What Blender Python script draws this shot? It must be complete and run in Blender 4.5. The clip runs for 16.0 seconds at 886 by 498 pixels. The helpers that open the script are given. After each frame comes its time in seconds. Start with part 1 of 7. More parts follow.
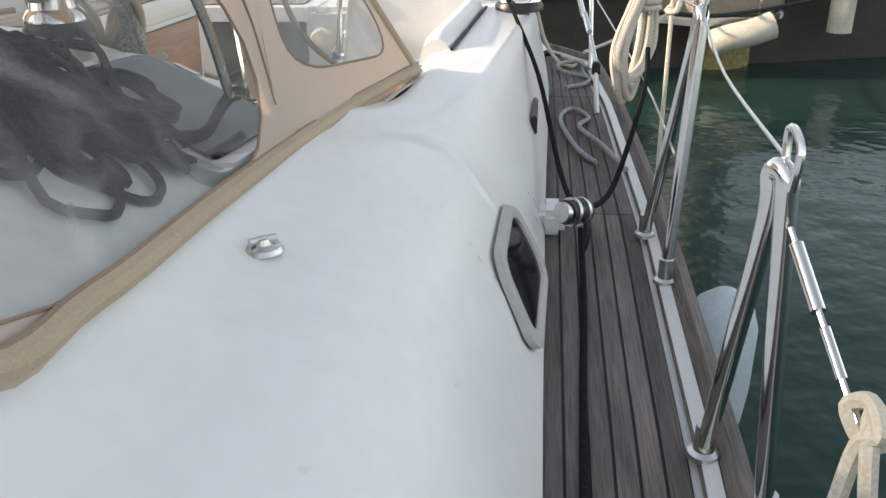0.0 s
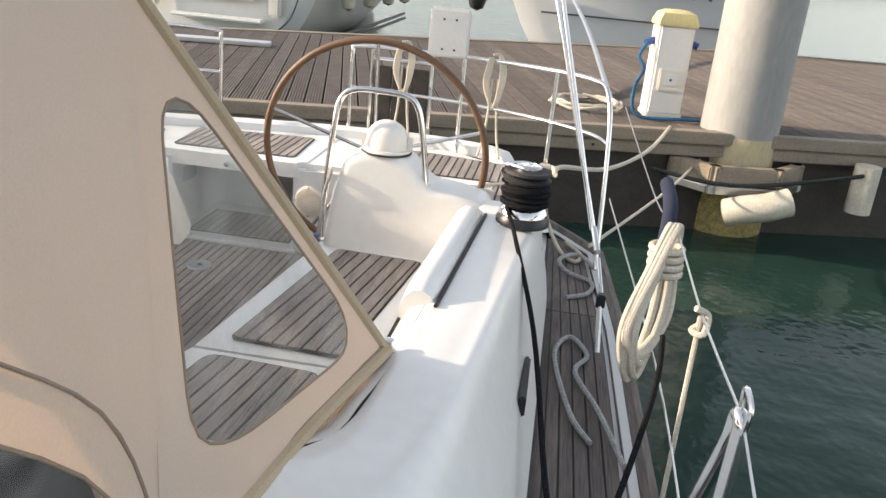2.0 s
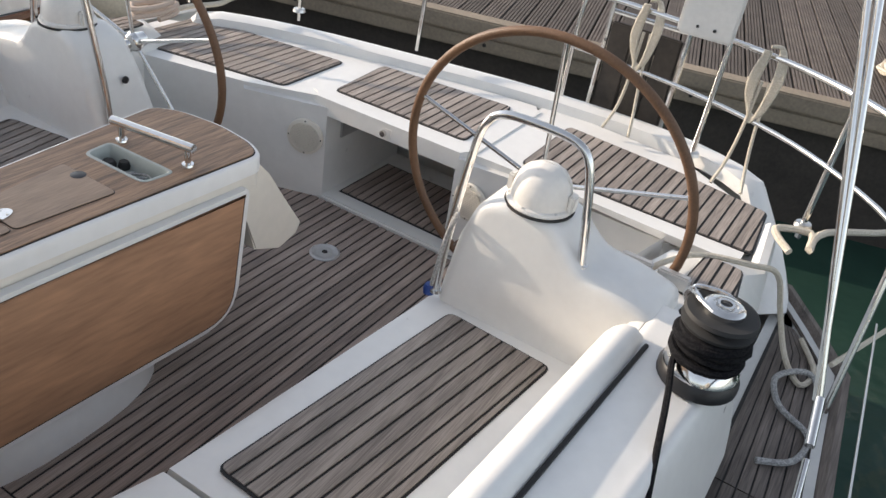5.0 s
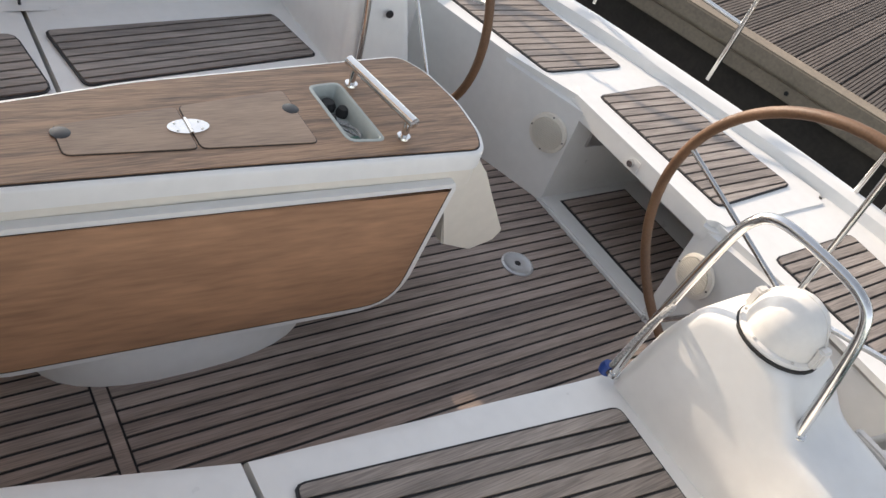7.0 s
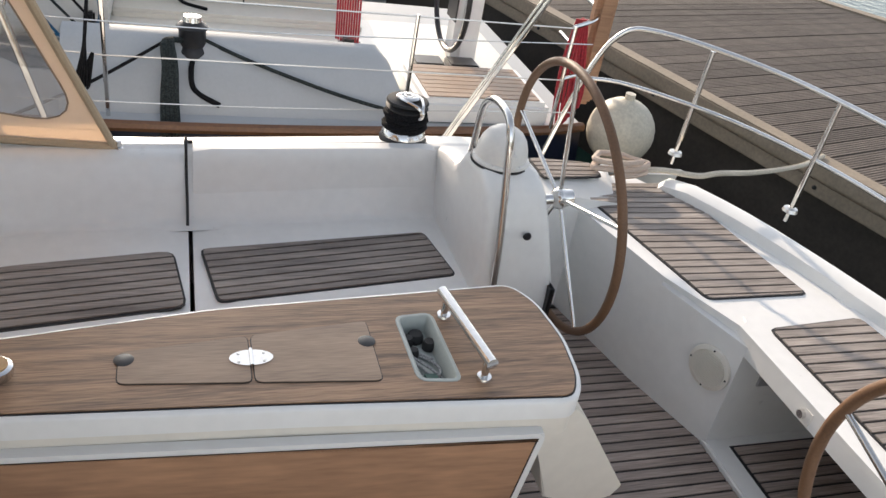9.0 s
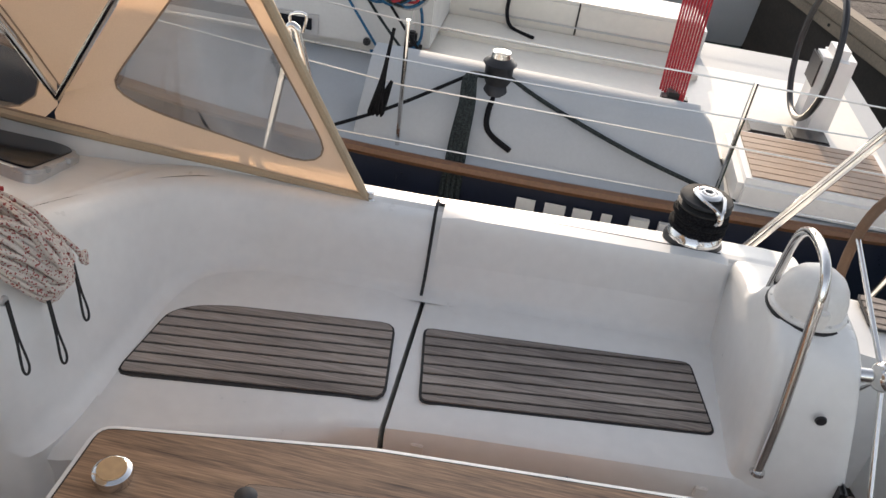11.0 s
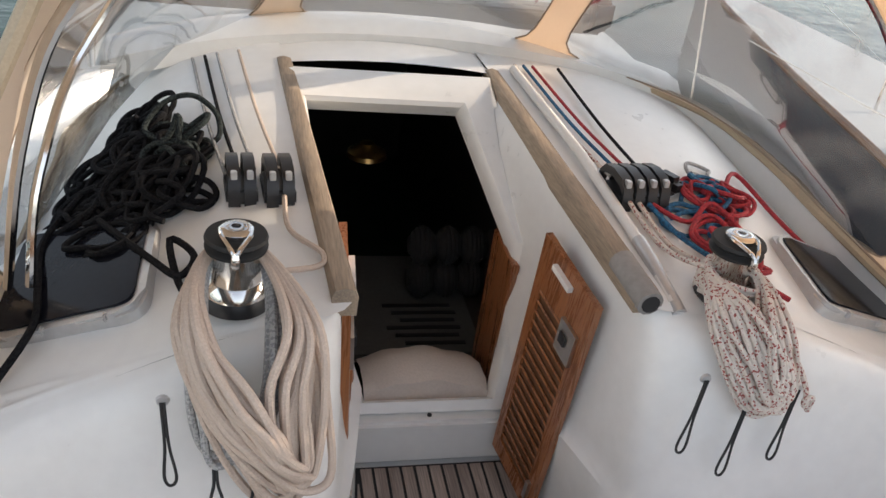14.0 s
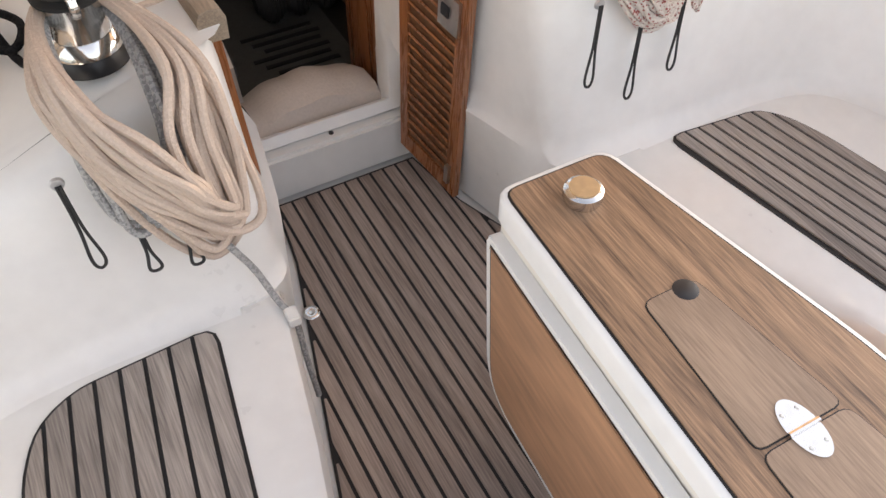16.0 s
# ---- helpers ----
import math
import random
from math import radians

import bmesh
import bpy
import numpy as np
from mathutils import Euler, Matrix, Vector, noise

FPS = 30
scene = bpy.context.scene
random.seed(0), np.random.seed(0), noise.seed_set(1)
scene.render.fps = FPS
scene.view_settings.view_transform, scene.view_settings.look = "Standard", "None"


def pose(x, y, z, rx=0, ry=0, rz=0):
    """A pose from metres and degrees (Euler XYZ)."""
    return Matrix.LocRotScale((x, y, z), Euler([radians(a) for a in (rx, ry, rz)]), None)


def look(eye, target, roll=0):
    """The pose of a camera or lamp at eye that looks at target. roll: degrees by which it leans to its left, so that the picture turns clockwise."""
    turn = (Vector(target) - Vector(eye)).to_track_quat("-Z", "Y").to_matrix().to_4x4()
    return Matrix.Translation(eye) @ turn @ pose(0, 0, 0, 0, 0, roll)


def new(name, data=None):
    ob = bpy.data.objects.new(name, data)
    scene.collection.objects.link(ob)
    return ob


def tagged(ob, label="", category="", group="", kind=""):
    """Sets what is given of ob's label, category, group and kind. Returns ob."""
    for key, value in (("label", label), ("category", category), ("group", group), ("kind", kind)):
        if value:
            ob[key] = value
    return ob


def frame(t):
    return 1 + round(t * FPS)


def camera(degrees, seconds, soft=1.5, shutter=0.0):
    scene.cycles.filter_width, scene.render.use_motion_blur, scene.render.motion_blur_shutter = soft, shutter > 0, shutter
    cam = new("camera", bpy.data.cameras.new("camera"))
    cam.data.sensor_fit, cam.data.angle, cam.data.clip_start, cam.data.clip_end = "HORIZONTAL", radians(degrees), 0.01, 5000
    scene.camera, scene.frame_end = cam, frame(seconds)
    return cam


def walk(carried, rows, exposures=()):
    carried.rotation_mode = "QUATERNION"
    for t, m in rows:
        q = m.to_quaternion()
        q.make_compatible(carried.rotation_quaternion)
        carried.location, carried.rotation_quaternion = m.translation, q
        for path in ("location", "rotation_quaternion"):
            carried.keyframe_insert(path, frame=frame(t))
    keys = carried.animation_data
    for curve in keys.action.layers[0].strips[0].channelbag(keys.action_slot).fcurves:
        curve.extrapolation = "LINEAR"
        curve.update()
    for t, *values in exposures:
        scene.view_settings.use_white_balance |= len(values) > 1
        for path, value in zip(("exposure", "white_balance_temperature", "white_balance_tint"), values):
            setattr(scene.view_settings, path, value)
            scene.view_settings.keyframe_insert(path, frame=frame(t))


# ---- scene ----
cam = camera(57.3, 16.0)
PATH = [
    (0, (1.717, -1.834, 1.183), (1.487, -0.032, 0.346), -1.2),
    (0.5, (1.734, -1.758, 1.343), (1.391, 0.049, 0.557), -0.7),
    (1, (1.696, -1.549, 1.437), (1.341, 0.264, 0.67), 1.5),
    (1.5, (1.635, -1.387, 1.587), (1.383, 0.454, 0.847), 4.3),
    (2, (1.669, -1.174, 1.645), (1.445, 0.689, 0.952), 5.4),
    (2.5, (1.642, -0.976, 1.72), (1.376, 0.9, 1.079), 6.6),
    (3, (1.659, -0.753, 1.753), (1.291, 1.116, 1.145), 4.9),
    (3.2, (1.688, -0.671, 1.746), (1.265, 1.188, 1.145), 4.0),
    (5.3, (1.727, 0.263, 2.009), (0.933, 1.7, 0.867), 9.9),
    (5.5, (1.682, 0.307, 1.981), (0.858, 1.711, 0.819), 9.9),
    (6, (1.627, 0.426, 1.983), (0.645, 1.654, 0.748), 13.6),
    (6.5, (1.524, 0.477, 1.971), (0.521, 1.667, 0.715), 19.7),
    (7, (1.455, 0.522, 1.962), (0.395, 1.644, 0.691), 22.4),
    (7.5, (1.446, 0.769, 1.963), (0.116, 1.557, 0.693), 18.0),
    (8, (1.414, 0.917, 2.045), (-0.09, 1.592, 0.913), 14.4),
    (8.2, (1.432, 0.924, 2.049), (-0.134, 1.629, 1.024), 12.8),
    (10.3, (1.154, 1.214, 2.002), (-0.417, 1.503, 0.798), 10.1),
    (10.5, (1.058, 1.211, 1.954), (-0.534, 1.391, 0.757), 10.6),
    (11, (0.837, 1.298, 2.09), (-0.796, 1.146, 0.945), 8.4),
    (11.5, (0.656, 1.304, 2.001), (-0.951, 0.766, 0.94), 6.7),
    (12, (0.529, 1.368, 1.93), (-0.881, 0.371, 0.921), 5.5),
    (12.5, (0.557, 1.371, 1.954), (-0.624, 0.05, 1.027), 6.7),
    (13, (0.547, 1.415, 1.952), (-0.315, -0.173, 1.095), 8.0),
    (13.5, (0.547, 1.478, 1.949), (-0.045, -0.229, 1.092), 8.0),
    (14, (0.564, 1.476, 1.927), (0.11, -0.185, 0.91), 8.4),
    (14.5, (0.579, 1.462, 1.897), (0.152, -0.099, 0.721), 7.5),
    (15, (0.625, 1.431, 1.875), (0.092, -0.012, 0.597), 6.0),
    (15.5, (0.65, 1.403, 1.841), (0.026, 0.103, 0.456), 4.8),
    (16, (0.637, 1.439, 1.803), (-0.001, 0.287, 0.298), 0.4),
]
walk(cam, [(t, look(eye, target, roll)) for t, eye, target, roll in PATH], [(0, 1.27, 6600, 10), (1.5, 1.36, 6700, 11), (3.2, 0.79, 6550, 11), (5.5, 0.88, 6300, 11), (8, 1.08, 6500, 12), (10.5, 0.78, 6400, 10), (11, 0.90, 6500, 12), (12.5, 1.04, 6250, 11), (13.5, 1.12, 6250, 11), (14, 1.38, 6450, 12), (14.5, 1.48, 6500, 12), (16, 1.8, 6900, 15)])

# ---- light ----
SUN_TO = Vector((-1.0, -0.08, 0.33)).normalized()
world = bpy.data.worlds.new("world")
scene.world = world
world.use_nodes = True
wn = world.node_tree.nodes
sky = wn.new("ShaderNodeTexSky")
sky.sky_type = "NISHITA"
sky.sun_disc = False
sky.sun_elevation = math.asin(SUN_TO.z)
sky.sun_rotation = math.atan2(SUN_TO.x, SUN_TO.y)
sky.air_density, sky.dust_density, sky.ozone_density = 1.0, 1.3, 1.0
wn["Background"].inputs["Strength"].default_value = 0.15
hazy = wn.new("ShaderNodeHueSaturation")
hazy.inputs["Saturation"].default_value = 0.42
world.node_tree.links.new(sky.outputs["Color"], hazy.inputs["Color"])
world.node_tree.links.new(hazy.outputs["Color"], wn["Background"].inputs["Color"])
sun = new("sun", bpy.data.lights.new("sun", "SUN"))
sun.data.energy, sun.data.angle, sun.data.color = 2.9, radians(0.6), (1.0, 0.82, 0.63)
sun.matrix_world = look(SUN_TO * 40, (0, 0, 0))


# ---- materials ----
def material(name, color, rough=0.5, metal=0.0, var=0.15, scale=(6, 6, 6), fine=(60, 60, 60), bump=0.0, color2=None, rnd=0.0, coat=0.0, bump_scale=None):
    """A principled material with two scales of variation and fine relief."""
    m = bpy.data.materials.new(name)
    m.use_nodes = True
    nt = m.node_tree
    n, l = nt.nodes, nt.links
    b = n["Principled BSDF"]
    tc = n.new("ShaderNodeTexCoord")

    def noise_at(sc, detail):
        mp = n.new("ShaderNodeMapping")
        mp.inputs["Scale"].default_value = sc
        l.new(tc.outputs["Object"], mp.inputs["Vector"])
        nz = n.new("ShaderNodeTexNoise")
        nz.inputs["Scale"].default_value = 1.0
        nz.inputs["Detail"].default_value = detail
        l.new(mp.outputs["Vector"], nz.inputs["Vector"])
        return nz.outputs["Fac"]

    big, small = noise_at(scale, 4.0), noise_at(fine, 3.0)
    add = n.new("ShaderNodeMath")
    add.operation = "ADD"
    l.new(big, add.inputs[0])
    l.new(small, add.inputs[1])
    half = n.new("ShaderNodeMath")
    half.operation = "MULTIPLY"
    half.inputs[1].default_value = 0.5
    l.new(add.outputs[0], half.inputs[0])
    ramp = n.new("ShaderNodeValToRGB")
    c2 = color2 or tuple(c * (1 - var) for c in color)
    ramp.color_ramp.elements[0].position, ramp.color_ramp.elements[1].position = 0.33, 0.67
    ramp.color_ramp.elements[0].color = (*c2, 1)
    ramp.color_ramp.elements[1].color = (*[min(1, c * (1 + var * 0.5)) for c in color], 1)
    l.new(half.outputs[0], ramp.inputs["Fac"])
    out = ramp.outputs["Color"]
    if rnd:
        oi = n.new("ShaderNodeObjectInfo")
        mr = n.new("ShaderNodeMapRange")
        mr.inputs["To Min"].default_value, mr.inputs["To Max"].default_value = 1 - rnd, 1 + rnd
        l.new(oi.outputs["Random"], mr.inputs["Value"])
        mx = n.new("ShaderNodeVectorMath")
        mx.operation = "SCALE"
        l.new(out, mx.inputs[0])
        l.new(mr.outputs["Result"], mx.inputs["Scale"])
        out = mx.outputs["Vector"]
    l.new(out, b.inputs["Base Color"])
    b.inputs["Metallic"].default_value = metal
    rr = n.new("ShaderNodeMapRange")
    rr.inputs["To Min"].default_value, rr.inputs["To Max"].default_value = max(0.02, rough - 0.08), min(1, rough + 0.08)
    l.new(half.outputs[0], rr.inputs["Value"])
    l.new(rr.outputs["Result"], b.inputs["Roughness"])
    if coat:
        b.inputs["Coat Weight"].default_value = coat
    if bump:
        bp = n.new("ShaderNodeBump")
        bp.inputs["Strength"].default_value = bump
        bp.inputs["Distance"].default_value = 0.004
        l.new(noise_at(bump_scale, 3.0) if bump_scale else small, bp.inputs["Height"])
        l.new(bp.outputs["Normal"], b.inputs["Normal"])
    return m


GEL = material("white_gelcoat", (0.78, 0.775, 0.75), 0.30, var=0.05, scale=(2.5, 2.5, 2.5), fine=(22, 22, 22), bump=0.03)
GEL_CREAM = material("cream_gelcoat", (0.74, 0.70, 0.62), 0.32, var=0.06, scale=(3, 3, 3), fine=(25, 25, 25))
CAULK = material("black_caulk", (0.012, 0.012, 0.013), 0.6, var=0.3)
TEAK = material("weathered_teak", (0.40, 0.325, 0.28), 0.72, var=0.3, color2=(0.17, 0.135, 0.116), scale=(14, 1.5, 14), fine=(260, 9, 260), bump=0.35, rnd=0.16)
TEAK_SEAT = material("grey_seat_teak", (0.36, 0.315, 0.28), 0.75, var=0.3, color2=(0.14, 0.12, 0.107), scale=(16, 1.8, 16), fine=(280, 10, 280), bump=0.35, rnd=0.14)
TEAK_SIDE = material("old_side_deck_teak", (0.17, 0.145, 0.128), 0.8, var=0.3, color2=(0.06, 0.05, 0.045), scale=(22, 2.5, 22), fine=(220, 8, 220), bump=0.5, rnd=0.22)
TABLE_TEAK = material("table_teak", (0.37, 0.225, 0.13), 0.5, var=0.3, color2=(0.085, 0.05, 0.03), scale=(45, 2.5, 45), fine=(320, 14, 320), bump=0.15)
LID_TEAK = material("table_lid_teak", (0.36, 0.25, 0.17), 0.5, var=0.25, color2=(0.20, 0.135, 0.09), scale=(14, 3.0, 14), fine=(240, 14, 240), bump=0.12, rnd=0.06)
LEAF_WOOD = material("orange_plywood", (0.43, 0.245, 0.14), 0.48, var=0.25, color2=(0.27, 0.15, 0.088), scale=(7, 1.6, 7), fine=(120, 5, 60), bump=0.06)
DOOR_WOOD = material("varnished_mahogany", (0.34, 0.13, 0.045), 0.28, var=0.3, color2=(0.15, 0.05, 0.02), scale=(20, 20, 3), fine=(180, 180, 8), coat=0.4, bump=0.05)
RAIL_WOOD = material("bare_grey_oak", (0.36, 0.28, 0.20), 0.7, var=0.3, color2=(0.2, 0.155, 0.115), scale=(20, 3, 20), fine=(200, 10, 200), bump=0.3)
STEEL = material("polished_steel", (0.74, 0.73, 0.71), 0.12, 1.0, var=0.08, scale=(9, 9, 9), fine=(70, 70, 70))
STEEL_DULL = material("brushed_steel", (0.62, 0.61, 0.59), 0.3, 1.0, var=0.15)
BLACK = material("black_plastic", (0.018, 0.018, 0.02), 0.38, var=0.3)
RUBBER = material("black_rubber", (0.02, 0.02, 0.02), 0.7, var=0.3)
ACRYL = material("smoked_acrylic", (0.012, 0.013, 0.018), 0.08, var=0.2)
LEATHER = material("brown_wheel_leather", (0.155, 0.082, 0.042), 0.55, var=0.3, fine=(150, 150, 150), bump=0.2)
ALU = material("grey_aluminium", (0.55, 0.55, 0.55), 0.38, 0.6, var=0.1)
PLASTIC_W = material("white_plastic", (0.76, 0.74, 0.70), 0.4, var=0.06)
PIER_WOOD = material("grooved_pier_boards", (0.135, 0.112, 0.096), 0.85, var=0.3, color2=(0.06, 0.049, 0.042), scale=(5, 5, 5), fine=(90, 90, 90), bump=0.4, rnd=0.2)
PIER_BEAM = material("pale_timber_beam", (0.27, 0.222, 0.165), 0.8, var=0.3, color2=(0.2, 0.165, 0.125), scale=(3, 3, 9), fine=(50, 50, 50), bump=0.3)
PIER_DARK = material("dark_wet_timber", (0.045, 0.037, 0.03), 0.7, var=0.4, scale=(4, 4, 8), fine=(40, 40, 40), bump=0.4)
PILE = material("piling_paint", (0.31, 0.305, 0.29), 0.6, var=0.1, color2=(0.25, 0.247, 0.235), scale=(3, 3, 1.2), fine=(25, 25, 8), bump=0.2)
GROWTH = material("yellow_marine_growth", (0.33, 0.26, 0.10), 0.9, var=0.5, color2=(0.10, 0.085, 0.035), scale=(20, 20, 20), fine=(90, 90, 90), bump=1.0)
FENDER = material("grimy_white_vinyl", (0.58, 0.54, 0.44), 0.5, var=0.25, scale=(7, 7, 7))
NAVY = material("navy_hull_paint", (0.008, 0.012, 0.028), 0.3, var=0.2)
BROWN_RAIL = material("varnished_rubbing_strake", (0.16, 0.075, 0.035), 0.4, var=0.3, scale=(20, 2, 20))
HULL_W = material("white_hull_paint", (0.62, 0.62, 0.60), 0.22, var=0.05)
HULL_G = material("pale_grey_hull_paint", (0.44, 0.46, 0.47), 0.6, var=0.05)
CUSHION = material("cream_cushion_cloth", (0.60, 0.53, 0.47), 0.9, var=0.1, fine=(120, 120, 120), bump=0.3)
# near-black stands for shade in unlit openings, not for a lining's own colour
SHADE_IN = material("cabin_shade_lining", (0.02, 0.017, 0.015), 0.6, var=0.3)
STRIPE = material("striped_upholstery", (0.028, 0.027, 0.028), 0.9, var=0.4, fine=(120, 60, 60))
# gold tone replaces sunlight that doesn't reach the dome lamp
GLINT_GOLD = material("gold_glint_metal", (0.75, 0.48, 0.18), 0.3, 1.0, var=0.2)
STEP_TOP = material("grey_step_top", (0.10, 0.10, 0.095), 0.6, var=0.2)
# steps and bunk: cabin shade is worked into this near-black colour
SHADE_STEP = material("cabin_shade_steps", (0.035, 0.033, 0.03), 0.6, var=0.3)
GREEN_BOX = material("green_grey_moulded_liner", (0.40, 0.43, 0.40), 0.35, var=0.1)
BLUE_PAINT = material("blue_plastic", (0.02, 0.06, 0.25), 0.4, var=0.2)
LETTER = material("dark_lettering", (0.05, 0.05, 0.055), 0.5, var=0.1)
LETTER_W = material("white_lettering", (0.78, 0.77, 0.74), 0.5, var=0.06)


def rope_material(name, c1, c2, twist=220.0, fleck=0.5):
    """Braided line: two yarn colours in a fine diagonal weave."""
    m = material(name, c1, 0.85, var=0.2, fine=(180, 180, 180), bump=0.3)
    nt = m.node_tree
    n, l = nt.nodes, nt.links
    tc = n.new("ShaderNodeTexCoord")
    wv = n.new("ShaderNodeTexVoronoi")
    wv.inputs["Scale"].default_value = twist
    l.new(tc.outputs["Object"], wv.inputs["Vector"])
    gt = n.new("ShaderNodeMath")
    gt.operation = "GREATER_THAN"
    gt.inputs[1].default_value = 1 - fleck
    sep = n.new("ShaderNodeSeparateColor")
    l.new(wv.outputs["Color"], sep.inputs["Color"])
    l.new(sep.outputs[0], gt.inputs[0])
    mix = n.new("ShaderNodeMix")
    mix.data_type = "RGBA"
    b = n["Principled BSDF"]
    src = b.inputs["Base Color"].links[0].from_socket
    l.new(gt.outputs[0], mix.inputs["Factor"])
    l.new(src, mix.inputs["A"])
    mix.inputs["B"].default_value = (*c2, 1)
    l.new(mix.outputs["Result"], b.inputs["Base Color"])
    bp = [x for x in n if x.bl_idname == "ShaderNodeBump"][0]
    bp.inputs["Strength"].default_value = 0.18
    l.new(wv.outputs["Distance"], bp.inputs["Height"])
    return m


ROPE_CREAM = rope_material("cream_line", (0.56, 0.455, 0.375), (0.51, 0.41, 0.335), 260.0, 0.4)
ROPE_GREY = rope_material("grey_line", (0.40, 0.40, 0.39), (0.25, 0.25, 0.25))
ROPE_BLACK = rope_material("black_line", (0.009, 0.009, 0.011), (0.016, 0.016, 0.017))
ROPE_RED = rope_material("red_line", (0.42, 0.03, 0.04), (0.25, 0.02, 0.03))
ROPE_BLUE = rope_material("blue_line", (0.02, 0.13, 0.25), (0.012, 0.06, 0.13))
ROPE_FLECK = rope_material("white_line_with_red_fleck", (0.62, 0.56, 0.50), (0.28, 0.07, 0.06), 210.0, 0.17)
ROPE_WHITE = rope_material("white_line", (0.60, 0.55, 0.46), (0.5, 0.45, 0.36))
ROPE_DARK = rope_material("dark_green_grey_line", (0.045, 0.055, 0.055), (0.02, 0.024, 0.024))


for dark in (ROPE_BLACK, ROPE_DARK, ACRYL):
    dark.node_tree.nodes["Principled BSDF"].inputs["Specular IOR Level"].default_value = 0.09


def canvas_material():
    m = material("beige_canvas", (0.66, 0.56, 0.47), 0.9, var=0.1, scale=(2, 2, 2), fine=(240, 240, 240), bump=0.15)
    n, l = m.node_tree.nodes, m.node_tree.links
    b, out = n["Principled BSDF"], n["Material Output"]
    tc, nz, bw = n.new("ShaderNodeTexCoord"), n.new("ShaderNodeTexNoise"), n.new("ShaderNodeBump")
    nz.inputs["Scale"].default_value = 3.5
    bw.inputs["Strength"].default_value = 0.5
    bw.inputs["Distance"].default_value = 0.04
    l.new(tc.outputs["Object"], nz.inputs["Vector"])
    l.new(nz.outputs["Fac"], bw.inputs["Height"])
    l.new(b.inputs["Normal"].links[0].from_socket, bw.inputs["Normal"])
    l.new(bw.outputs["Normal"], b.inputs["Normal"])
    tr = n.new("ShaderNodeBsdfTranslucent")
    l.new(bw.outputs["Normal"], tr.inputs["Normal"])
    tr.inputs["Color"].default_value = (0.72, 0.47, 0.27, 1)
    mix = n.new("ShaderNodeMixShader")
    mix.inputs["Fac"].default_value = 0.28
    l.new(b.outputs[0], mix.inputs[1])
    l.new(tr.outputs[0], mix.inputs[2])
    l.new(mix.outputs[0], out.inputs["Surface"])
    return m


def vinyl_material():
    m = bpy.data.materials.new("clear_vinyl")
    m.use_nodes = True
    n, l = m.node_tree.nodes, m.node_tree.links
    n.remove(n["Principled BSDF"])
    out = n["Material Output"]
    tp, gl, df = n.new("ShaderNodeBsdfTransparent"), n.new("ShaderNodeBsdfGlossy"), n.new("ShaderNodeBsdfDiffuse")
    tp.inputs["Color"].default_value = (0.82, 0.83, 0.82, 1)
    gl.inputs["Roughness"].default_value = 0.06
    df.inputs["Color"].default_value = (0.7, 0.68, 0.63, 1)
    tc, nz, bp = n.new("ShaderNodeTexCoord"), n.new("ShaderNodeTexNoise"), n.new("ShaderNodeBump")
    nz.inputs["Scale"].default_value = 5.0
    bp.inputs["Strength"].default_value = 0.05
    bp.inputs["Distance"].default_value = 0.05
    l.new(tc.outputs["Object"], nz.inputs["Vector"])
    l.new(nz.outputs["Fac"], bp.inputs["Height"])
    l.new(bp.outputs["Normal"], gl.inputs["Normal"])
    fr = n.new("ShaderNodeFresnel")
    fr.inputs["IOR"].default_value = 1.45
    l.new(bp.outputs["Normal"], fr.inputs["Normal"])
    m1, m2 = n.new("ShaderNodeMixShader"), n.new("ShaderNodeMixShader")
    cloud, patch = n.new("ShaderNodeTexNoise"), n.new("ShaderNodeMapRange")
    cloud.inputs["Scale"].default_value, cloud.inputs["Detail"].default_value, cloud.inputs["Distortion"].default_value = 4.0, 4.0, 1.5
    patch.inputs["From Min"].default_value, patch.inputs["From Max"].default_value = 0.42, 0.72
    patch.inputs["To Min"].default_value, patch.inputs["To Max"].default_value = 0.07, 0.30
    l.new(tc.outputs["Object"], cloud.inputs["Vector"])
    l.new(cloud.outputs["Fac"], patch.inputs["Value"])
    l.new(patch.outputs["Result"], m1.inputs["Fac"])
    l.new(tp.outputs[0], m1.inputs[1])
    l.new(df.outputs[0], m1.inputs[2])
    half = n.new("ShaderNodeMath")
    half.operation = "MULTIPLY"
    half.inputs[1].default_value = 0.5
    l.new(fr.outputs[0], half.inputs[0])
    l.new(half.outputs[0], m2.inputs["Fac"])
    l.new(m1.outputs[0], m2.inputs[1])
    l.new(gl.outputs[0], m2.inputs[2])
    l.new(m2.outputs[0], out.inputs["Surface"])
    return m


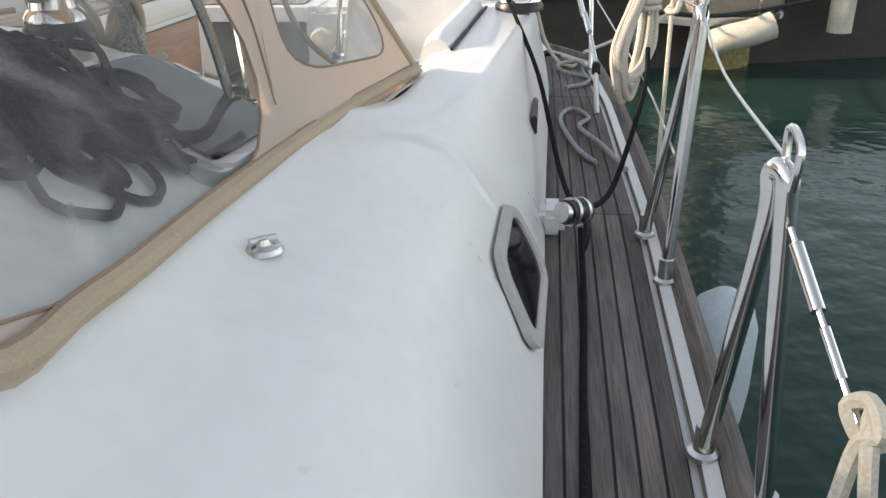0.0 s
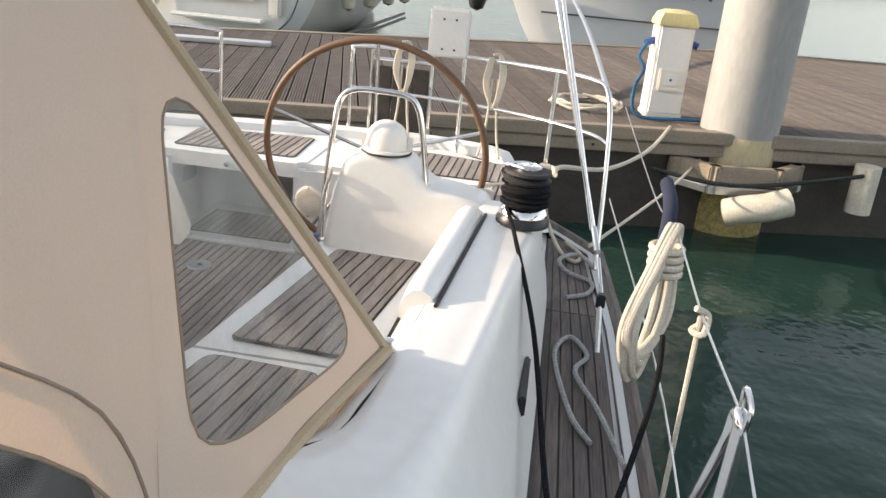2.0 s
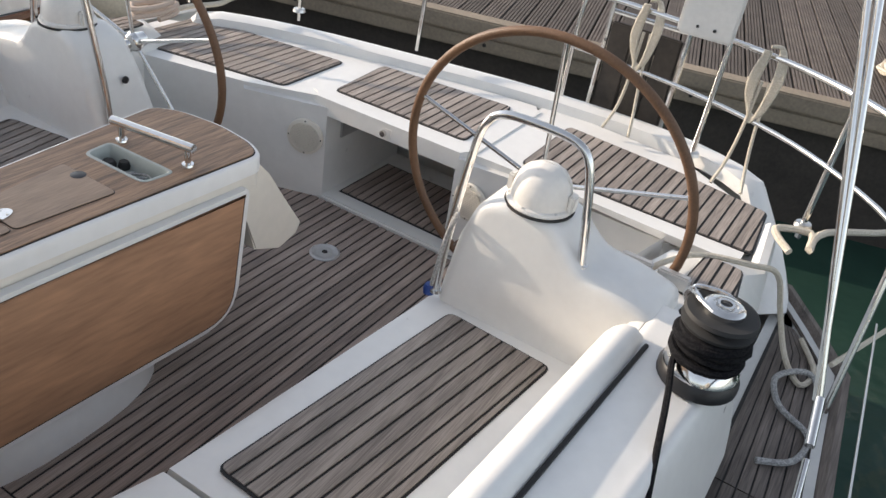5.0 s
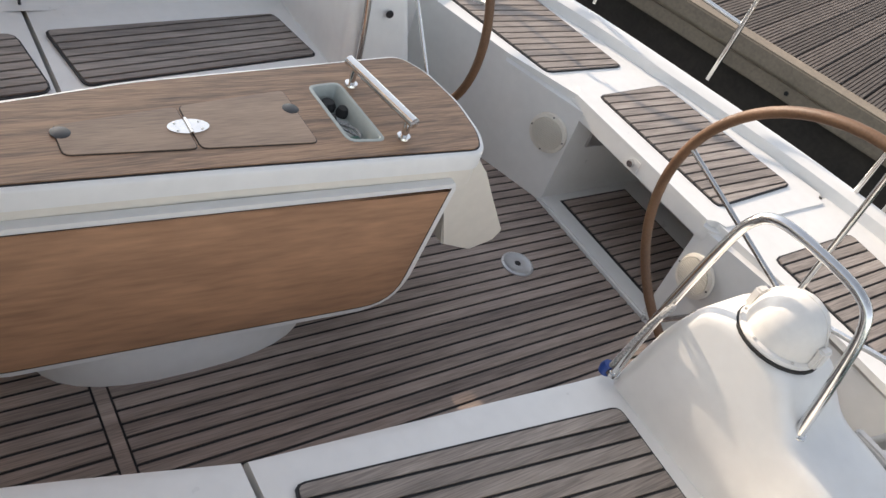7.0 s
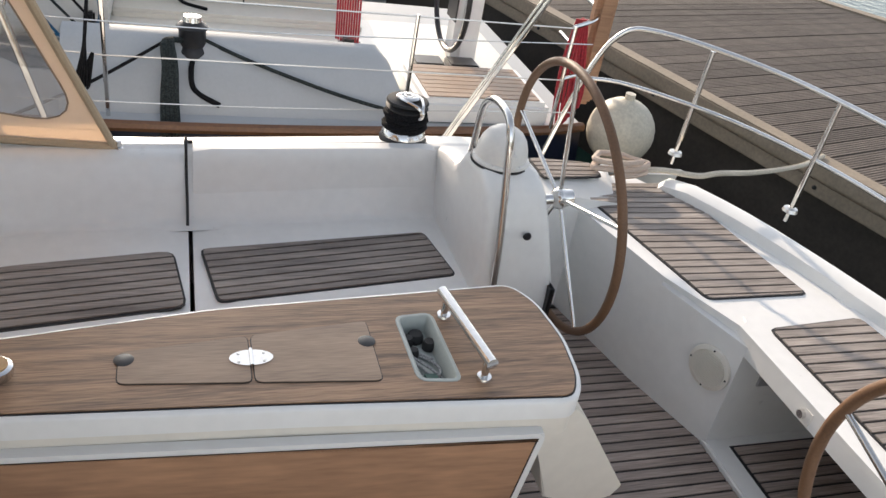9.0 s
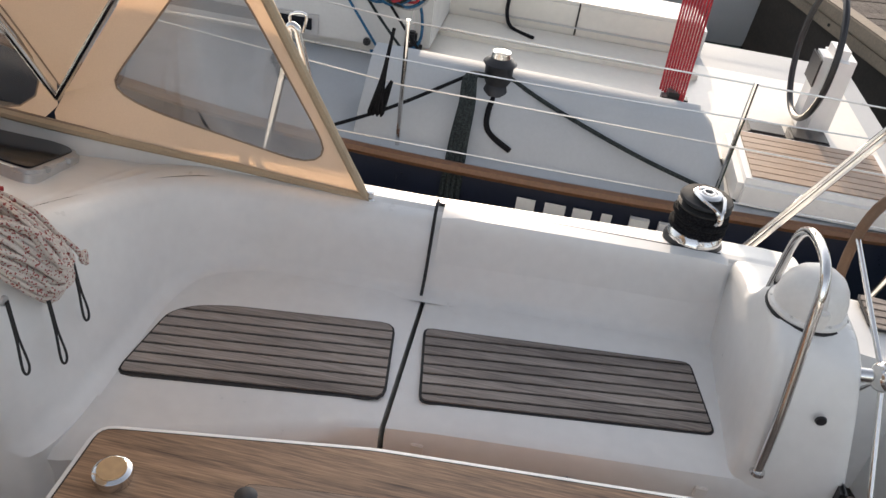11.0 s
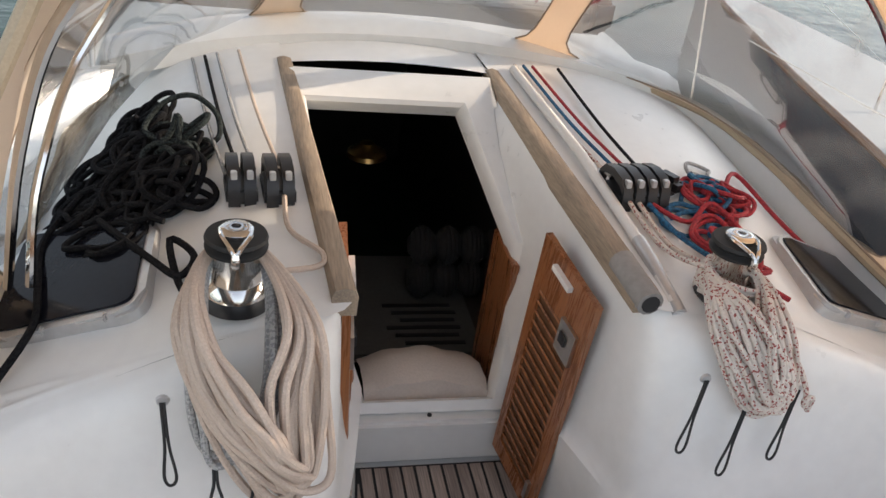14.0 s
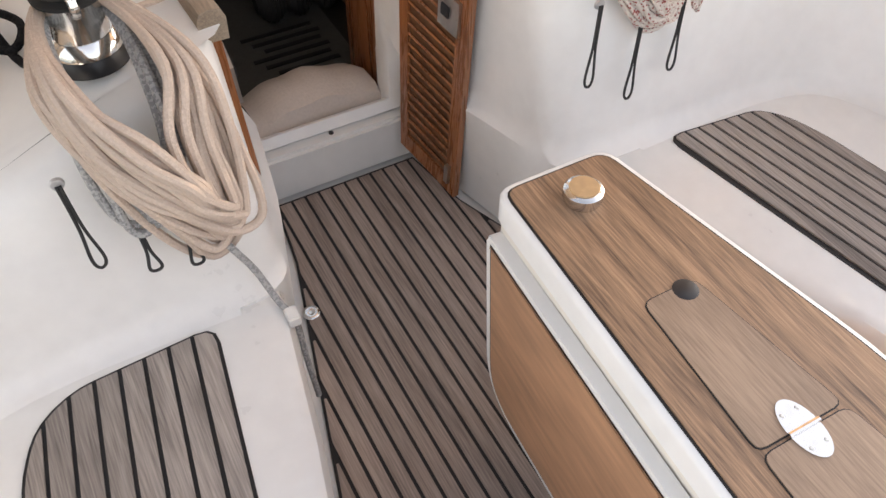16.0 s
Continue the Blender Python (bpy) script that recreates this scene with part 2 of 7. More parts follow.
def water_material():
    m = material("green_harbour_water", (0.024, 0.052, 0.039), 0.06, var=0.3, color2=(0.015, 0.037, 0.029), scale=(0.3, 0.3, 0.3), fine=(1.2, 1.2, 1.2))
    n, l = m.node_tree.nodes, m.node_tree.links
    b = n["Principled BSDF"]
    for x in list(b.inputs["Roughness"].links):
        l.remove(x)
    b.inputs["Roughness"].default_value = 0.12
    b.inputs["IOR"].default_value = 1.33
    b.inputs["Specular IOR Level"].default_value = 0.22
    tc = n.new("ShaderNodeTexCoord")
    nz, nz2 = n.new("ShaderNodeTexNoise"), n.new("ShaderNodeTexNoise")
    nz.inputs["Scale"].default_value, nz2.inputs["Scale"].default_value = 2.2, 9.0
    nz.inputs["Detail"].default_value = 3.0
    ad = n.new("ShaderNodeMath")
    ad.operation = "MULTIPLY_ADD"
    ad.inputs[1].default_value = 0.25
    l.new(tc.outputs["Object"], nz.inputs["Vector"])
    l.new(tc.outputs["Object"], nz2.inputs["Vector"])
    l.new(nz2.outputs["Fac"], ad.inputs[0])
    l.new(nz.outputs["Fac"], ad.inputs[2])
    bp = n.new("ShaderNodeBump")
    bp.inputs["Strength"].default_value = 0.2
    bp.inputs["Distance"].default_value = 0.12
    l.new(ad.outputs[0], bp.inputs["Height"])
    l.new(bp.outputs["Normal"], b.inputs["Normal"])
    return m


CANVAS, VINYL, WATER = canvas_material(), vinyl_material(), water_material()
TAN = material("khaki_hem_cloth", (0.47, 0.37, 0.25), 0.9, var=0.14, scale=(5, 5, 5), fine=(200, 200, 200), bump=0.2)
HEM = material("brown_hem_tape", (0.30, 0.22, 0.16), 0.9, var=0.2, fine=(200, 200, 200))


# ---- builders ----
def finish(name, bm, mat, parent=None, label="", smooth=True, doubles=True):
    if doubles:
        bmesh.ops.remove_doubles(bm, verts=bm.verts, dist=1e-5)
    bmesh.ops.recalc_face_normals(bm, faces=bm.faces)
    me = bpy.data.meshes.new(name)
    bm.to_mesh(me)
    bm.free()
    if smooth:
        me.shade_smooth()
        me.set_sharp_from_angle(angle=radians(40))
    me.materials.append(mat)
    ob = new(name, me)
    if parent:
        ob.parent = parent
    if label:
        ob["label"] = label
    return ob


def part(name, bm, mat, parent, label=""):
    """One mesh under a thing or under a part."""
    return finish(name, bm, mat, parent, label)


def thing(name, label, category, group="", kind=""):
    return tagged(new(name), label, category, group, kind)


def box(lo, hi, bevel=0.0, m=None, bm=None):
    bm = bm or bmesh.new()
    c = [(a + b) / 2 for a, b in zip(lo, hi)]
    s = [abs(b - a) for a, b in zip(lo, hi)]
    r = bmesh.ops.create_cube(bm, size=1, matrix=Matrix.Translation(c) @ Matrix.Diagonal((*s, 1)))
    if bevel:
        es = list({e for v in r["verts"] for e in v.link_edges})
        bmesh.ops.bevel(bm, geom=es, offset=bevel, segments=2, affect="EDGES", clamp_overlap=True)
    if m:
        bmesh.ops.transform(bm, matrix=m, verts=bm.verts)
    return bm


def lathe(profile, n=24, m=None, bm=None):
    """Turn (r, z) pairs round the z axis."""
    bm = bm or bmesh.new()
    rings = []
    for r, z in profile:
        rings.append([bm.verts.new((r * math.cos(2 * math.pi * i / n), r * math.sin(2 * math.pi * i / n), z)) for i in range(n)])
    for a, b in zip(rings, rings[1:]):
        for i in range(n):
            bm.faces.new((a[i], a[(i + 1) % n], b[(i + 1) % n], b[i]))
    for ring in (rings[0], rings[-1]):
        bm.faces.new(ring)
    if m:
        bmesh.ops.transform(bm, matrix=m, verts=[v for ring in rings for v in ring])
    return bm


def spline(pts, per=6, closed=False):
    """Catmull-Rom through the points."""
    pts = [Vector(p) for p in pts]
    n, out = len(pts), []
    rng = range(n if closed else n - 1)
    for i in rng:
        p = [pts[(i + k) % n] if closed else pts[max(0, min(n - 1, i + k))] for k in (-1, 0, 1, 2)]
        for j in range(per):
            t = j / per
            out.append(0.5 * ((2 * p[1]) + (p[2] - p[0]) * t + (2 * p[0] - 5 * p[1] + 4 * p[2] - p[3]) * t * t + (3 * p[1] - p[0] - 3 * p[2] + p[3]) * t ** 3))
    if not closed:
        out.append(pts[-1])
    return out


def tube(pts, r, n=8, closed=False, bm=None, r_end=None):
    """A round bar or line along the points."""
    bm = bm or bmesh.new()
    pts = [Vector(p) for p in pts]
    k = len(pts)
    rings, side = [], None
    for i, p in enumerate(pts):
        a = pts[(i - 1) % k] if closed or i else pts[0]
        b = pts[(i + 1) % k] if closed or i < k - 1 else pts[-1]
        d = (b - a).normalized() if (b - a).length > 1e-9 else Vector((0, 0, 1))
        if side is None:
            side = d.orthogonal().normalized()
        side = (side - d * side.dot(d))
        side = side.normalized() if side.length > 1e-6 else d.orthogonal().normalized()
        up = d.cross(side)
        rr = r if r_end is None else r + (r_end - r) * i / (k - 1)
        rings.append([bm.verts.new(p + rr * (math.cos(2 * math.pi * j / n) * side + math.sin(2 * math.pi * j / n) * up)) for j in range(n)])
    for i in range(k if closed else k - 1):
        a, b = rings[i], rings[(i + 1) % k]
        for j in range(n):
            bm.faces.new((a[j], a[(j + 1) % n], b[(j + 1) % n], b[j]))
    if not closed:
        bm.faces.new(rings[0][::-1])
        bm.faces.new(rings[-1])
    return bm


def prism(outline, z0, z1, bevel=0.0, bm=None, m=None):
    """An outline in plan, raised from z0 to z1."""
    bm = bm or bmesh.new()
    lo = [bm.verts.new((x, y, z0)) for x, y in outline]
    hi = [bm.verts.new((x, y, z1)) for x, y in outline]
    n = len(outline)
    top = bm.faces.new(hi)
    bm.faces.new(lo[::-1])
    for i in range(n):
        bm.faces.new((lo[i], lo[(i + 1) % n], hi[(i + 1) % n], hi[i]))
    if bevel:
        bmesh.ops.bevel(bm, geom=list(top.edges), offset=bevel, segments=2, affect="EDGES", clamp_overlap=True)
    if m:
        bmesh.ops.transform(bm, matrix=m, verts=bm.verts)
    return bm


def grid(rows, bm=None, closed=False):
    """A sheet through rows of points."""
    bm = bm or bmesh.new()
    vs = [[bm.verts.new(p) for p in row] for row in rows]
    for a, b in zip(vs, vs[1:]):
        n = len(a)
        for j in range(n if closed else n - 1):
            q = (a[j], a[(j + 1) % n], b[(j + 1) % n], b[j])
            try:
                bm.faces.new(q)
            except ValueError:
                pass
    return bm


def clip(poly, axis, lo, hi):
    """The part of a convex plan outline between two lines across an axis."""
    for sgn, lim in ((1, lo), (-1, -hi)):
        out = []
        for a, b in zip(poly, poly[1:] + poly[:1]):
            da, db = sgn * a[axis] - lim, sgn * b[axis] - lim
            if da >= 0:
                out.append(a)
            if da * db < 0:
                t = da / (da - db)
                out.append((a[0] + (b[0] - a[0]) * t, a[1] + (b[1] - a[1]) * t))
        poly = out
        if not poly:
            return []
    return poly


def inset(poly, d):
    """A convex outline drawn in by d."""
    c = Vector((sum(p[0] for p in poly) / len(poly), sum(p[1] for p in poly) / len(poly)))
    n, out = len(poly), []
    for i in range(n):
        p0, p1, p2 = Vector(poly[i - 1]), Vector(poly[i]), Vector(poly[(i + 1) % n])
        e1, e2 = (p1 - p0), (p2 - p1)
        if e1.length < 1e-6 or e2.length < 1e-6:
            out.append(tuple(p1))
            continue
        n1, n2 = Vector((-e1.y, e1.x)).normalized(), Vector((-e2.y, e2.x)).normalized()
        if n1.dot(c - p1) < 0:
            n1, n2 = -n1, -n2
        k = (n1 + n2)
        k = k / max(0.3, k.dot(n1))
        out.append(tuple(p1 + k * d))
    return out


def planks(owner, outline, z, width, mat, axis=0, gap=0.0095, thick=0.006, edge=0.012, angle=0.0, start=0.0):
    """Teak laid in black caulk on owner: one bed and one part a plank, cut to the outline. axis 0: planks run along y."""
    bed = finish("caulking", prism(outline, z - 0.004, z + 0.001), CAULK, owner, "black caulking", smooth=False)
    inner = inset(outline, edge)
    ca, sa = math.cos(angle), math.sin(angle)
    rot = [(x * ca + y * sa, -x * sa + y * ca) for x, y in inner]
    lo, hi = min(p[axis] for p in rot), max(p[axis] for p in rot)
    x = lo + start
    while x < hi - 0.004:
        strip = clip(rot, axis, max(lo, x), min(hi, x + width - gap))
        if len(strip) > 2:
            back = [(px * ca - py * sa, px * sa + py * ca) for px, py in strip]
            finish("plank", prism(back, z, z + thick), mat, owner, smooth=False)
        x += width
    return bed


def rounded(pts, r, seg=4):
    """An outline with rounded corners."""
    out, n = [], len(pts)
    for i in range(n):
        p0, p1, p2 = Vector(pts[i - 1]), Vector(pts[i]), Vector(pts[(i + 1) % n])
        d1, d2 = (p0 - p1), (p2 - p1)
        k = min(r, d1.length * 0.45, d2.length * 0.45)
        a, b = p1 + d1.normalized() * k, p1 + d2.normalized() * k
        for j in range(seg + 1):
            t = j / seg
            out.append(tuple((1 - t) ** 2 * a + 2 * t * (1 - t) * p1 + t * t * b))
    return out


def lerp(a, b, t):
    return a + (b - a) * t


def sx(x, s):
    """Port x as it is; the starboard side mirrored, a little wider."""
    if s > 0:
        return x
    return -(x + 0.15 * max(0.0, min(1.0, (x - 0.38) / 0.17)) * (1 - 0.85 * max(0.0, min(1.0, (x - 1.36) / 0.2))))


SIDES = ((1, "port"), (-1, "starboard"))


def fwd(y):
    """The sideways run of the companionway towards the bow."""
    return 0.09 * max(0.0, -y)


def roof_x(x, y, s):
    return sx(x, s) + fwd(max(y, -1.6)) * max(0.0, min(1.0, (0.9 - x) / 0.5))


# ---- deck mouldings ----
SIDE = [(1.62, 0.40), (1.69, 0.28), (1.74, 0.185)]
ROOF = [
    (-6.0, [(0.36, 0.75), (0.50, 0.75), (0.62, 0.74), (0.75, 0.70), (0.85, 0.62), (0.95, 0.5), (1.0, 0.4), (1.05, 0.33), (1.1, 0.29)]),
    (-3.0, [(0.36, 0.98), (0.60, 0.97), (0.80, 0.94), (1.00, 0.86), (1.15, 0.72), (1.32, 0.5), (1.42, 0.35), (1.49, 0.27), (1.55, 0.22)]),
    (-1.6, [(0.36, 1.03), (0.60, 1.01), (0.85, 0.95), (1.05, 0.82), (1.24, 0.65), (1.44, 0.55), (1.58, 0.38), (1.66, 0.27), (1.72, 0.19)]),
    (-1.0, [(0.36, 0.99), (0.60, 0.97), (0.85, 0.91), (1.06, 0.77), (1.25, 0.63), (1.45, 0.57), *SIDE]),
    (-0.5, [(0.36, 0.94), (0.60, 0.91), (0.85, 0.83), (1.05, 0.73), (1.25, 0.63), (1.46, 0.57), *SIDE]),
    (-0.1, [(0.36, 0.90), (0.60, 0.87), (0.85, 0.78), (1.05, 0.70), (1.25, 0.63), (1.47, 0.57), *SIDE]),
    (0.02, [(0.37, 0.875), (0.60, 0.85), (0.85, 0.76), (1.05, 0.69), (1.26, 0.62), (1.47, 0.57), *SIDE]),
    (0.05, [(0.60, 0.835), (0.72, 0.80), (0.87, 0.75), (1.06, 0.69), (1.26, 0.62), (1.47, 0.57), *SIDE]),
    (0.08, [(0.85, 0.75), (0.92, 0.73), (1.00, 0.71), (1.10, 0.67), (1.28, 0.62), (1.48, 0.58), *SIDE]),
    (0.14, [(1.10, 0.67), (1.15, 0.66), (1.20, 0.65), (1.26, 0.63), (1.34, 0.61), (1.48, 0.58), *SIDE]),
    (0.30, [(1.27, 0.62), (1.30, 0.62), (1.33, 0.62), (1.38, 0.61), (1.43, 0.60), (1.50, 0.585), *SIDE]),
    (0.70, [(1.33, 0.60), (1.35, 0.61), (1.38, 0.61), (1.43, 0.61), (1.49, 0.605), (1.55, 0.59), (1.64, 0.43), (1.70, 0.30), (1.74, 0.19)]),
    (2.03, [(1.40, 0.61), (1.42, 0.62), (1.46, 0.62), (1.52, 0.62), (1.60, 0.61), (1.66, 0.59), (1.70, 0.45), (1.73, 0.32), (1.75, 0.20)]),
    (2.28, [(1.40, 0.61), (1.42, 0.62), (1.46, 0.62), (1.52, 0.62), (1.60, 0.61), (1.66, 0.58), (1.70, 0.44), (1.73, 0.32), (1.75, 0.20)]),
]
TOP = [(0.47, 0.033, 0.86), (0.60, 0.05, 0.835), (0.85, 0.08, 0.75), (1.10, 0.14, 0.67), (1.27, 0.30, 0.62), (1.31, 0.50, 0.61), (1.33, 0.70, 0.60), (1.35, 1.05, 0.602), (1.375, 1.6, 0.606), (1.40, 2.05, 0.61), (1.40, 2.28, 0.61)]
BASE = [(0.50, 0.24), (0.60, 0.24), (0.86, 0.245), (1.05, 0.29), (1.15, 0.42), (1.18, 0.58), (1.19, 0.75), (1.21, 1.05), (1.24, 1.60), (1.27, 2.08), (1.28, 2.28)]
RISE = [(-0.02, -0.30), (0.005, -0.12), (0.04, 0.02), (0.12, 0.10), (0.5, 0.36), (0.84, 0.58), (0.94, 0.70), (0.985, 0.86), (1.0, 1.0)]


for s, side in SIDES:
    cols = [spline([(prof[j][0], y, prof[j][1]) for y, prof in ROOF], 4) for j in range(9)]
    rows = [spline([c[i] for c in cols], 3) for i in range(len(cols[0]))]
    bm = grid([[(roof_x(p.x, p.y, s), p.y, p.z) for p in row] for row in rows])
    grid([[(sx(lerp(b[0], t[0], w), s), lerp(b[1], t[1], w), lerp(0.35, t[2], v)) for v, w in RISE] for b, t in zip(spline([(*b, 0) for b in BASE], 4), spline(TOP, 4))], bm)
    tagged(finish("coachroof_and_coaming_" + side, bm, GEL), "glossy white gelcoat cabin top and cockpit coaming", "deck moulding", kind="structure")

# cabin top amidships, forward of the companionway
bm = grid([[(lerp(roof_x(0.36, y, -1), roof_x(0.36, y, 1), i / 6), y, z + 0.02 * (1 - (i / 3 - 1) ** 2)) for i in range(7)] for y, z in ((-6, 0.75), (-3, 0.98), (-1.6, 1.03), (-1.22, 1.01))])
tagged(finish("cabin_top_middle", bm, GEL), "white cabin top forward of the companionway", "deck moulding", kind="structure")

# sliding hatch garage: a low arch under the spray hood's front hem
bm = bmesh.new()
arch = [(lerp(-1.0, 1.05, i / 16)) for i in range(17)]
rows = []
for dy, dz in ((0.0, -0.02), (0.0, 0.05), (-0.05, 0.085), (-0.16, 0.085), (-0.22, 0.0)):
    rows.append([(x, -1.28 - 0.22 * (1 - ((x - 0.03) / 1.03) ** 2) + 0.08 + dy, 0.93 + 0.085 * (1 - abs((x - 0.03) / 1.03) ** 2.5) + dz) for x in arch])
tagged(finish("hatch_garage", grid(rows, bm), GEL), "white arched moulding under the spray hood hem", "deck moulding", kind="structure")

# seats: a fore and an aft locker lid each side, with a joint between
INNER = [(0.24, 0.392), (0.68, 0.475), (1.10, 0.583), (2.18, 0.68)]


def inner_x(y):
    for (ya, xa), (yb, xb) in zip(INNER, INNER[1:]):
        if y <= yb:
            return lerp(xa, xb, (y - ya) / (yb - ya))
    return INNER[-1][1]


def base_x(y):
    for (xa, ya), (xb, yb) in zip(BASE[2:], BASE[3:]):
        if y <= yb:
            return lerp(xa, xb, (y - ya) / (yb - ya))
    return BASE[-1][0]


SEAT_A = [(0.565, 0.285), (0.88, 0.305), (0.965, 0.36), (1.01, 0.47), (1.06, 1.03), (0.67, 1.05)]
SEAT_B = [(0.69, 1.17), (0.80, 2.12), (1.19, 2.10), (1.09, 1.15)]
SEAT_AS = [(-0.70, 0.262), (-1.0, 0.29), (-1.055, 0.352), (-1.09, 0.46), (-1.171, 0.995), (-0.825, 1.04)]
SEAT_BS = [(-0.847, 1.135), (-0.972, 2.02), (-1.284, 1.965), (-1.18, 1.085)]
for s, side in SIDES:
    for y0, y1, teak in ((0.20, 1.092, SEAT_A), (1.108, 2.22, SEAT_B)):
        bm = bmesh.new()
        rows = []
        n = 8
        for i in range(n + 1):
            y = lerp(y0, y1, i / n) - (0.0 if s > 0 or (i == 0 and y0 < 1) else 0.045)
            xi, xo = inner_x(max(0.24, y)), base_x(max(0.3, y)) + 0.06
            e = 0.012 if i in (0, n) else 0.0
            rows.append([(sx(xi + 0.012, s), y, 0.0), (sx(xi + 0.006, s), y, 0.25), (sx(xi, s), y, 0.31), (sx(xi + 0.012, s), y, 0.338), (sx(xi + 0.04, s), y, 0.35 - e), (sx(xo, s), y, 0.35 - e)])
        grid(rows, bm)
        for row in (rows[0], rows[-1]):
            bm.faces.new([bm.verts.new(p) for p in row] + [bm.verts.new((row[-1][0], row[-1][1], 0.0))])
        seat = tagged(finish("locker_bench", bm, GEL), "white cockpit locker seat with an inlaid teak panel", "bench", "cockpit benches")
        planks(seat, rounded(teak if s > 0 else SEAT_AS if teak is SEAT_A else SEAT_BS, 0.03 if teak is SEAT_B else 0.05, 3)[::s], 0.352, 0.052 if s > 0 else 0.0425, TEAK_SEAT, 0, edge=0.008, angle=-0.126 * s if s > 0 else 0.15)

# companionway recess: side walls, sill and slanted frame
for s, side in SIDES:
    rows = []
    def column(b, q, zt):
        return [Vector((b.x, b.y, 0.0))] + [Vector((*b.lerp(q, w).xy, lerp(0.35, zt, v))) for v, w in RISE[1:]]

    first = column(Vector(BASE[0]).to_3d(), Vector(TOP[0]), TOP[0][2])
    corner = column(Vector((0.388, 0.243, 0)), Vector((0.372, 0.02, 0)), 0.868)
    walls = []
    for i in range(1, 9):
        t = 0.12 + 0.88 * (i - 1) / 7
        walls.append(column(Vector((lerp(0.39, 0.25, t ** 0.8), lerp(0.24, -0.42, t), 0)), Vector((lerp(0.37, 0.355, t), lerp(0.02, -1.3, t), 0)), lerp(0.875, 0.985, t)))
    bend = [[a * (1 - u) ** 2 + k * 2 * u * (1 - u) + w * u * u for a, k, w in zip(first, corner, walls[0])] for u in [i / 6 for i in range(6)]]
    for col in bend + walls:
        rows.append([(sx(p.x, s) + fwd(p.y) * lerp(0.4, 1.0, min(1, p.z / 0.9)), p.y, p.z) for p in col])
    tagged(finish("companionway_side_" + side, grid(rows), GEL), "white moulded wall beside the companionway", "wall", kind="structure")

OPEN = [(0.225, -0.43, 0.20), (-0.185, -0.43, 0.20), (-0.225, -0.52, 0.34), (-0.235, -0.63, 0.66), (-0.105, -1.02, 0.955), (0.405, -1.02, 0.955), (0.345, -0.63, 0.66), (0.27, -0.52, 0.34)]
OUTER = [(0.30, -0.40, 0.17), (-0.25, -0.40, 0.17), (-0.30, -0.47, 0.34), (-0.315, -0.57, 0.70), (-0.24, -1.18, 1.01), (0.47, -1.18, 1.01), (0.42, -0.57, 0.70), (0.34, -0.47, 0.34)]
bm = grid([[Vector(p) + Vector((0, -0.05, -0.05)) for p in OPEN], OPEN, [Vector(a).lerp(Vector(b), 0.12) + Vector((0, 0.015, 0.01)) for a, b in zip(OPEN, OUTER)], [Vector(a).lerp(Vector(b), 0.9) + Vector((0, 0.015, 0.01)) for a, b in zip(OPEN, OUTER)], OUTER], closed=True)
tagged(finish("companionway_frame", bm, GEL), "white moulded companionway frame", "door frame", kind="structure")
bm = box((-0.3, -0.47, 0.0), (0.33, -0.352, 0.17), 0.012)
sill = tagged(finish("companionway_sill", bm, GEL), "white companionway sill with a ribbed step plate", "sill", kind="structure")
for i in range(7):
    part("tread_rib", box((-0.18, -0.455 + i * 0.008, 0.1705), (0.215, -0.450 + i * 0.008, 0.1735)), PLASTIC_W, sill)
part("screw", lathe([(0.0, 0.171), (0.008, 0.171), (0.007, 0.176), (0.0, 0.177)], 10, pose(0.02, -0.385, 0)), BLACK, sill)

# the cabin behind, its unlit shade put into a near-black lining
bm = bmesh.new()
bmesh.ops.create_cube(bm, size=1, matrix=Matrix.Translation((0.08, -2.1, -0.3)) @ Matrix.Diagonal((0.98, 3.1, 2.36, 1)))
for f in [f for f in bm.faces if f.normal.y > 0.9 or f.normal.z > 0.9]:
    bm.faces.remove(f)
tagged(finish("cabin_lining", bm, SHADE_IN, smooth=False), "cabin interior with its unlit shade put into the colour", "interior", kind="structure")
steps = thing("companionway_steps", "slatted companionway steps inside the cabin, coloured dark for shade", "steps")
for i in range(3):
    part("tread", box((-0.15, -0.95 - 0.02, -0.25 - 0.25 * i), (0.27, -0.62, -0.22 - 0.25 * i), 0.01), SHADE_STEP, steps)
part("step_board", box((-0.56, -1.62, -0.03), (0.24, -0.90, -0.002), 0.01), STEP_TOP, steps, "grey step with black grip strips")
for i in range(6):
    part("grip_strip", box((-0.235 - 0.015 * (i % 2), -1.23 + 0.05 * i, -0.003), (0.05 - 0.03 * (i % 3), -1.21 + 0.05 * i, 0.002)), BLACK, steps)

# ---- floor of the cockpit ----
sole = tagged(finish("cockpit_sole", grid([[(-1.2, -0.4, -0.012), (1.2, -0.4, -0.012)], [(-1.2, 2.93, -0.012), (1.2, 2.93, -0.012)]]), GEL), "cockpit floor laid with weathered teak planks", "floor", kind="structure")
SOLE = [(0.245, -0.345), (0.275, -0.1), (0.39, 0.36), (0.475, 0.70), (0.572, 1.10), (0.665, 2.2), (0.665, 2.46), (1.2, 2.46), (1.2, 2.86), (-1.2, 2.86), (-1.2, 2.46), (-0.81, 2.46), (-0.81, 2.2), (-0.722, 1.10), (-0.625, 0.70), (-0.44, 0.36), (-0.275, -0.1), (-0.235, -0.345)]


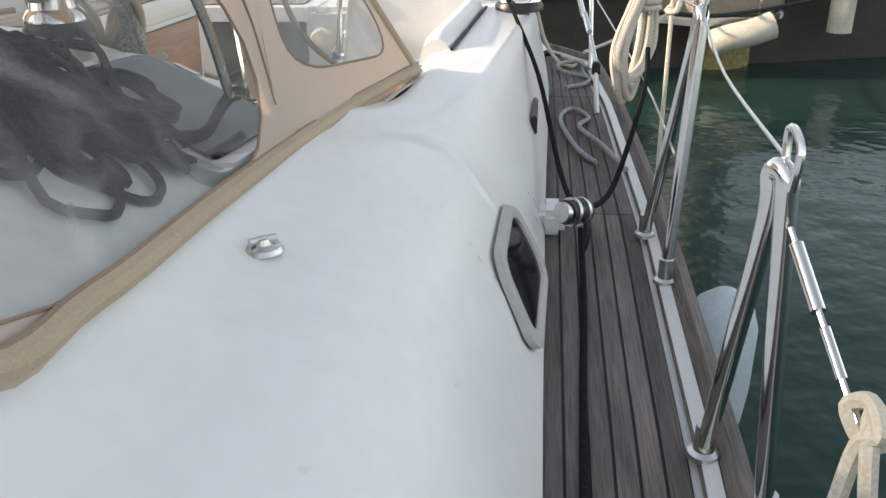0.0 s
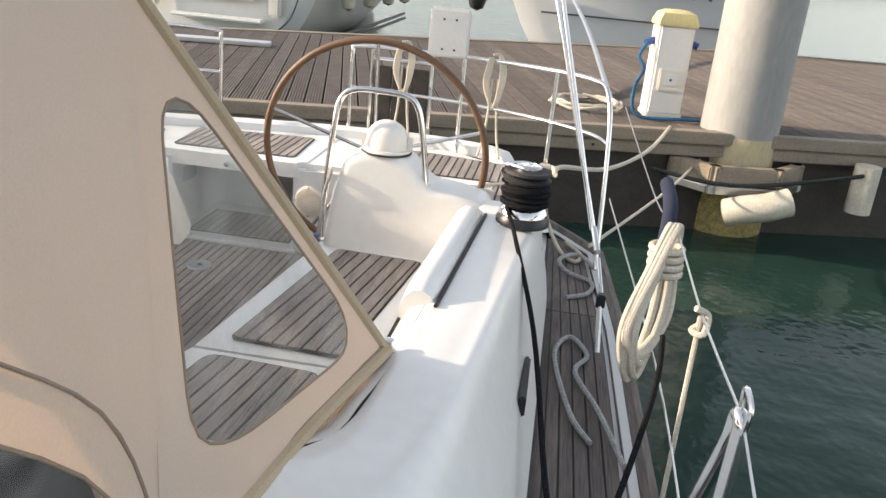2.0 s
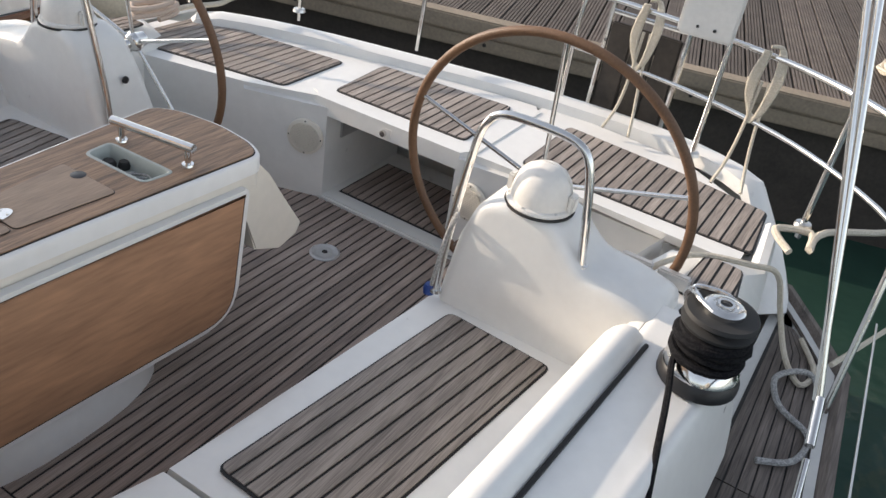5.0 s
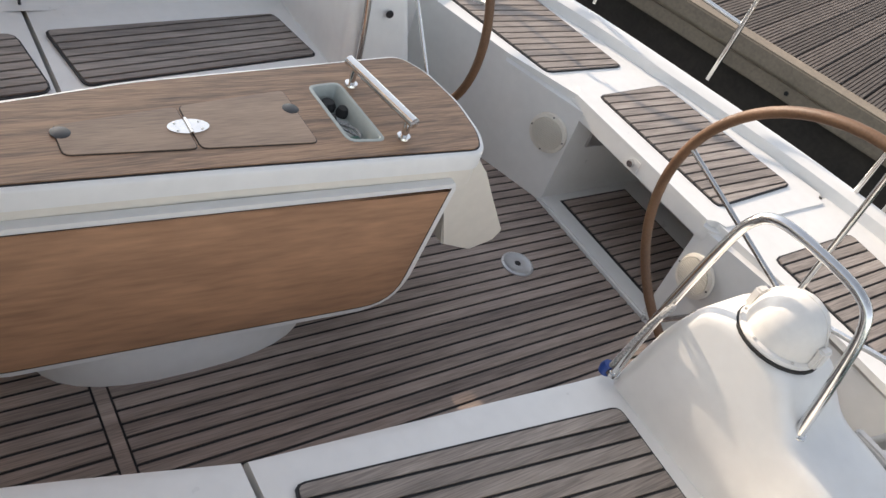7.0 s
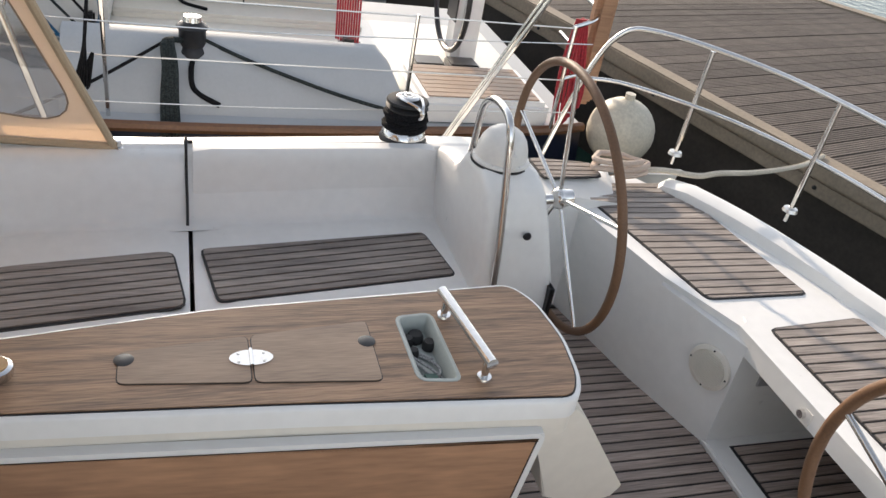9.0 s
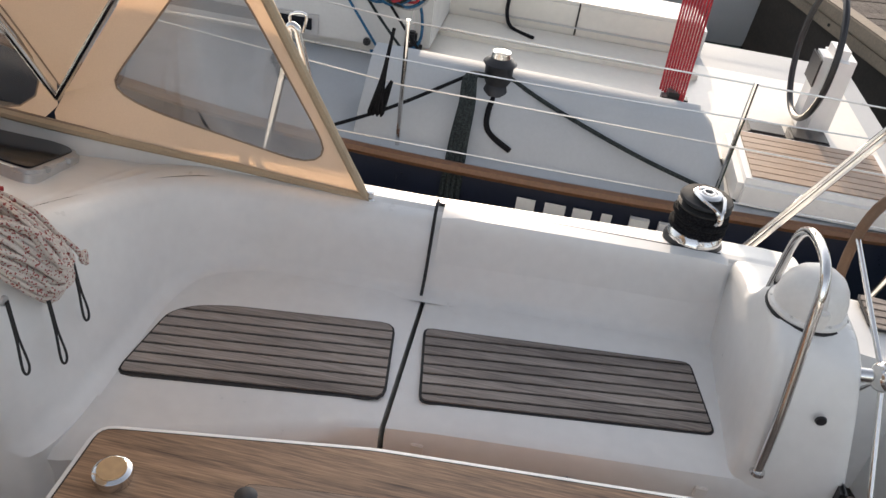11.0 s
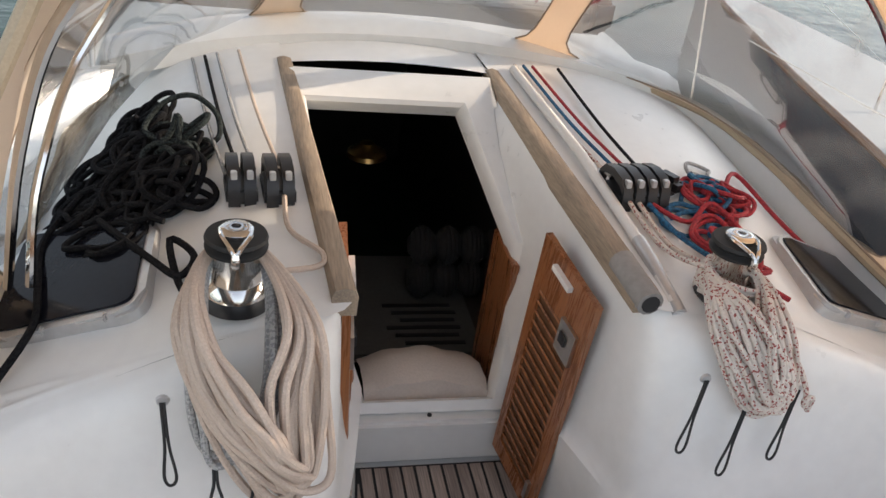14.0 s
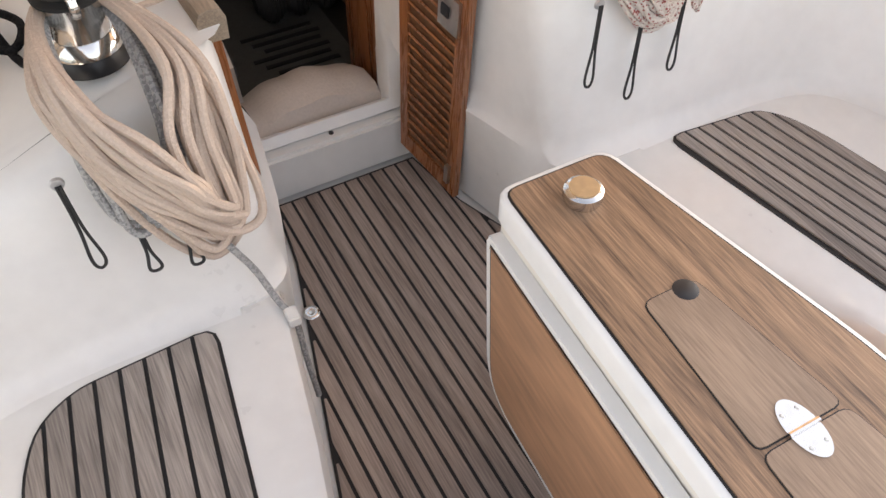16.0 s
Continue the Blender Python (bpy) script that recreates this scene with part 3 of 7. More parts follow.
def span(y):
    """The sole's reach to port and starboard at y."""
    pts = [p for p in SOLE[:9]]
    for a, b in zip(pts, pts[1:]):
        if a[1] <= y <= b[1] and b[1] > a[1]:
            xp = lerp(a[0], b[0], (y - a[1]) / (b[1] - a[1]))
    pts = SOLE[9:][::-1]
    for a, b in zip(pts, pts[1:]):
        if a[1] <= y <= b[1] and b[1] > a[1]:
            xs = lerp(a[0], b[0], (y - a[1]) / (b[1] - a[1]))
    return xs, xp


finish("caulking", prism([(x, y) for x, y in SOLE], -0.008, -0.004), CAULK, sole, "black caulking", smooth=False)
W = 0.0447
for i in range(-28, 28):
    xa, xb = i * W + 0.018, (i + 1) * W + 0.018 - 0.0095
    for lo, hi in ((-0.335, 0.915), (0.965, 2.86)):
        left, right = [], []
        for y in np.linspace(lo, hi, 64):
            xs, xp = span(float(y))
            l, r = max(xa, xs + 0.008), min(xb, xp - 0.008)
            if r - l > 0.004:
                left.append((l, float(y)))
                right.append((r, float(y)))
        if len(left) > 2:
            keep = [k for k in range(len(left)) if k in (0, len(left) - 1) or left[k][0] != left[k - 1][0] or right[k][0] != right[k - 1][0] or left[k][0] != left[k + 1][0] or right[k][0] != right[k + 1][0]]
            finish("plank", prism([right[k] for k in keep] + [left[k] for k in keep[::-1]], -0.006, 0.0), TEAK, sole, smooth=False)
for xa, xb in ((-0.62, -0.05), (0.04, 0.55)):
    finish("plank", prism([(xa, 0.922), (xb, 0.922), (xb, 0.958), (xa, 0.958)], -0.006, 0.0), TEAK, sole, smooth=False)

# ---- stern: helm seats, lid, platform and transom ----
bm = bmesh.new()
plat = tagged(finish("stern_platform", box((-0.36, 2.865, -0.05), (0.36, 3.50, 0.018), 0.008, bm=bm), GEL), "white stern step with a teak inlay", "platform", kind="structure")
planks(plat, [(-0.30, 2.95), (0.30, 2.95), (0.30, 3.36), (-0.30, 3.36)], 0.019, 0.0435, TEAK, 0)
for s, side in SIDES:
    if s > 0:
        outline = [(0.34, 2.88), (0.72, 2.93), (1.45, 2.95), (1.56, 2.80), (1.55, 3.35), (1.1, 3.64), (0.34, 3.70)]
        top = [(0.574, 3.0), (1.55, 3.01), (1.52, 3.40), (1.1, 3.47), (0.565, 3.51)]
    else:
        outline = [(-0.34, 2.87), (-0.72, 2.74), (-1.35, 2.58), (-1.56, 2.50), (-1.56, 3.02), (-1.1, 3.34), (-0.34, 3.5)]
        top = [(-0.566, 2.834), (-1.44, 2.655), (-1.45, 3.17), (-0.575, 3.29)]
    helm = tagged(finish("helm_bench", prism(outline[::s], 0.0, 0.5, 0.035), GEL), "white helm seat with fore-and-aft teak planks", "helm seat", "helm seats")
    planks(helm, rounded(top, 0.03, 2)[::s], 0.502, 0.045, TEAK_SEAT, 0, edge=0.008)
lid = tagged(finish("stern_bench_lid", prism(rounded([(-0.46, 2.87), (0.40, 2.88), (0.40, 3.60), (-0.48, 3.48)], 0.05), 0.425, 0.505, 0.028), GEL), "white lift-up bench lid with teak planks", "bench lid")
planks(lid, rounded([(-0.385, 2.97), (0.31, 2.985), (0.28, 3.48), (-0.42, 3.40)], 0.03, 2), 0.507, 0.045, TEAK_SEAT, 0, edge=0.008)
# raised stern rim
rim = [(-1.70, 2.86), (-1.62, 3.05), (-1.1, 3.36), (-0.33, 3.58), (0.4, 3.73), (1.1, 3.74), (1.62, 3.50), (1.72, 3.22)]
path = spline([(x, y, 0) for x, y in rim], 5)
cen = Vector((0, 1.5, 0))
def rim_z(p, z):
    return z if z < 0.3 else lerp(0.17, z, max(0.0, min(1.0, (1.74 - abs(p.x)) / 0.3)))


bm = grid([[(p + (cen - p).normalized() * d) + Vector((0, 0, rim_z(p, z))) for p in path] for d, z in ((0.12, 0.49), (0.11, 0.545), (0.07, 0.56), (0.02, 0.555), (-0.01, 0.52), (-0.03, 0.2), (0.05, -0.3), (0.3, -0.75))])
tagged(finish("transom", bm, GEL), "white stern rim and transom", "hull", kind="structure")
# deck wings aft of the coamings
for s, side in SIDES:
    bm = grid([[(s * x, y, z) for x, z in prof] for y, prof in ((2.24, ((0.95, 0.60), (1.40, 0.60), (1.62, 0.58), (1.70, 0.45), (1.74, 0.16))), (2.45, ((1.2, 0.50), (1.42, 0.54), (1.58, 0.53), (1.66, 0.42), (1.70, 0.16))), (2.82, ((1.3, 0.50), (1.42, 0.525), (1.57, 0.52), (1.635, 0.40), (1.665, 0.16))), (2.9, ((1.565, 0.50), (1.59, 0.52), (1.62, 0.51), (1.645, 0.40), (1.665, 0.16))), (3.3, ((1.53, 0.50), (1.55, 0.515), (1.58, 0.51), (1.60, 0.42), (1.62, 0.16)))) ])
    grid([[(s * 1.2, 2.3, 0.0), (s * 1.2, 2.3, 0.6)], [(s * 1.25, 2.9, 0.0), (s * 1.25, 2.9, 0.5)]], bm)
    wing = tagged(finish("stern_quarter_" + side, bm, GEL), "white stern quarter moulding", "deck moulding", kind="structure")
    pl = [(s * 1.40, 2.50), (s * 1.60, 2.50), (s * 1.56, 2.80), (s * 1.42, 2.80)]
    planks(wing, rounded(pl, 0.03, 2)[::s], 0.545, 0.04, TEAK_SEAT, 0, edge=0.008)

# ---- side decks, toe rails and hull ----
DECK_OUT = [(-6.0, 1.45), (-4.0, 1.85), (-2.0, 2.06), (-0.6, 2.115), (0.6, 2.13), (2.0, 2.10), (3.0, 2.03), (3.45, 1.72)]


def out_x(y):
    for (ya, xa), (yb, xb) in zip(DECK_OUT, DECK_OUT[1:]):
        if y <= yb:
            return lerp(xa, xb, (y - ya) / (yb - ya))
    return DECK_OUT[-1][1]


def in_x(y):
    return 1.735 if y > -1.6 else lerp(1.05, 1.735, (y + 6) / 4.4)


ys = [lerp(-6, 3.45, i / 40) for i in range(41)]
for s, side in SIDES:
    bm = grid([[(s * (in_x(y) - 0.05), y, 0.16), (s * out_x(y), y, 0.16), (s * (out_x(y) + 0.025), y, 0.10), (s * (out_x(y) + 0.01), y, -0.3), (s * (out_x(y) - 0.08), y, -0.9)] for y in ys])
    deck = tagged(finish("side_deck_" + side, bm, HULL_W), "white hull side and side deck with weathered teak planks", "deck", kind="structure")
    bm = grid([[(s * (in_x(y) - 0.01), y, 0.1625), (s * (out_x(y) - 0.1), y, 0.1625)] for y in ys])
    finish("caulking", bm, CAULK, deck, "black caulking")
    for k in range(6):
        for y0, y1 in ((-3.2, -1.1), (-1.094, 0.66), (0.666, 2.2), (2.206, 3.2)):
            st = [lerp(y0, y1, i / 6) for i in range(7)]
            q = 0.16 + (0.07 if (k + round(y0)) % 2 else 0)
            a = [(s * lerp(in_x(y), out_x(y) - 0.1, k / 6 + 0.012), y) for y in st]
            b = [(s * lerp(in_x(y), out_x(y) - 0.1, (k + 1) / 6 - 0.012), y) for y in st]
            bm = grid([[(x, y, 0.168) for x, y in a], [(x, y, 0.168) for x, y in b]])
            r = bmesh.ops.extrude_face_region(bm, geom=bm.faces[:])
            bmesh.ops.translate(bm, verts=[v for v in r["geom"] if isinstance(v, bmesh.types.BMVert)], vec=(0, 0, -0.005))
            finish("plank", bm, TEAK_SIDE, deck, smooth=False)
    bm = bmesh.new()
    rows = [[(s * (out_x(y) - 0.085), y, 0.165), (s * (out_x(y) - 0.085), y, 0.176), (s * (out_x(y) - 0.05), y, 0.18), (s * (out_x(y) - 0.028), y, 0.21), (s * (out_x(y) - 0.004), y, 0.21), (s * (out_x(y) + 0.004), y, 0.15)] for y in ys]
    rail = tagged(finish("toe_rail_" + side, grid(rows, bm), TEAK_SIDE), "bare teak bulwark rail beside a white strip", "toe rail", kind="structure")
    finish("capping", grid([[(s * (out_x(y) - 0.082), y, 0.182), (s * (out_x(y) - 0.052), y, 0.186), (s * (out_x(y) - 0.050), y, 0.17)] for y in ys]), HULL_W, rail, "white painted strip")

# ---- water ----
bm = grid([[(-400 + 80 * i, -400 + 80 * j, -0.46) for i in range(11)] for j in range(11)])
tagged(finish("water", bm, WATER), "calm green harbour water", "water", kind="structure")

# ---- spray hood ----
hood = thing("spray_hood", "beige canvas spray hood with clear vinyl windows", "spray hood")
HP = [(1.31, 0.76, 0.61), (1.23, 0.30, 0.63), (1.185, -0.15, 0.65), (1.17, -0.60, 0.68), (1.165, -1.0, 0.705), (1.13, -1.25, 0.75), (0.74, -1.54, 0.99), (0.08, -1.60, 1.07)]
HS = [(-1.50, 0.79, 0.60), (-1.47, 0.35, 0.64), (-1.40, 0.04, 0.69), (-1.29, -0.22, 0.77), (-1.23, -0.52, 0.83), (-1.18, -0.87, 0.89), (-1.03, -1.17, 0.95), (-0.55, -1.42, 1.02)]
base = spline(HP + HS[::-1], 6)
PIV_P, PIV_S = Vector((1.17, -0.24, 0.76)), Vector((-1.36, -0.19, 0.86))
TOP_P, TOP_S = Vector((0.86, 0.22, 1.60)), Vector((-1.02, 0.46, 1.68))
FB_P, FB_S = Vector((0.90, -0.47, 1.55)), Vector((-1.06, -0.44, 1.56))
aft_bow = spline([PIV_P, PIV_P.lerp(TOP_P, 0.55) + Vector((0.03, 0, 0.02)), TOP_P, (0.60, 0.34, 1.80), (0.0, 0.38, 1.92), (-0.7, 0.45, 1.86), TOP_S, PIV_S.lerp(TOP_S, 0.55) + Vector((-0.03, 0, 0.02)), PIV_S], 6)
fore_bow = spline([PIV_P, (1.135, -0.32, 1.035), (1.03, -0.57, 1.31), (0.70, -0.61, 1.68), (0.0, -0.55, 1.86), (-0.7, -0.52, 1.79), FB_S, PIV_S.lerp(FB_S, 0.55) + Vector((-0.03, 0, 0.02)), PIV_S], 6)
mid = Vector((-0.05, -0.1, 0.9))
part("aft_bow", tube([p + (mid - p).normalized() * 0.05 for p in aft_bow], 0.011), STEEL, hood, "steel bow")
part("fore_bow", tube([p + (mid - p).normalized() * (0.05 if p.x < 0.5 else 0.10) for p in fore_bow], 0.011), STEEL, hood, "steel bow")


def sheet(a, b, n=5, sag=0.0):
    return [[Vector(p).lerp(Vector(q), i / n) - Vector((0, 0, sag * math.sin(math.pi * i / n))) for p, q in zip(a, b)] for i in range(n + 1)]


off = Vector((0, 0, 0.014))
part("seam", tube(fore_bow, 0.0032, 6), HEM, hood, "dark stitched seam")
part("roof_panel", grid(sheet(fore_bow, [p + off for p in aft_bow], 6, 0.02)), CANVAS, hood)


def window_panel(corners, window, name):
    """A canvas panel (outline) with a rounded vinyl window let in, its hem proud. Points are given round the outline."""
    n = 48
    def ring(pts, closed=True):
        sp = []
        L = [(Vector(b) - Vector(a)).length for a, b in zip(pts, pts[1:] + pts[:1])]
        tot = sum(L)
        for i in range(n):
            d = tot * i / n
            k = 0
            while d > L[k]:
                d -= L[k]
                k += 1
            sp.append(Vector(pts[k]).lerp(Vector(pts[(k + 1) % len(pts)]), d / L[k]))
        return sp
    outer = ring(corners)
    inner = ring(window)
    for _ in range(3):
        inner = [(inner[i - 1] + inner[i] * 2 + inner[(i + 1) % n]) / 4 for i in range(n)]
    c = sum(inner, Vector()) / n
    # match the starts of both rings
    best = min(range(n), key=lambda k: sum((outer[i] - inner[(i + k) % n]).length for i in range(0, n, 4)))
    inner = inner[best:] + inner[:best]
    pan = part(name, grid([outer, [o.lerp(i, 0.5) for o, i in zip(outer, inner)], inner], closed=True), CANVAS, hood)
    bm = bmesh.new()
    rings = [inner] + [[i.lerp(c, f) for i in inner] for f in (0.33, 0.66)]
    grid(rings, bm, closed=True)
    bm.faces.new([bm.verts.new(i.lerp(c, 0.66)) for i in inner])
    w = part("window", bm, VINYL, pan, "clear flexible vinyl window")
    part("window_hem", tube(inner, 0.0032, 6, closed=True), HEM, pan, "stitched hem")
    return pan


def side_panel(piv, top, eye, foot):
    corners = [piv, top, (top + eye) / 2, eye, *foot]
    c = lambda u, v, w: piv * u + top * v + eye * w
    win = [c(0.80, 0.10, 0.10), c(0.16, 0.73, 0.11), c(0.07, 0.73, 0.20), c(0.06, 0.16, 0.78), c(0.16, 0.07, 0.77), c(0.70, 0.06, 0.24)]
    window_panel(corners, win, "side_panel")


side_panel(PIV_P, TOP_P, Vector(HP[0]), [Vector(HP[1]), Vector(HP[2])])
side_panel(PIV_S, TOP_S, Vector(HS[0]), [Vector(HS[1]), Vector(HS[2]), Vector(HS[3])])

# front panels: three windows between the front hem and the fore bow
nb = len(base)
def bow_at(t):
    i = t * (len(fore_bow) - 1)
    k = min(len(fore_bow) - 2, int(i))
    return fore_bow[k].lerp(fore_bow[k + 1], i - k)
def hem_at(t):
    a, b = 12, nb - 13 - 6
    i = a + t * (b - a)
    k = min(nb - 2, int(i))
    return base[k].lerp(base[k + 1], i - k)
for t0, t1, bt0, bt1 in ((0.0, 0.44, 0.0, 0.46), (0.44, 0.588, 0.46, 0.565), (0.588, 1.0, 0.565, 1.0)):
    k = 30
    lower = [hem_at(lerp(t0, t1, i / k)) for i in range(k + 1)]
    upper = [bow_at(lerp(bt0, bt1, i / k)) for i in range(k + 1)]
    outl = lower + upper[::-1]
    def pt(u, v):
        i = u * k
        j = min(k - 1, int(i))
        return lower[j].lerp(lower[j + 1], i - j).lerp(upper[j].lerp(upper[j + 1], i - j), v)
    lo, hi = (0.05, 0.95)
    if t0 == 0.0:
        lo, hi = 0.10, 0.97
    if t1 == 1.0:
        lo, hi = 0.03, 0.96
    vlow = 0.03
    win = [pt(lerp(lo, hi, i / 8), vlow) for i in range(9)] + [pt(lerp(hi, lo, i / 8), 0.87 if t0 == 0.0 else 0.95) for i in range(9)]
    window_panel(outl, win, "front_panel")
part("lower_hem", tube([p + Vector((0, 0, 0.004)) for p in base], 0.019, 8), TAN, hood, "khaki rolled hem")
part("hem_piping", tube([p + Vector((0, 0, 0.023)) + (mid - p).normalized() * 0.004 for p in base], 0.004, 6), HEM, hood, "dark piping")
for p, q in ((TOP_P, HP[0]), (TOP_S, HS[0])):
    part("edge_hem", tube([p, Vector(p).lerp(Vector(q), 0.5), q], 0.015, 8), TAN, hood, "khaki rolled edge")
for p in (HP[0], HS[0]):
    part("eye_strap", lathe([(0.0, 0.0), (0.022, 0.0), (0.022, 0.006), (0.012, 0.01), (0.012, 0.028), (0.016, 0.034), (0.0, 0.038)], 16, pose(p[0], p[1] + 0.015, p[2] - 0.005)), STEEL, hood, "steel turn fastener")

# ---- cockpit table ----
table = thing("cockpit_table", "cockpit table with teak top, white frame and folded leaves", "table")
OUT = rounded([(0.025, 0.525), (0.06, 1.25), (0.105, 1.965), (0.02, 2.01), (-0.14, 2.03), (-0.31, 2.01), (-0.405, 1.955), (-0.335, 1.1), (-0.235, 0.525)], 0.045, 4)
tray = rounded([(-0.262, 1.565), (-0.272, 1.675), (0.012, 1.685), (0.0, 1.570)], 0.03, 4)


def holed(outline, hole, z0, z1):
    """A slab with an opening through it."""
    bm = bmesh.new()
    edges = []
    for loop in (outline, hole):
        lo = [bm.verts.new((x, y, z0)) for x, y in loop]
        hi = [bm.verts.new((x, y, z1)) for x, y in loop]
        n = len(loop)
        for i in range(n):
            bm.faces.new((lo[i], lo[(i + 1) % n], hi[(i + 1) % n], hi[i]))
            edges.append(bm.edges.get((hi[i], hi[(i + 1) % n])))
    bmesh.ops.triangle_fill(bm, edges=edges, use_beauty=True)
    return bm


part("frame", grid([[(x, y, z) for x, y in (inset(OUT, d) if d else OUT)] for d, z in ((0.0, 0.665), (0.0, 0.714), (0.003, 0.7195), (0.008, 0.722), (0.022, 0.722))], closed=True), GEL, table, "white moulded rim")
part("joint", holed(inset(OUT, 0.014), inset(tray, 0.004), 0.70, 0.7235), CAULK, table)
part("top", holed(inset(OUT, 0.019), inset(tray, 0.005), 0.70, 0.7265), TABLE_TEAK, table, "oiled teak top")
for pts in ([(-0.165, 0.878), (-0.052, 0.878), (-0.030, 1.178), (-0.205, 1.178)], [(-0.206, 1.182), (-0.030, 1.182), (-0.008, 1.487), (-0.246, 1.487)]):
    part("lid_joint", prism(rounded(pts, 0.02, 3), 0.71, 0.7275), CAULK, table)
    lidp = part("lid", prism(inset(rounded(pts, 0.02, 3), 0.0025), 0.71, 0.7295), LID_TEAK, table, "paler teak lid")
hg = part("hinge", prism([(-0.117 + 0.052 * math.cos(a) * 0.55, 1.18 + 0.052 * math.sin(a)) for a in [i * math.pi / 16 for i in range(32)]], 0.729, 0.7325), STEEL, table, "oval steel hinge")
part("pin", tube([(-0.147, 1.18, 0.733), (-0.087, 1.18, 0.733)], 0.005), STEEL, hg)
for dx, dy in ((-0.015, 0.03), (0.015, 0.03), (-0.015, -0.03), (0.015, -0.03)):
    part("screw", lathe([(0, 0), (0.004, 0), (0.003, 0.002), (0, 0.0022)], 8, pose(-0.117 + dx, 1.18 + dy, 0.7325)), STEEL_DULL, hg)
for x, y in ((-0.135, 0.892), (-0.16, 1.472)):
    part("finger_hole", lathe([(0.0, 0.7297), (0.023, 0.7297), (0.022, 0.7302), (0.0, 0.7301)], 16, pose(x, y, 0)), BLACK, table)
rows = [[(x, y, z) for x, y in (inset(tray, d) if d else tray)] for d, z in ((0.0, 0.7268), (0.002, 0.7285), (0.010, 0.7285), (0.014, 0.724), (0.022, 0.676))]
bm = grid(rows, closed=True)
bm.faces.new([bm.verts.new(v) for v in rows[-1]])
part("tray", bm, GREEN_BOX, table, "sunken pale green tray")
grab = part("grab_rail", tube([(-0.285, 1.700, 0.79), (0.025, 1.745, 0.79)], 0.0155, 14), STEEL, table, "brushed steel grab rail")
for x, y in ((-0.255, 1.706), (0.002, 1.741)):
    part("post", tube([(x, y, 0.727), (x, y, 0.79)], 0.010, 10), STEEL, grab)
    part("flange", lathe([(0, 0.727), (0.021, 0.727), (0.019, 0.733), (0, 0.734)], 16, pose(x, y, 0)), STEEL, grab)
cup = part("cap", lathe([(0, 0.727), (0.036, 0.727), (0.039, 0.740), (0.038, 0.752), (0.033, 0.756), (0, 0.757)], 24, pose(-0.107, 0.63, 0)), STEEL, table, "round steel cap")
part("cork", lathe([(0, 0.7575), (0.029, 0.7575), (0.028, 0.7605), (0, 0.761)], 24, pose(-0.107, 0.63, 0)), material("cork", (0.5, 0.32, 0.16), 0.6, var=0.2), cup, "cork pad")
# body under the top
part("beam", prism(inset(OUT, 0.007), 0.60, 0.667), GEL_CREAM, table, "cream box under the top")
plate = [(1.86, 0.62), (1.985, 0.672), (2.03, 0.62), (2.215, 0.34), (2.19, 0.30), (2.10, 0.275), (1.97, 0.33), (1.90, 0.56)]
mrot = Matrix(((0, 0, 1, 0), (1, 0, 0, 0), (0, 1, 0, 0), (0, 0, 0, 1)))
part("end_plate", prism(plate, -0.34, 0.075, 0.006, m=mrot), GEL_CREAM, table, "cream end bracket")
part("foot", grid([[(x * k - 0.14, y * k2 + 1.2, z) for x, y in [(0.2 * math.copysign(abs(math.cos(a)) ** 0.7, math.cos(a)), 0.44 * math.copysign(abs(math.sin(a)) ** 0.8, math.sin(a))) for a in [i * math.pi / 16 for i in range(33)]]] for k, k2, z in ((1.12, 0.93, 0.0), (1.1, 0.92, 0.05), (1.0, 0.95, 0.12), (0.72, 0.95, 0.22), (0.62, 0.9, 0.6))]), GEL, table, "white moulded foot")
for s in (1, -1):
    LEAF = [(0.55, 0.635), (1.895, 0.635), (1.83, 0.135), (0.60, 0.135)]
    LEAF = rounded(LEAF, 0.02, 6)[:14] + rounded(LEAF, 0.13, 6)[14:]
    ml = (Matrix.Translation((-0.19, 0, 0)) @ pose(0, 0, 0, 0, 0, 6.8)) @ mrot if s < 0 else Matrix.Translation((-0.012, 0, 0)) @ pose(0, 0, 0, 0, 0, -3.2) @ mrot
    lf = part("leaf", prism(LEAF, 0.0, 0.028, 0.004, m=ml), GEL, table, "folded leaf with a white edge")
    a = inset(LEAF, 0.018)
    part("leaf_joint", prism(a, 0.0275 if s > 0 else -0.002, 0.0295 if s > 0 else 0.0005, m=ml), CAULK, lf)
    part("leaf_panel", prism(inset(LEAF, 0.024), 0.0285 if s > 0 else -0.004, 0.0312 if s > 0 else -0.0015, m=ml), LEAF_WOOD, lf, "orange plywood panel")


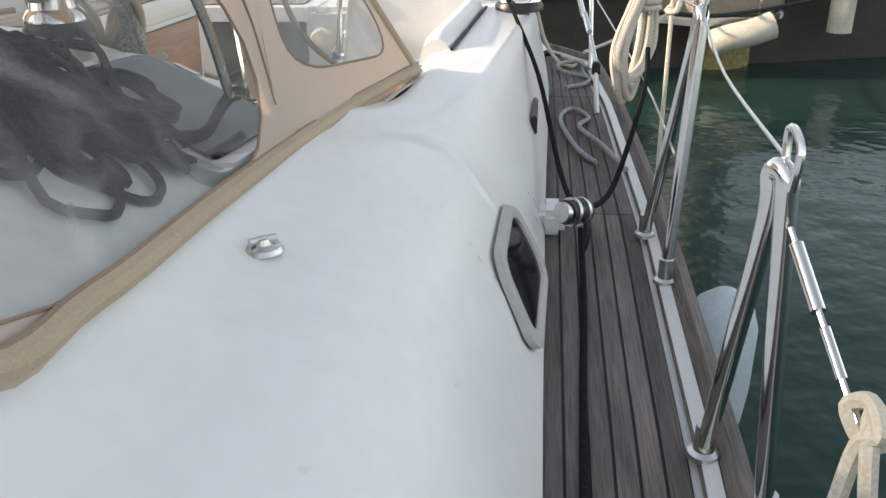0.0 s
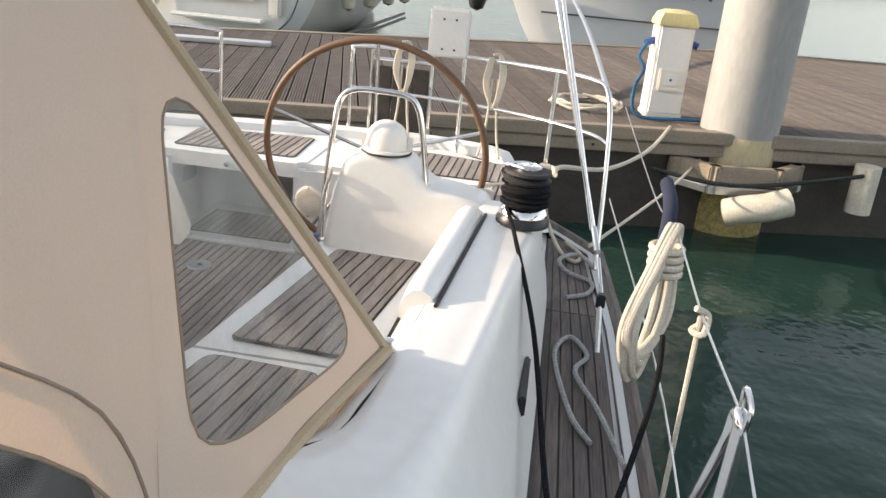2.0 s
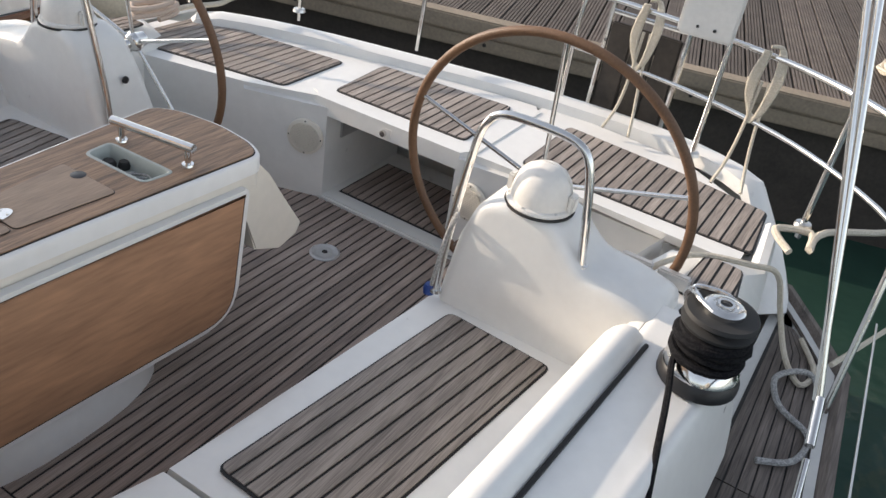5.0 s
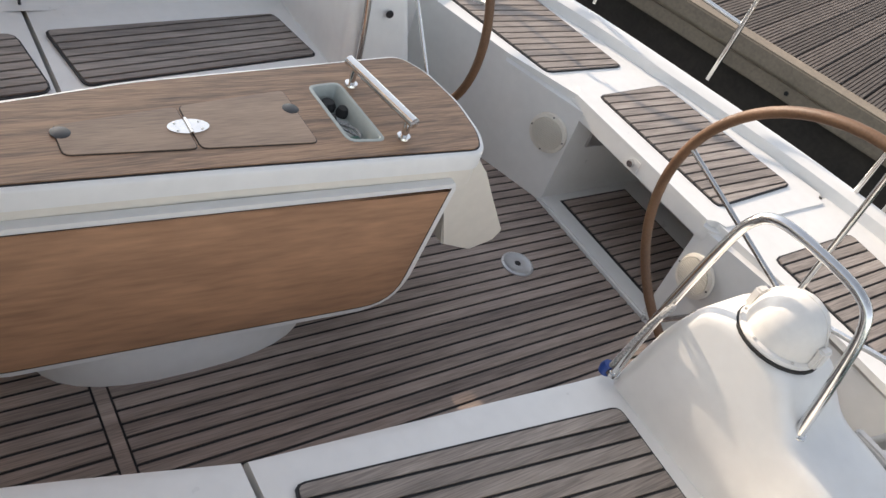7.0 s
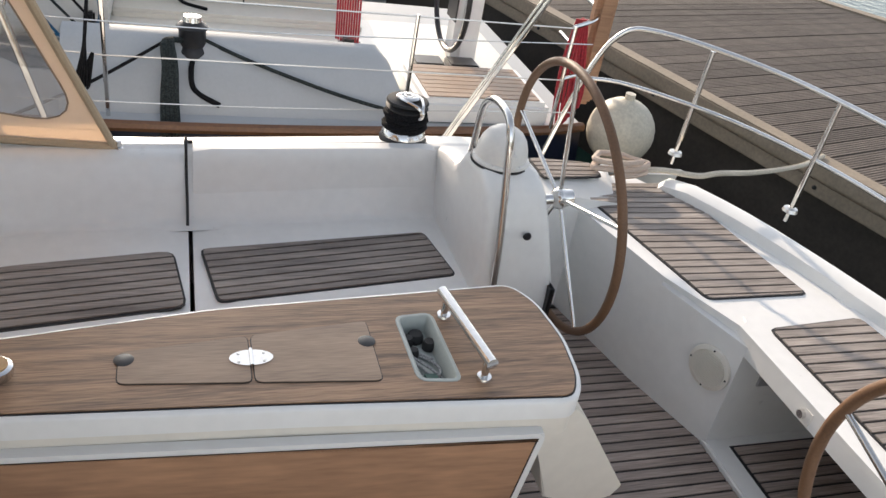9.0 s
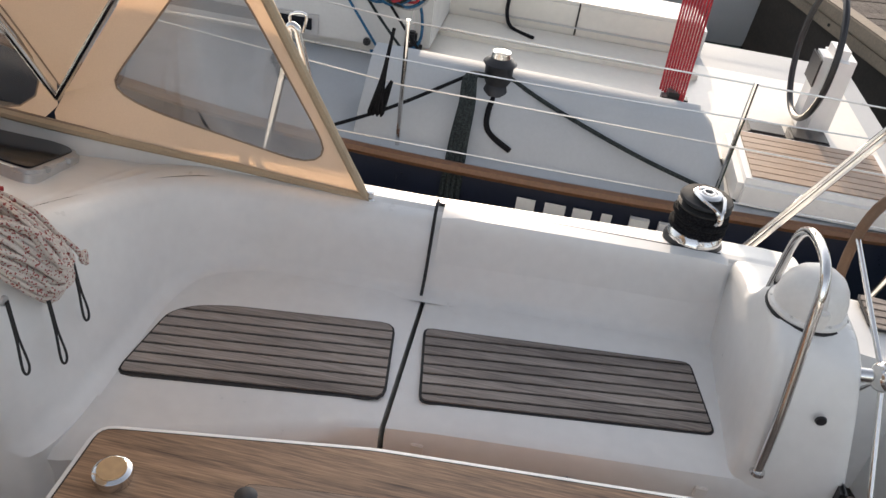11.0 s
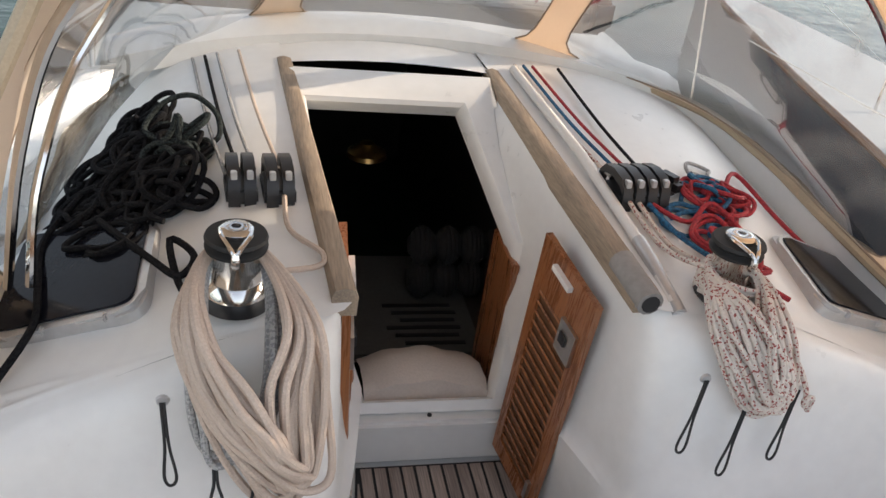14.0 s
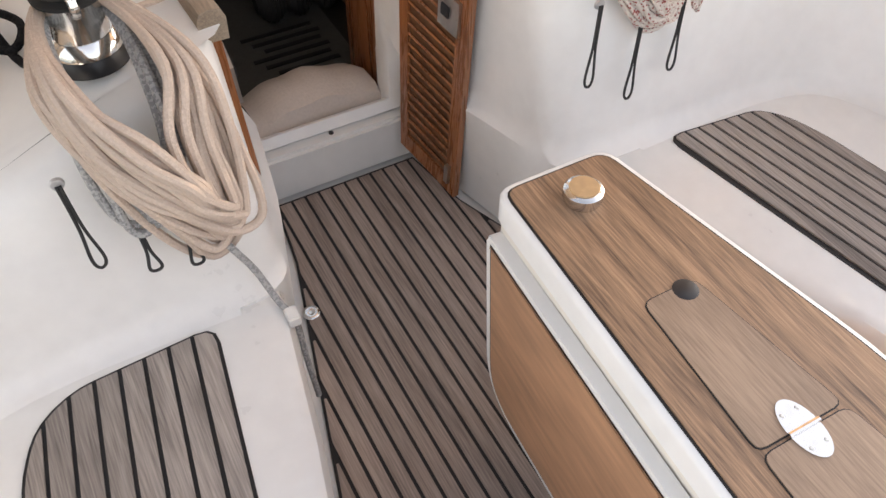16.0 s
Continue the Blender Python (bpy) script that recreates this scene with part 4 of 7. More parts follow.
# ---- steering pods ----
def pod(s, side):
    p = thing("steering_pod", "white moulded steering pod with a compass dome and steel guard", "steering pedestal", "steering pods")
    dy0 = 0.0 if s > 0 else -0.12
    X = (lambda x: x) if s > 0 else (lambda x: -(x + 0.12))
    prof = rounded([(0.70, 0.0), (1.44, 0.0), (1.44, 0.62), (1.30, 0.655), (1.175, 0.668), (1.125, 0.715), (1.07, 0.785), (0.88, 0.797), (0.80, 0.755), (0.752, 0.62), (0.712, 0.38)], 0.05, 4)
    rows = []
    for y, d in ((2.163, 0.042), (2.166, 0.025), (2.175, 0.012), (2.19, 0.004), (2.22, 0.0), (2.34, 0.0), (2.45, 0.0), (2.48, 0.006), (2.495, 0.018), (2.50, 0.035)):
        rows.append([(X(x), y + dy0 - 0.22 * max(0.0, z - 0.3) * (y - 2.165) / 0.335, z) for x, z in (inset(prof, d) if d else prof)])
    bm = grid(rows, closed=True)
    for r in (rows[0], rows[-1]):
        bm.faces.new([bm.verts.new(v) for v in r])
    part("body", bm, GEL, p)
    dx, dy = X(0.965), 2.265 + dy0
    d = part("compass", lathe([(0.0, 0.786), (0.104, 0.786), (0.108, 0.796), (0.105, 0.804), (0.096, 0.807), (0.0965, 0.822), (0.093, 0.846), (0.083, 0.876), (0.066, 0.900), (0.043, 0.916), (0.02, 0.923), (0.0, 0.924)], 32, pose(dx, dy, 0)), PLASTIC_W, p, "white domed compass cover")
    part("base_ring", lathe([(0.1, 0.782), (0.112, 0.784), (0.112, 0.790), (0.104, 0.792)], 28, pose(dx, dy, 0)), RUBBER, d, "black gasket")
    part("seam", tube([(dx + 0.0985 * math.cos(a), dy + 0.01, 0.826 + 0.0985 * math.sin(a)) for a in [math.pi * i / 14 for i in range(15)]], 0.0022, 5), PLASTIC_W, d)
    for sgn in (-1, 1):
        part("hinge_lug", box((-0.012, -0.02, -0.03), (0.012, 0.02, 0.03), 0.006, pose(dx + 0.102 * sgn, dy, 0.828)), PLASTIC_W, d)
    for k in range(6):
        a = math.pi * k / 3 + 0.4
        part("screw", lathe([(0, 0), (0.005, 0), (0.004, 0.003), (0, 0.0035)], 8, pose(dx + 0.1 * math.cos(a), dy + 0.1 * math.sin(a), 0.805)), STEEL_DULL, d)
    if s > 0:
        g = [(0.715, 2.155, 0.385), (0.722, 2.165, 0.60), (0.745, 2.19, 0.90), (0.765, 2.205, 1.005), (0.82, 2.21, 1.05), (0.94, 2.215, 1.055), (1.05, 2.215, 1.045), (1.10, 2.215, 1.0), (1.13, 2.21, 0.88), (1.16, 2.212, 0.672)]
    else:
        g = [(-0.83, 2.11, 0.39), (-0.84, 2.10, 0.60), (-0.87, 2.08, 0.88), (-0.89, 2.075, 0.985), (-0.94, 2.075, 1.03), (-1.04, 2.075, 1.035), (-1.12, 2.075, 1.01), (-1.16, 2.07, 0.96), (-1.18, 2.07, 0.85), (-1.20, 2.07, 0.66)]
    g = spline(g, 6)
    part("guard_rail", tube(g, 0.0135, 12), STEEL, p, "bent steel guard rail")
    for q in (g[0], g[-1]):
        part("foot", lathe([(0, -0.006), (0.022, -0.006), (0.02, 0.004), (0, 0.006)], 16, Matrix.Translation(q)), STEEL, p)
    part("button", lathe([(0, 0), (0.016, 0), (0.014, 0.006), (0, 0.008)], 14, Matrix.Translation((X(0.735), 2.33 + dy0, 0.60)) @ pose(0, 0, 0, 0, -90 * s, 0)), BLACK, p)
    return p


def wheel(s, side):
    w = thing("yacht_helm", "large steering wheel with a brown leather rim and steel spokes", "steering wheel", "steering wheels")
    cx, cy, cz, R = (0.85, 2.54, 0.70, 0.535) if s > 0 else (-0.985, 2.37, 0.685, 0.50)
    lean = pose(cx, cy, cz, 96, 0, 0)
    part("rim", tube([lean @ Vector((R * math.cos(a), R * math.sin(a), 0)) for a in [2 * math.pi * i / 72 for i in range(72)]], 0.0165, 12, closed=True), LEATHER, w, "brown stitched leather rim")
    hub = part("hub", lathe([(0, -0.05), (0.03, -0.05), (0.035, -0.02), (0.045, 0.0), (0.035, 0.02), (0.02, 0.03), (0, 0.032)], 20, lean), STEEL, w)
    for k in range(5):
        a = radians(90 + 72 * k)
        part("spoke", tube([lean @ Vector((0.03 * math.cos(a), 0.03 * math.sin(a), 0)), lean @ Vector(((R - 0.01) * math.cos(a), (R - 0.01) * math.sin(a), 0))], 0.0085, 10), STEEL, w)
    part("axle", tube([lean @ Vector((0, 0, 0)), lean @ Vector((0, 0, 0.22))], 0.02, 12), STEEL, w)
    return w


for s, side in SIDES:
    pod(s, side)
    wheel(s, side)


# ---- winches ----
def winch(x, y, z, h, r, label, turns=0, mat=None, base_mat=BLACK, tail=True, aim=0):
    w = thing("winch", label, "winch", "winches")
    m = pose(x, y, z)
    part("base", lathe([(0, 0), (r * 1.35, 0), (r * 1.35, h * 0.09), (r * 1.2, h * 0.17), (0, h * 0.17)], 28, m), base_mat, w)
    part("skirt", lathe([(0, h * 0.17), (r * 1.25, h * 0.17), (r * 1.22, h * 0.23), (r * 1.0, h * 0.32), (0, h * 0.32)], 28, m), STEEL, w)
    part("drum", lathe([(0, h * 0.3), (r * 0.98, h * 0.3), (r * 0.9, h * 0.42), (r * 0.88, h * 0.62), (r * 0.98, h * 0.72), (0, h * 0.72)], 28, m), STEEL if not turns else BLACK, w)
    part("jaw_ring", lathe([(0, h * 0.72), (r * 1.16, h * 0.72), (r * 1.2, h * 0.76), (r * 0.95, h * 0.80), (r * 1.2, h * 0.86), (r * 1.14, h * 0.90), (0, h * 0.90)], 28, m), RUBBER, w, "black self-tailing jaws")
    cap = part("cap", lathe([(0, h * 0.9), (r * 0.66, h * 0.9), (r * 0.66, h * 0.955), (r * 0.56, h * 0.985), (r * 0.40, h * 0.99), (r * 0.37, h * 0.965), (r * 0.30, h * 0.965), (r * 0.27, h), (r * 0.19, h), (r * 0.17, h * 0.95), (0, h * 0.95)], 28, m), STEEL, w, "polished steel cap")
    part("socket", lathe([(0, h * 0.951), (r * 0.165, h * 0.951), (r * 0.16, h * 0.962), (0, h * 0.963)], 8, m), BLACK, cap)
    if tail:
        turn = m @ pose(0, 0, 0, 0, 0, aim)
        arm = [(-0.56, -0.1, 0.95), (-0.52, 0.5, 0.955), (-0.3, 1.0, 0.93), (-0.13, 1.3, 0.90), (0.0, 1.4, 0.84), (0.13, 1.3, 0.90), (0.3, 1.0, 0.93), (0.52, 0.5, 0.955), (0.56, -0.1, 0.95)]
        ab = part("feeder_arm", tube(spline([turn @ Vector((r * x, r * y, h * z)) for x, y, z in arm], 4), r * 0.1, 8), STEEL, w, "steel feeder arm")
        part("nose", tube(spline([turn @ Vector((0, r * y, h * z)) for y, z in ((1.36, 0.86), (1.45, 0.78), (1.3, 0.70))], 4), r * 0.16, 8), STEEL, ab)
    if turns:
        pts = []
        for i in range(int(turns * 16) + 1):
            a = 2 * math.pi * i / 16
            rr = r * (1.08 + 0.07 * math.sin(a * 0.37) + 0.04 * math.sin(a * 1.7))
            pts.append(m @ Vector((rr * math.cos(a), rr * math.sin(a), h * (0.34 + 0.36 * i / (turns * 16) + 0.03 * math.sin(a * 0.83)))))
        part("wound_line", tube(pts, r * 0.15, 7), mat, w, "wound black line")
    return w
winch(1.60, 2.03, 0.615, 0.25, 0.082, "primary winch wound with black sheet on a coaming", 5.5, ROPE_BLACK, aim=60)
winch(-1.62, 1.92, 0.60, 0.21, 0.075, "primary winch wound with black sheet on a coaming", 5.5, ROPE_BLACK, aim=-70)
winch(0.60, -0.035, 0.865, 0.19, 0.056, "chrome halyard winch on the cabin top")
winch(-0.585, -0.035, 0.865, 0.19, 0.056, "chrome halyard winch on the cabin top")

# ---- pier ----
pier = tagged(new("pier"), "floating pier with grooved brown boards and pale edge beams", "pier", kind="structure")
A0, DIRX, DIRY = Vector((0, 4.93, 0.40)), Vector((0.966, 0.258, 0)), Vector((-0.258, 0.966, 0))
mp = Matrix.Translation(A0) @ Matrix(((DIRX.x, DIRY.x, 0, 0), (DIRX.y, DIRY.y, 0, 0), (0, 0, 1, 0), (0, 0, 0, 1)))


def far_side(u):
    """The pier's breadth, which grows towards the piling."""
    return max(2.7, min(7.5, 5.3 + 0.32 * u))


finish("edge_beam", box((-16, 0.0, -0.09), (16, 0.13, 0.014), 0.01, mp), PIER_BEAM, pier, "pale weathered edge timber")
far_edge = [(u, far_side(u)) for u in (-16, -8.1, -4, 0, 4, 6.8, 16)]
bm = grid([[mp @ Vector((u, v + d, z)) for u, v in far_edge] for d, z in ((0.0, -0.1), (0.0, 0.014), (0.16, 0.014), (0.16, -0.1))])
finish("edge_beam", bm, PIER_BEAM, pier, smooth=False)
finish("waling", box((-16, 0.03, -0.20), (16, 0.15, -0.10), 0.01, mp), PIER_BEAM, pier, "weathered lower timber")
finish("float", grid([[mp @ Vector((u, v, z)) for u, v, z in ((p, 0.12, -0.2), (p, 0.10, -1.0), (p, q - 0.1, -1.0), (p, q - 0.1, -0.1))] for p, q in far_edge]), PIER_DARK, pier, "dark float")
for i in range(9):
    finish("bolt", lathe([(0, 0), (0.014, 0), (0.011, 0.01), (0, 0.012)], 8, mp @ pose(-6 + 1.35 * i, 0.03, -0.15, 90, 0, 0)), RUBBER, pier)
shared = {}
for i in range(170):
    x = -12 + i * 0.145
    far = round(far_side(x) / 0.15) * 0.15
    if far not in shared:
        bm = bmesh.new()
        for g in range(6):
            box((0.001 + g * 0.0225, 0.135, -0.04), (0.0165 + g * 0.0225, far, 0.0), bm=bm)
        box((0.0, 0.135, -0.04), (0.134, far, -0.010), bm=bm)
        b = finish("board", bm, PIER_WOOD, pier, smooth=False)
        shared[far] = b.data
    else:
        b = new("board", shared[far])
        b.parent = pier
    b.matrix_local = mp @ pose(x, 0, random.uniform(-0.003, 0.003))

# piling with its bracket
pil = thing("piling", "weathered steel piling with yellow growth at the waterline", "piling")
part("shaft", lathe([(0.33, -2.0), (0.33, -0.2), (0.325, 0.4), (0.32, 4.5), (0, 4.5)], 8 * 4, pose(3.265, 6.09, 0.16)), PILE, pil)
part("growth", lathe([(0.34, -1.2), (0.356, -0.6), (0.352, -0.40), (0.333, -0.26)], 32, pose(3.265, 6.09, 0.16)), GROWTH, pil, "yellow marine growth")
part("stain", lathe([(0.335, -0.30), (0.333, -0.1), (0.330, 0.10), (0.327, 0.22)], 32, pose(3.265, 6.09, 0.16)), material("yellow_stain", (0.50, 0.41, 0.22), 0.8, var=0.3, color2=(0.38, 0.34, 0.25), scale=(6, 6, 3), fine=(40, 40, 14), bump=0.3), pil, "yellow stained paint")
col = thing("piling_bracket", "timber and steel bracket round the piling", "bracket")
for a, b in (((2.86, 6.35), (3.15, 6.12)), ((3.15, 6.12), (3.75, 6.25)), ((3.75, 6.25), (4.0, 6.6)), ((2.86, 6.35), (2.75, 6.9)), ((4.0, 6.6), (4.05, 7.2))):
    a, b = [(1.659 + 0.912 * (p[0] - 1.659), -0.753 + 0.912 * (p[1] + 0.753)) for p in (a, b)]
    part("arm", box((-0.05, -0.03, -0.08), (math.dist(a, b) + 0.05, 0.07, 0.07), 0.012, pose(*a, 0.12, 0, 0, math.degrees(math.atan2(b[1] - a[1], b[0] - a[0])))), PIER_BEAM, col)
    part("arm", box((-0.05, -0.04, -0.16), (math.dist(a, b) + 0.05, 0.08, -0.09), 0.012, pose(*a, 0.12, 0, 0, math.degrees(math.atan2(b[1] - a[1], b[0] - a[0])))), STEEL_DULL, col)

# shore power pedestal
ped = thing("power_pedestal", "cream plastic shore power pedestal on the pier", "power pedestal")
mpd = mp @ pose(2.89, 0.72, 0, 0, 0, -6)
part("column", box((-0.155, -0.13, 0), (0.155, 0.13, 0.80), 0.02, mpd), PLASTIC_W, ped)
part("plinth", box((-0.165, -0.14, 0), (0.165, 0.14, 0.05), 0.01, mpd), GEL_CREAM, ped)
part("cap", grid([[mpd @ Vector((0.17 * k * x, 0.145 * k * y, z)) for x, y in ((-1, -1), (1, -1), (1, 1), (-1, 1))] for k, z in ((0.95, 0.79), (1.0, 0.80), (1.0, 0.83), (0.82, 0.90), (0.5, 0.925), (0.0, 0.93))], closed=True), material("yellow_cap", (0.66, 0.56, 0.28), 0.5), ped, "yellowish cap")
part("socket_box", box((-0.105, -0.165, 0.24), (0.105, -0.125, 0.44), 0.012, mpd), GEL_CREAM, ped)
part("socket", box((-0.06, -0.175, 0.29), (0.06, -0.16, 0.40), 0.01, mpd), PLASTIC_W, ped)
part("socket_mark", lathe([(0, 0), (0.012, 0), (0.01, 0.003), (0, 0.003)], 10, mpd @ pose(0, -0.175, 0.345, 90, 0, 0)), BLUE_PAINT, ped)
for sgn in (-1, 1):
    part("plug", tube([mpd @ Vector((sgn * 0.15, 0.0, 0.66)), mpd @ Vector((sgn * 0.23, -0.03, 0.63))], 0.032, 10), BLUE_PAINT, ped, "blue plug")

# ---- neighbouring boats ----
nb = tagged(new("neighbour_yacht"), "moored racing yacht with a navy hull and white deck", "sailing yacht")
stn = [(-7.4, 0.02), (-6.0, 0.45), (-3.9, 0.98), (-2.3, 1.33), (-0.8, 1.74), (0.3, 1.93), (1.5, 1.96), (2.9, 1.87), (3.35, 1.78)]
NX = -4.48
rows = [[(NX + q * h, y, z) for q, z in ((1.0, 0.19), (1.02, 0.0), (1.0, -0.4), (0.9, -0.9))] for y, h in stn]
rows2 = [[(NX - 0.25 * q * h, y, z) for q, z in ((1.0, 0.19), (1.02, 0.0), (1.0, -0.4), (0.9, -0.9))] for y, h in stn]
bm = grid(rows)
grid(rows2, bm)
grid([[(NX + 1.78, 3.35, 0.19), (NX - 0.44, 3.35, 0.19)], [(NX + 1.6, 3.35, -0.9), (NX - 0.4, 3.35, -0.9)]], bm)
part("hull", bm, NAVY, nb, "gloss navy hull")
part("rubbing_strake", tube(spline([(NX + h + 0.005, y, 0.215) for y, h in stn], 5), 0.03, 8), BROWN_RAIL, nb, "varnished brown strake")
part("deck", grid([[(NX + h * q, y, 0.22) for q in (-0.25, 0.05, 0.375, 0.7, 1)] for y, h in stn]), HULL_G, nb)
prof = ((-2.66, 0.22), (-2.72, 0.30), (-2.92, 0.50), (-2.98, 0.535), (-3.06, 0.54), (-3.10, 0.50), (-3.12, 0.05))
part("coaming", grid([[(x, y, lerp(0.2, z, k)) for x, z in prof] for y, k in ((0.45, 1.0), (0.7, 1.0), (1.4, 0.98), (2.1, 0.94), (2.18, 0.7), (2.28, 0.15))]), HULL_G, nb)
part("coaming", box((-4.95, 0.55, 0.2), (-4.5, 2.3, 0.47), 0.05), GEL, nb)
part("cabin", box((-4.75, -2.6, 0.2), (-3.6, 0.62, 0.88), 0.1), HULL_W, nb)
part("window_frame", box((-3.63, -1.02, 0.285), (-3.585, 0.0, 0.445), 0.03), ALU, nb, "grey window frame")
part("cabin_window", box((-3.62, -0.98, 0.31), (-3.578, -0.04, 0.42), 0.03), ACRYL, nb, "dark window strip")
part("cockpit_floor", box((-4.42, 0.5, 0.225), (-3.1, 3.2, 0.24)), GEL_CREAM, nb)
part("seat_back", box((-4.56, 0.6, 0.2), (-4.42, 2.25, 0.50), 0.02), GEL_CREAM, nb)
part("cockpit_seat", box((-4.42, 0.6, 0.2), (-4.12, 2.25, 0.29), 0.02), GEL_CREAM, nb)
part("stern_deck", box((-3.25, 2.30, 0.2), (-2.66, 3.1, 0.36), 0.03), GEL, nb)
for i in range(8):
    part("plank", box((-3.20 + 0.062 * i, 2.36, 0.36), (-3.146 + 0.062 * i, 3.04, 0.367)), LID_TEAK, nb)
part("winch", lathe([(0, 0), (0.1, 0), (0.09, 0.05), (0.07, 0.07), (0.07, 0.15), (0.085, 0.17), (0.05, 0.2), (0, 0.205)], 20, pose(-2.96, 1.09, 0.42)), BLACK, nb)
part("winch_cap", lathe([(0, 0.2), (0.05, 0.2), (0.045, 0.225), (0.02, 0.23), (0, 0.23)], 18, pose(-2.96, 1.09, 0.42)), STEEL, nb)
for i, w in enumerate((0.09, 0.10, 0.09, 0.05, 0.09, 0.09)):
    part("hull_marking", box((NX + 1.985 - 0.03 * (i > 3), 1.30 + 0.135 * i, -0.02), (NX + 1.99 - 0.002 * i, 1.30 + 0.135 * i + w, 0.135), 0.0), LETTER_W, nb, "pale painted marking")

# ---- far boats beyond the pier ----
def far_boat(x, y, half, zt, mat, name, label, dirx=0.0):
    t = tagged(new(name), label, "sailing yacht")
    rows = []
    for k, (dy, sc, lift) in enumerate(((0.0, 0.80, 0.0), (0.25, 0.95, -0.1), (1.5, 1.06, 0.02), (5.0, 1.15, 0.1), (10.0, 0.7, 0.3), (13.0, 0.05, 0.45))):
        rows.append([(x + dirx * dy + half * sc * math.sin(a), y + dy, (zt + lift) - (zt + 0.75) * (1 - abs(math.sin(a)) ** 3.2) if abs(a) < 1.57 else zt + lift) for a in [math.pi * (i / 16 - 0.5) for i in range(17)]])
    bm = grid(rows)
    bm.faces.new([bm.verts.new(p) for p in rows[0]])
    part("hull", bm, mat, t)
    part("deck", grid([[r[0], r[-1]] for r in rows]), GEL, t)
    return t


fb1 = far_boat(-4.9, 14.0, 2.1, 0.95, HULL_W, "moored_yacht", "white yacht moored stern to the pier", -0.0)
fb2 = far_boat(3.0, 14.2, 2.8, 1.7, HULL_G, "moored_yacht", "pale grey yacht moored stern to the pier", 0.1)


# ---- fittings on the deck ----
def port_x(X):
    x = abs(X)
    if X >= 0 or x < 0.38:
        return x
    return x - 0.15 if x > 0.70 else 0.38 + (x - 0.38) * 0.17 / 0.32


def roof_z(X, y):
    """The height of the cabin top and coaming at a place."""
    for (ya, pa), (yb, pb) in zip(ROOF, ROOF[1:]):
        if ya <= y <= yb:
            t = (y - ya) / (yb - ya)
            p = [(lerp(a[0], b[0], t), lerp(a[1], b[1], t)) for a, b in zip(pa, pb)]
            x = max(p[0][0], port_x(X - fwd(y) * max(0.0, min(1.0, (0.9 - abs(X)) / 0.5))))
            for a, b in zip(p, p[1:]):
                if a[0] <= x <= b[0]:
                    return lerp(a[1], b[1], (x - a[0]) / (b[0] - a[0]))
    return 0.2


# backrests on the aft coamings, with the dark joint outboard and the upright joint forward
for s, side in SIDES:
    br = thing("backrest", "white moulded backrest roll along the coaming", "backrest", "backrests")
    rows = []
    for i in range(13):
        t = i / 12
        y = lerp(1.10, 2.085, t) - (0.0 if s > 0 else 0.045)
        xo = lerp(1.385, 1.44, t)
        xb = base_x(y) + 0.02
        e = 0.0 if 0 < i < 12 else 0.02
        rows.append([(sx(x, s), y + (0.012 if i == 0 else -0.012 if i == 12 else 0), z if s > 0 else min(z, 0.632)) for x, z in ((xb, 0.36), (xb + 0.015, 0.40), (xo - 0.118, 0.555 - e), (xo - 0.115, 0.60 - e), (xo - 0.10, 0.64 - e), (xo - 0.072, 0.666 - e), (xo - 0.04, 0.668 - e), (xo - 0.015, 0.652 - e), (xo - 0.002, 0.625 - e), (xo, 0.59))])
    bm = grid(rows)
    for r in (rows[0], rows[-1]):
        bm.faces.new([bm.verts.new(p) for p in r])
    part("roll", bm, GEL, br)
    part("joint", tube([(sx(lerp(1.392, 1.447, i / 8), s), lerp(1.08, 2.05, i / 8) - (0.0 if s > 0 else 0.045), 0.618 + 0.006 * i / 8) for i in range(9)], 0.007, 6), CAULK, br, "dark joint")
    up = [(sx(1.36, s), 1.088, 0.648), (sx(1.32, s), 1.088, 0.63), (sx(1.30, s), 1.088, 0.55), (sx(1.245, s), 1.09, 0.42), (sx(1.20, s), 1.09, 0.355)]
    up = [(x - 0.02 * s, y - (0.0 if s > 0 else 0.045), z + 0.006) for x, y, z in up]
    up = up if s < 0 else up[2:]
    part("upright_joint", tube(spline(up, 4), 0.0058, 6), CAULK, br, "dark joint")

for run in ([p for p in base if p.x > 0.2], [p for p in base if p.x <= 0.25]):
    skirt = grid([[p + Vector((0, 0, 0.01)) for p in run], [Vector((p.x, p.y, min(p.z, roof_z(p.x, max(-1.59, p.y))) - 0.03)) for p in run]])
    if run[0].x > 0.3:
        part("skirt", skirt, CANVAS, hood, "canvas skirt at the deck")
    else:
        tagged(finish("hood_flange", skirt, GEL), "white moulded flange under the spray hood hem", "deck moulding", kind="structure")

# portlight in the cabin side, turn button, vent slot
pl = thing("portlight", "grey framed portlight in the white cabin side", "window")
def side_x(z):
    return lerp(1.625, 1.745, (0.40 - z) / 0.215) + 0.010
PW = [(0.13, 0.405), (0.19, 0.37), (0.17, 0.255), (0.10, 0.215), (-0.30, 0.235), (-0.335, 0.27), (-0.26, 0.385), (-0.20, 0.415)]
ring = rounded(PW, 0.035, 3)
cen = (sum(p[0] for p in ring) / len(ring), sum(p[1] for p in ring) / len(ring))
def rowat(f, d):
    return [(side_x(lerp(z, cen[1], f)) + d, lerp(y, cen[0], f), lerp(z, cen[1], f)) for y, z in ring]
part("frame", grid([rowat(-0.02, -0.005), rowat(0.0, 0.012), rowat(0.12, 0.016), rowat(0.2, 0.012), rowat(0.21, 0.002)], closed=True), material("grey_frame", (0.42, 0.41, 0.38), 0.5), pl, "grey plastic frame")
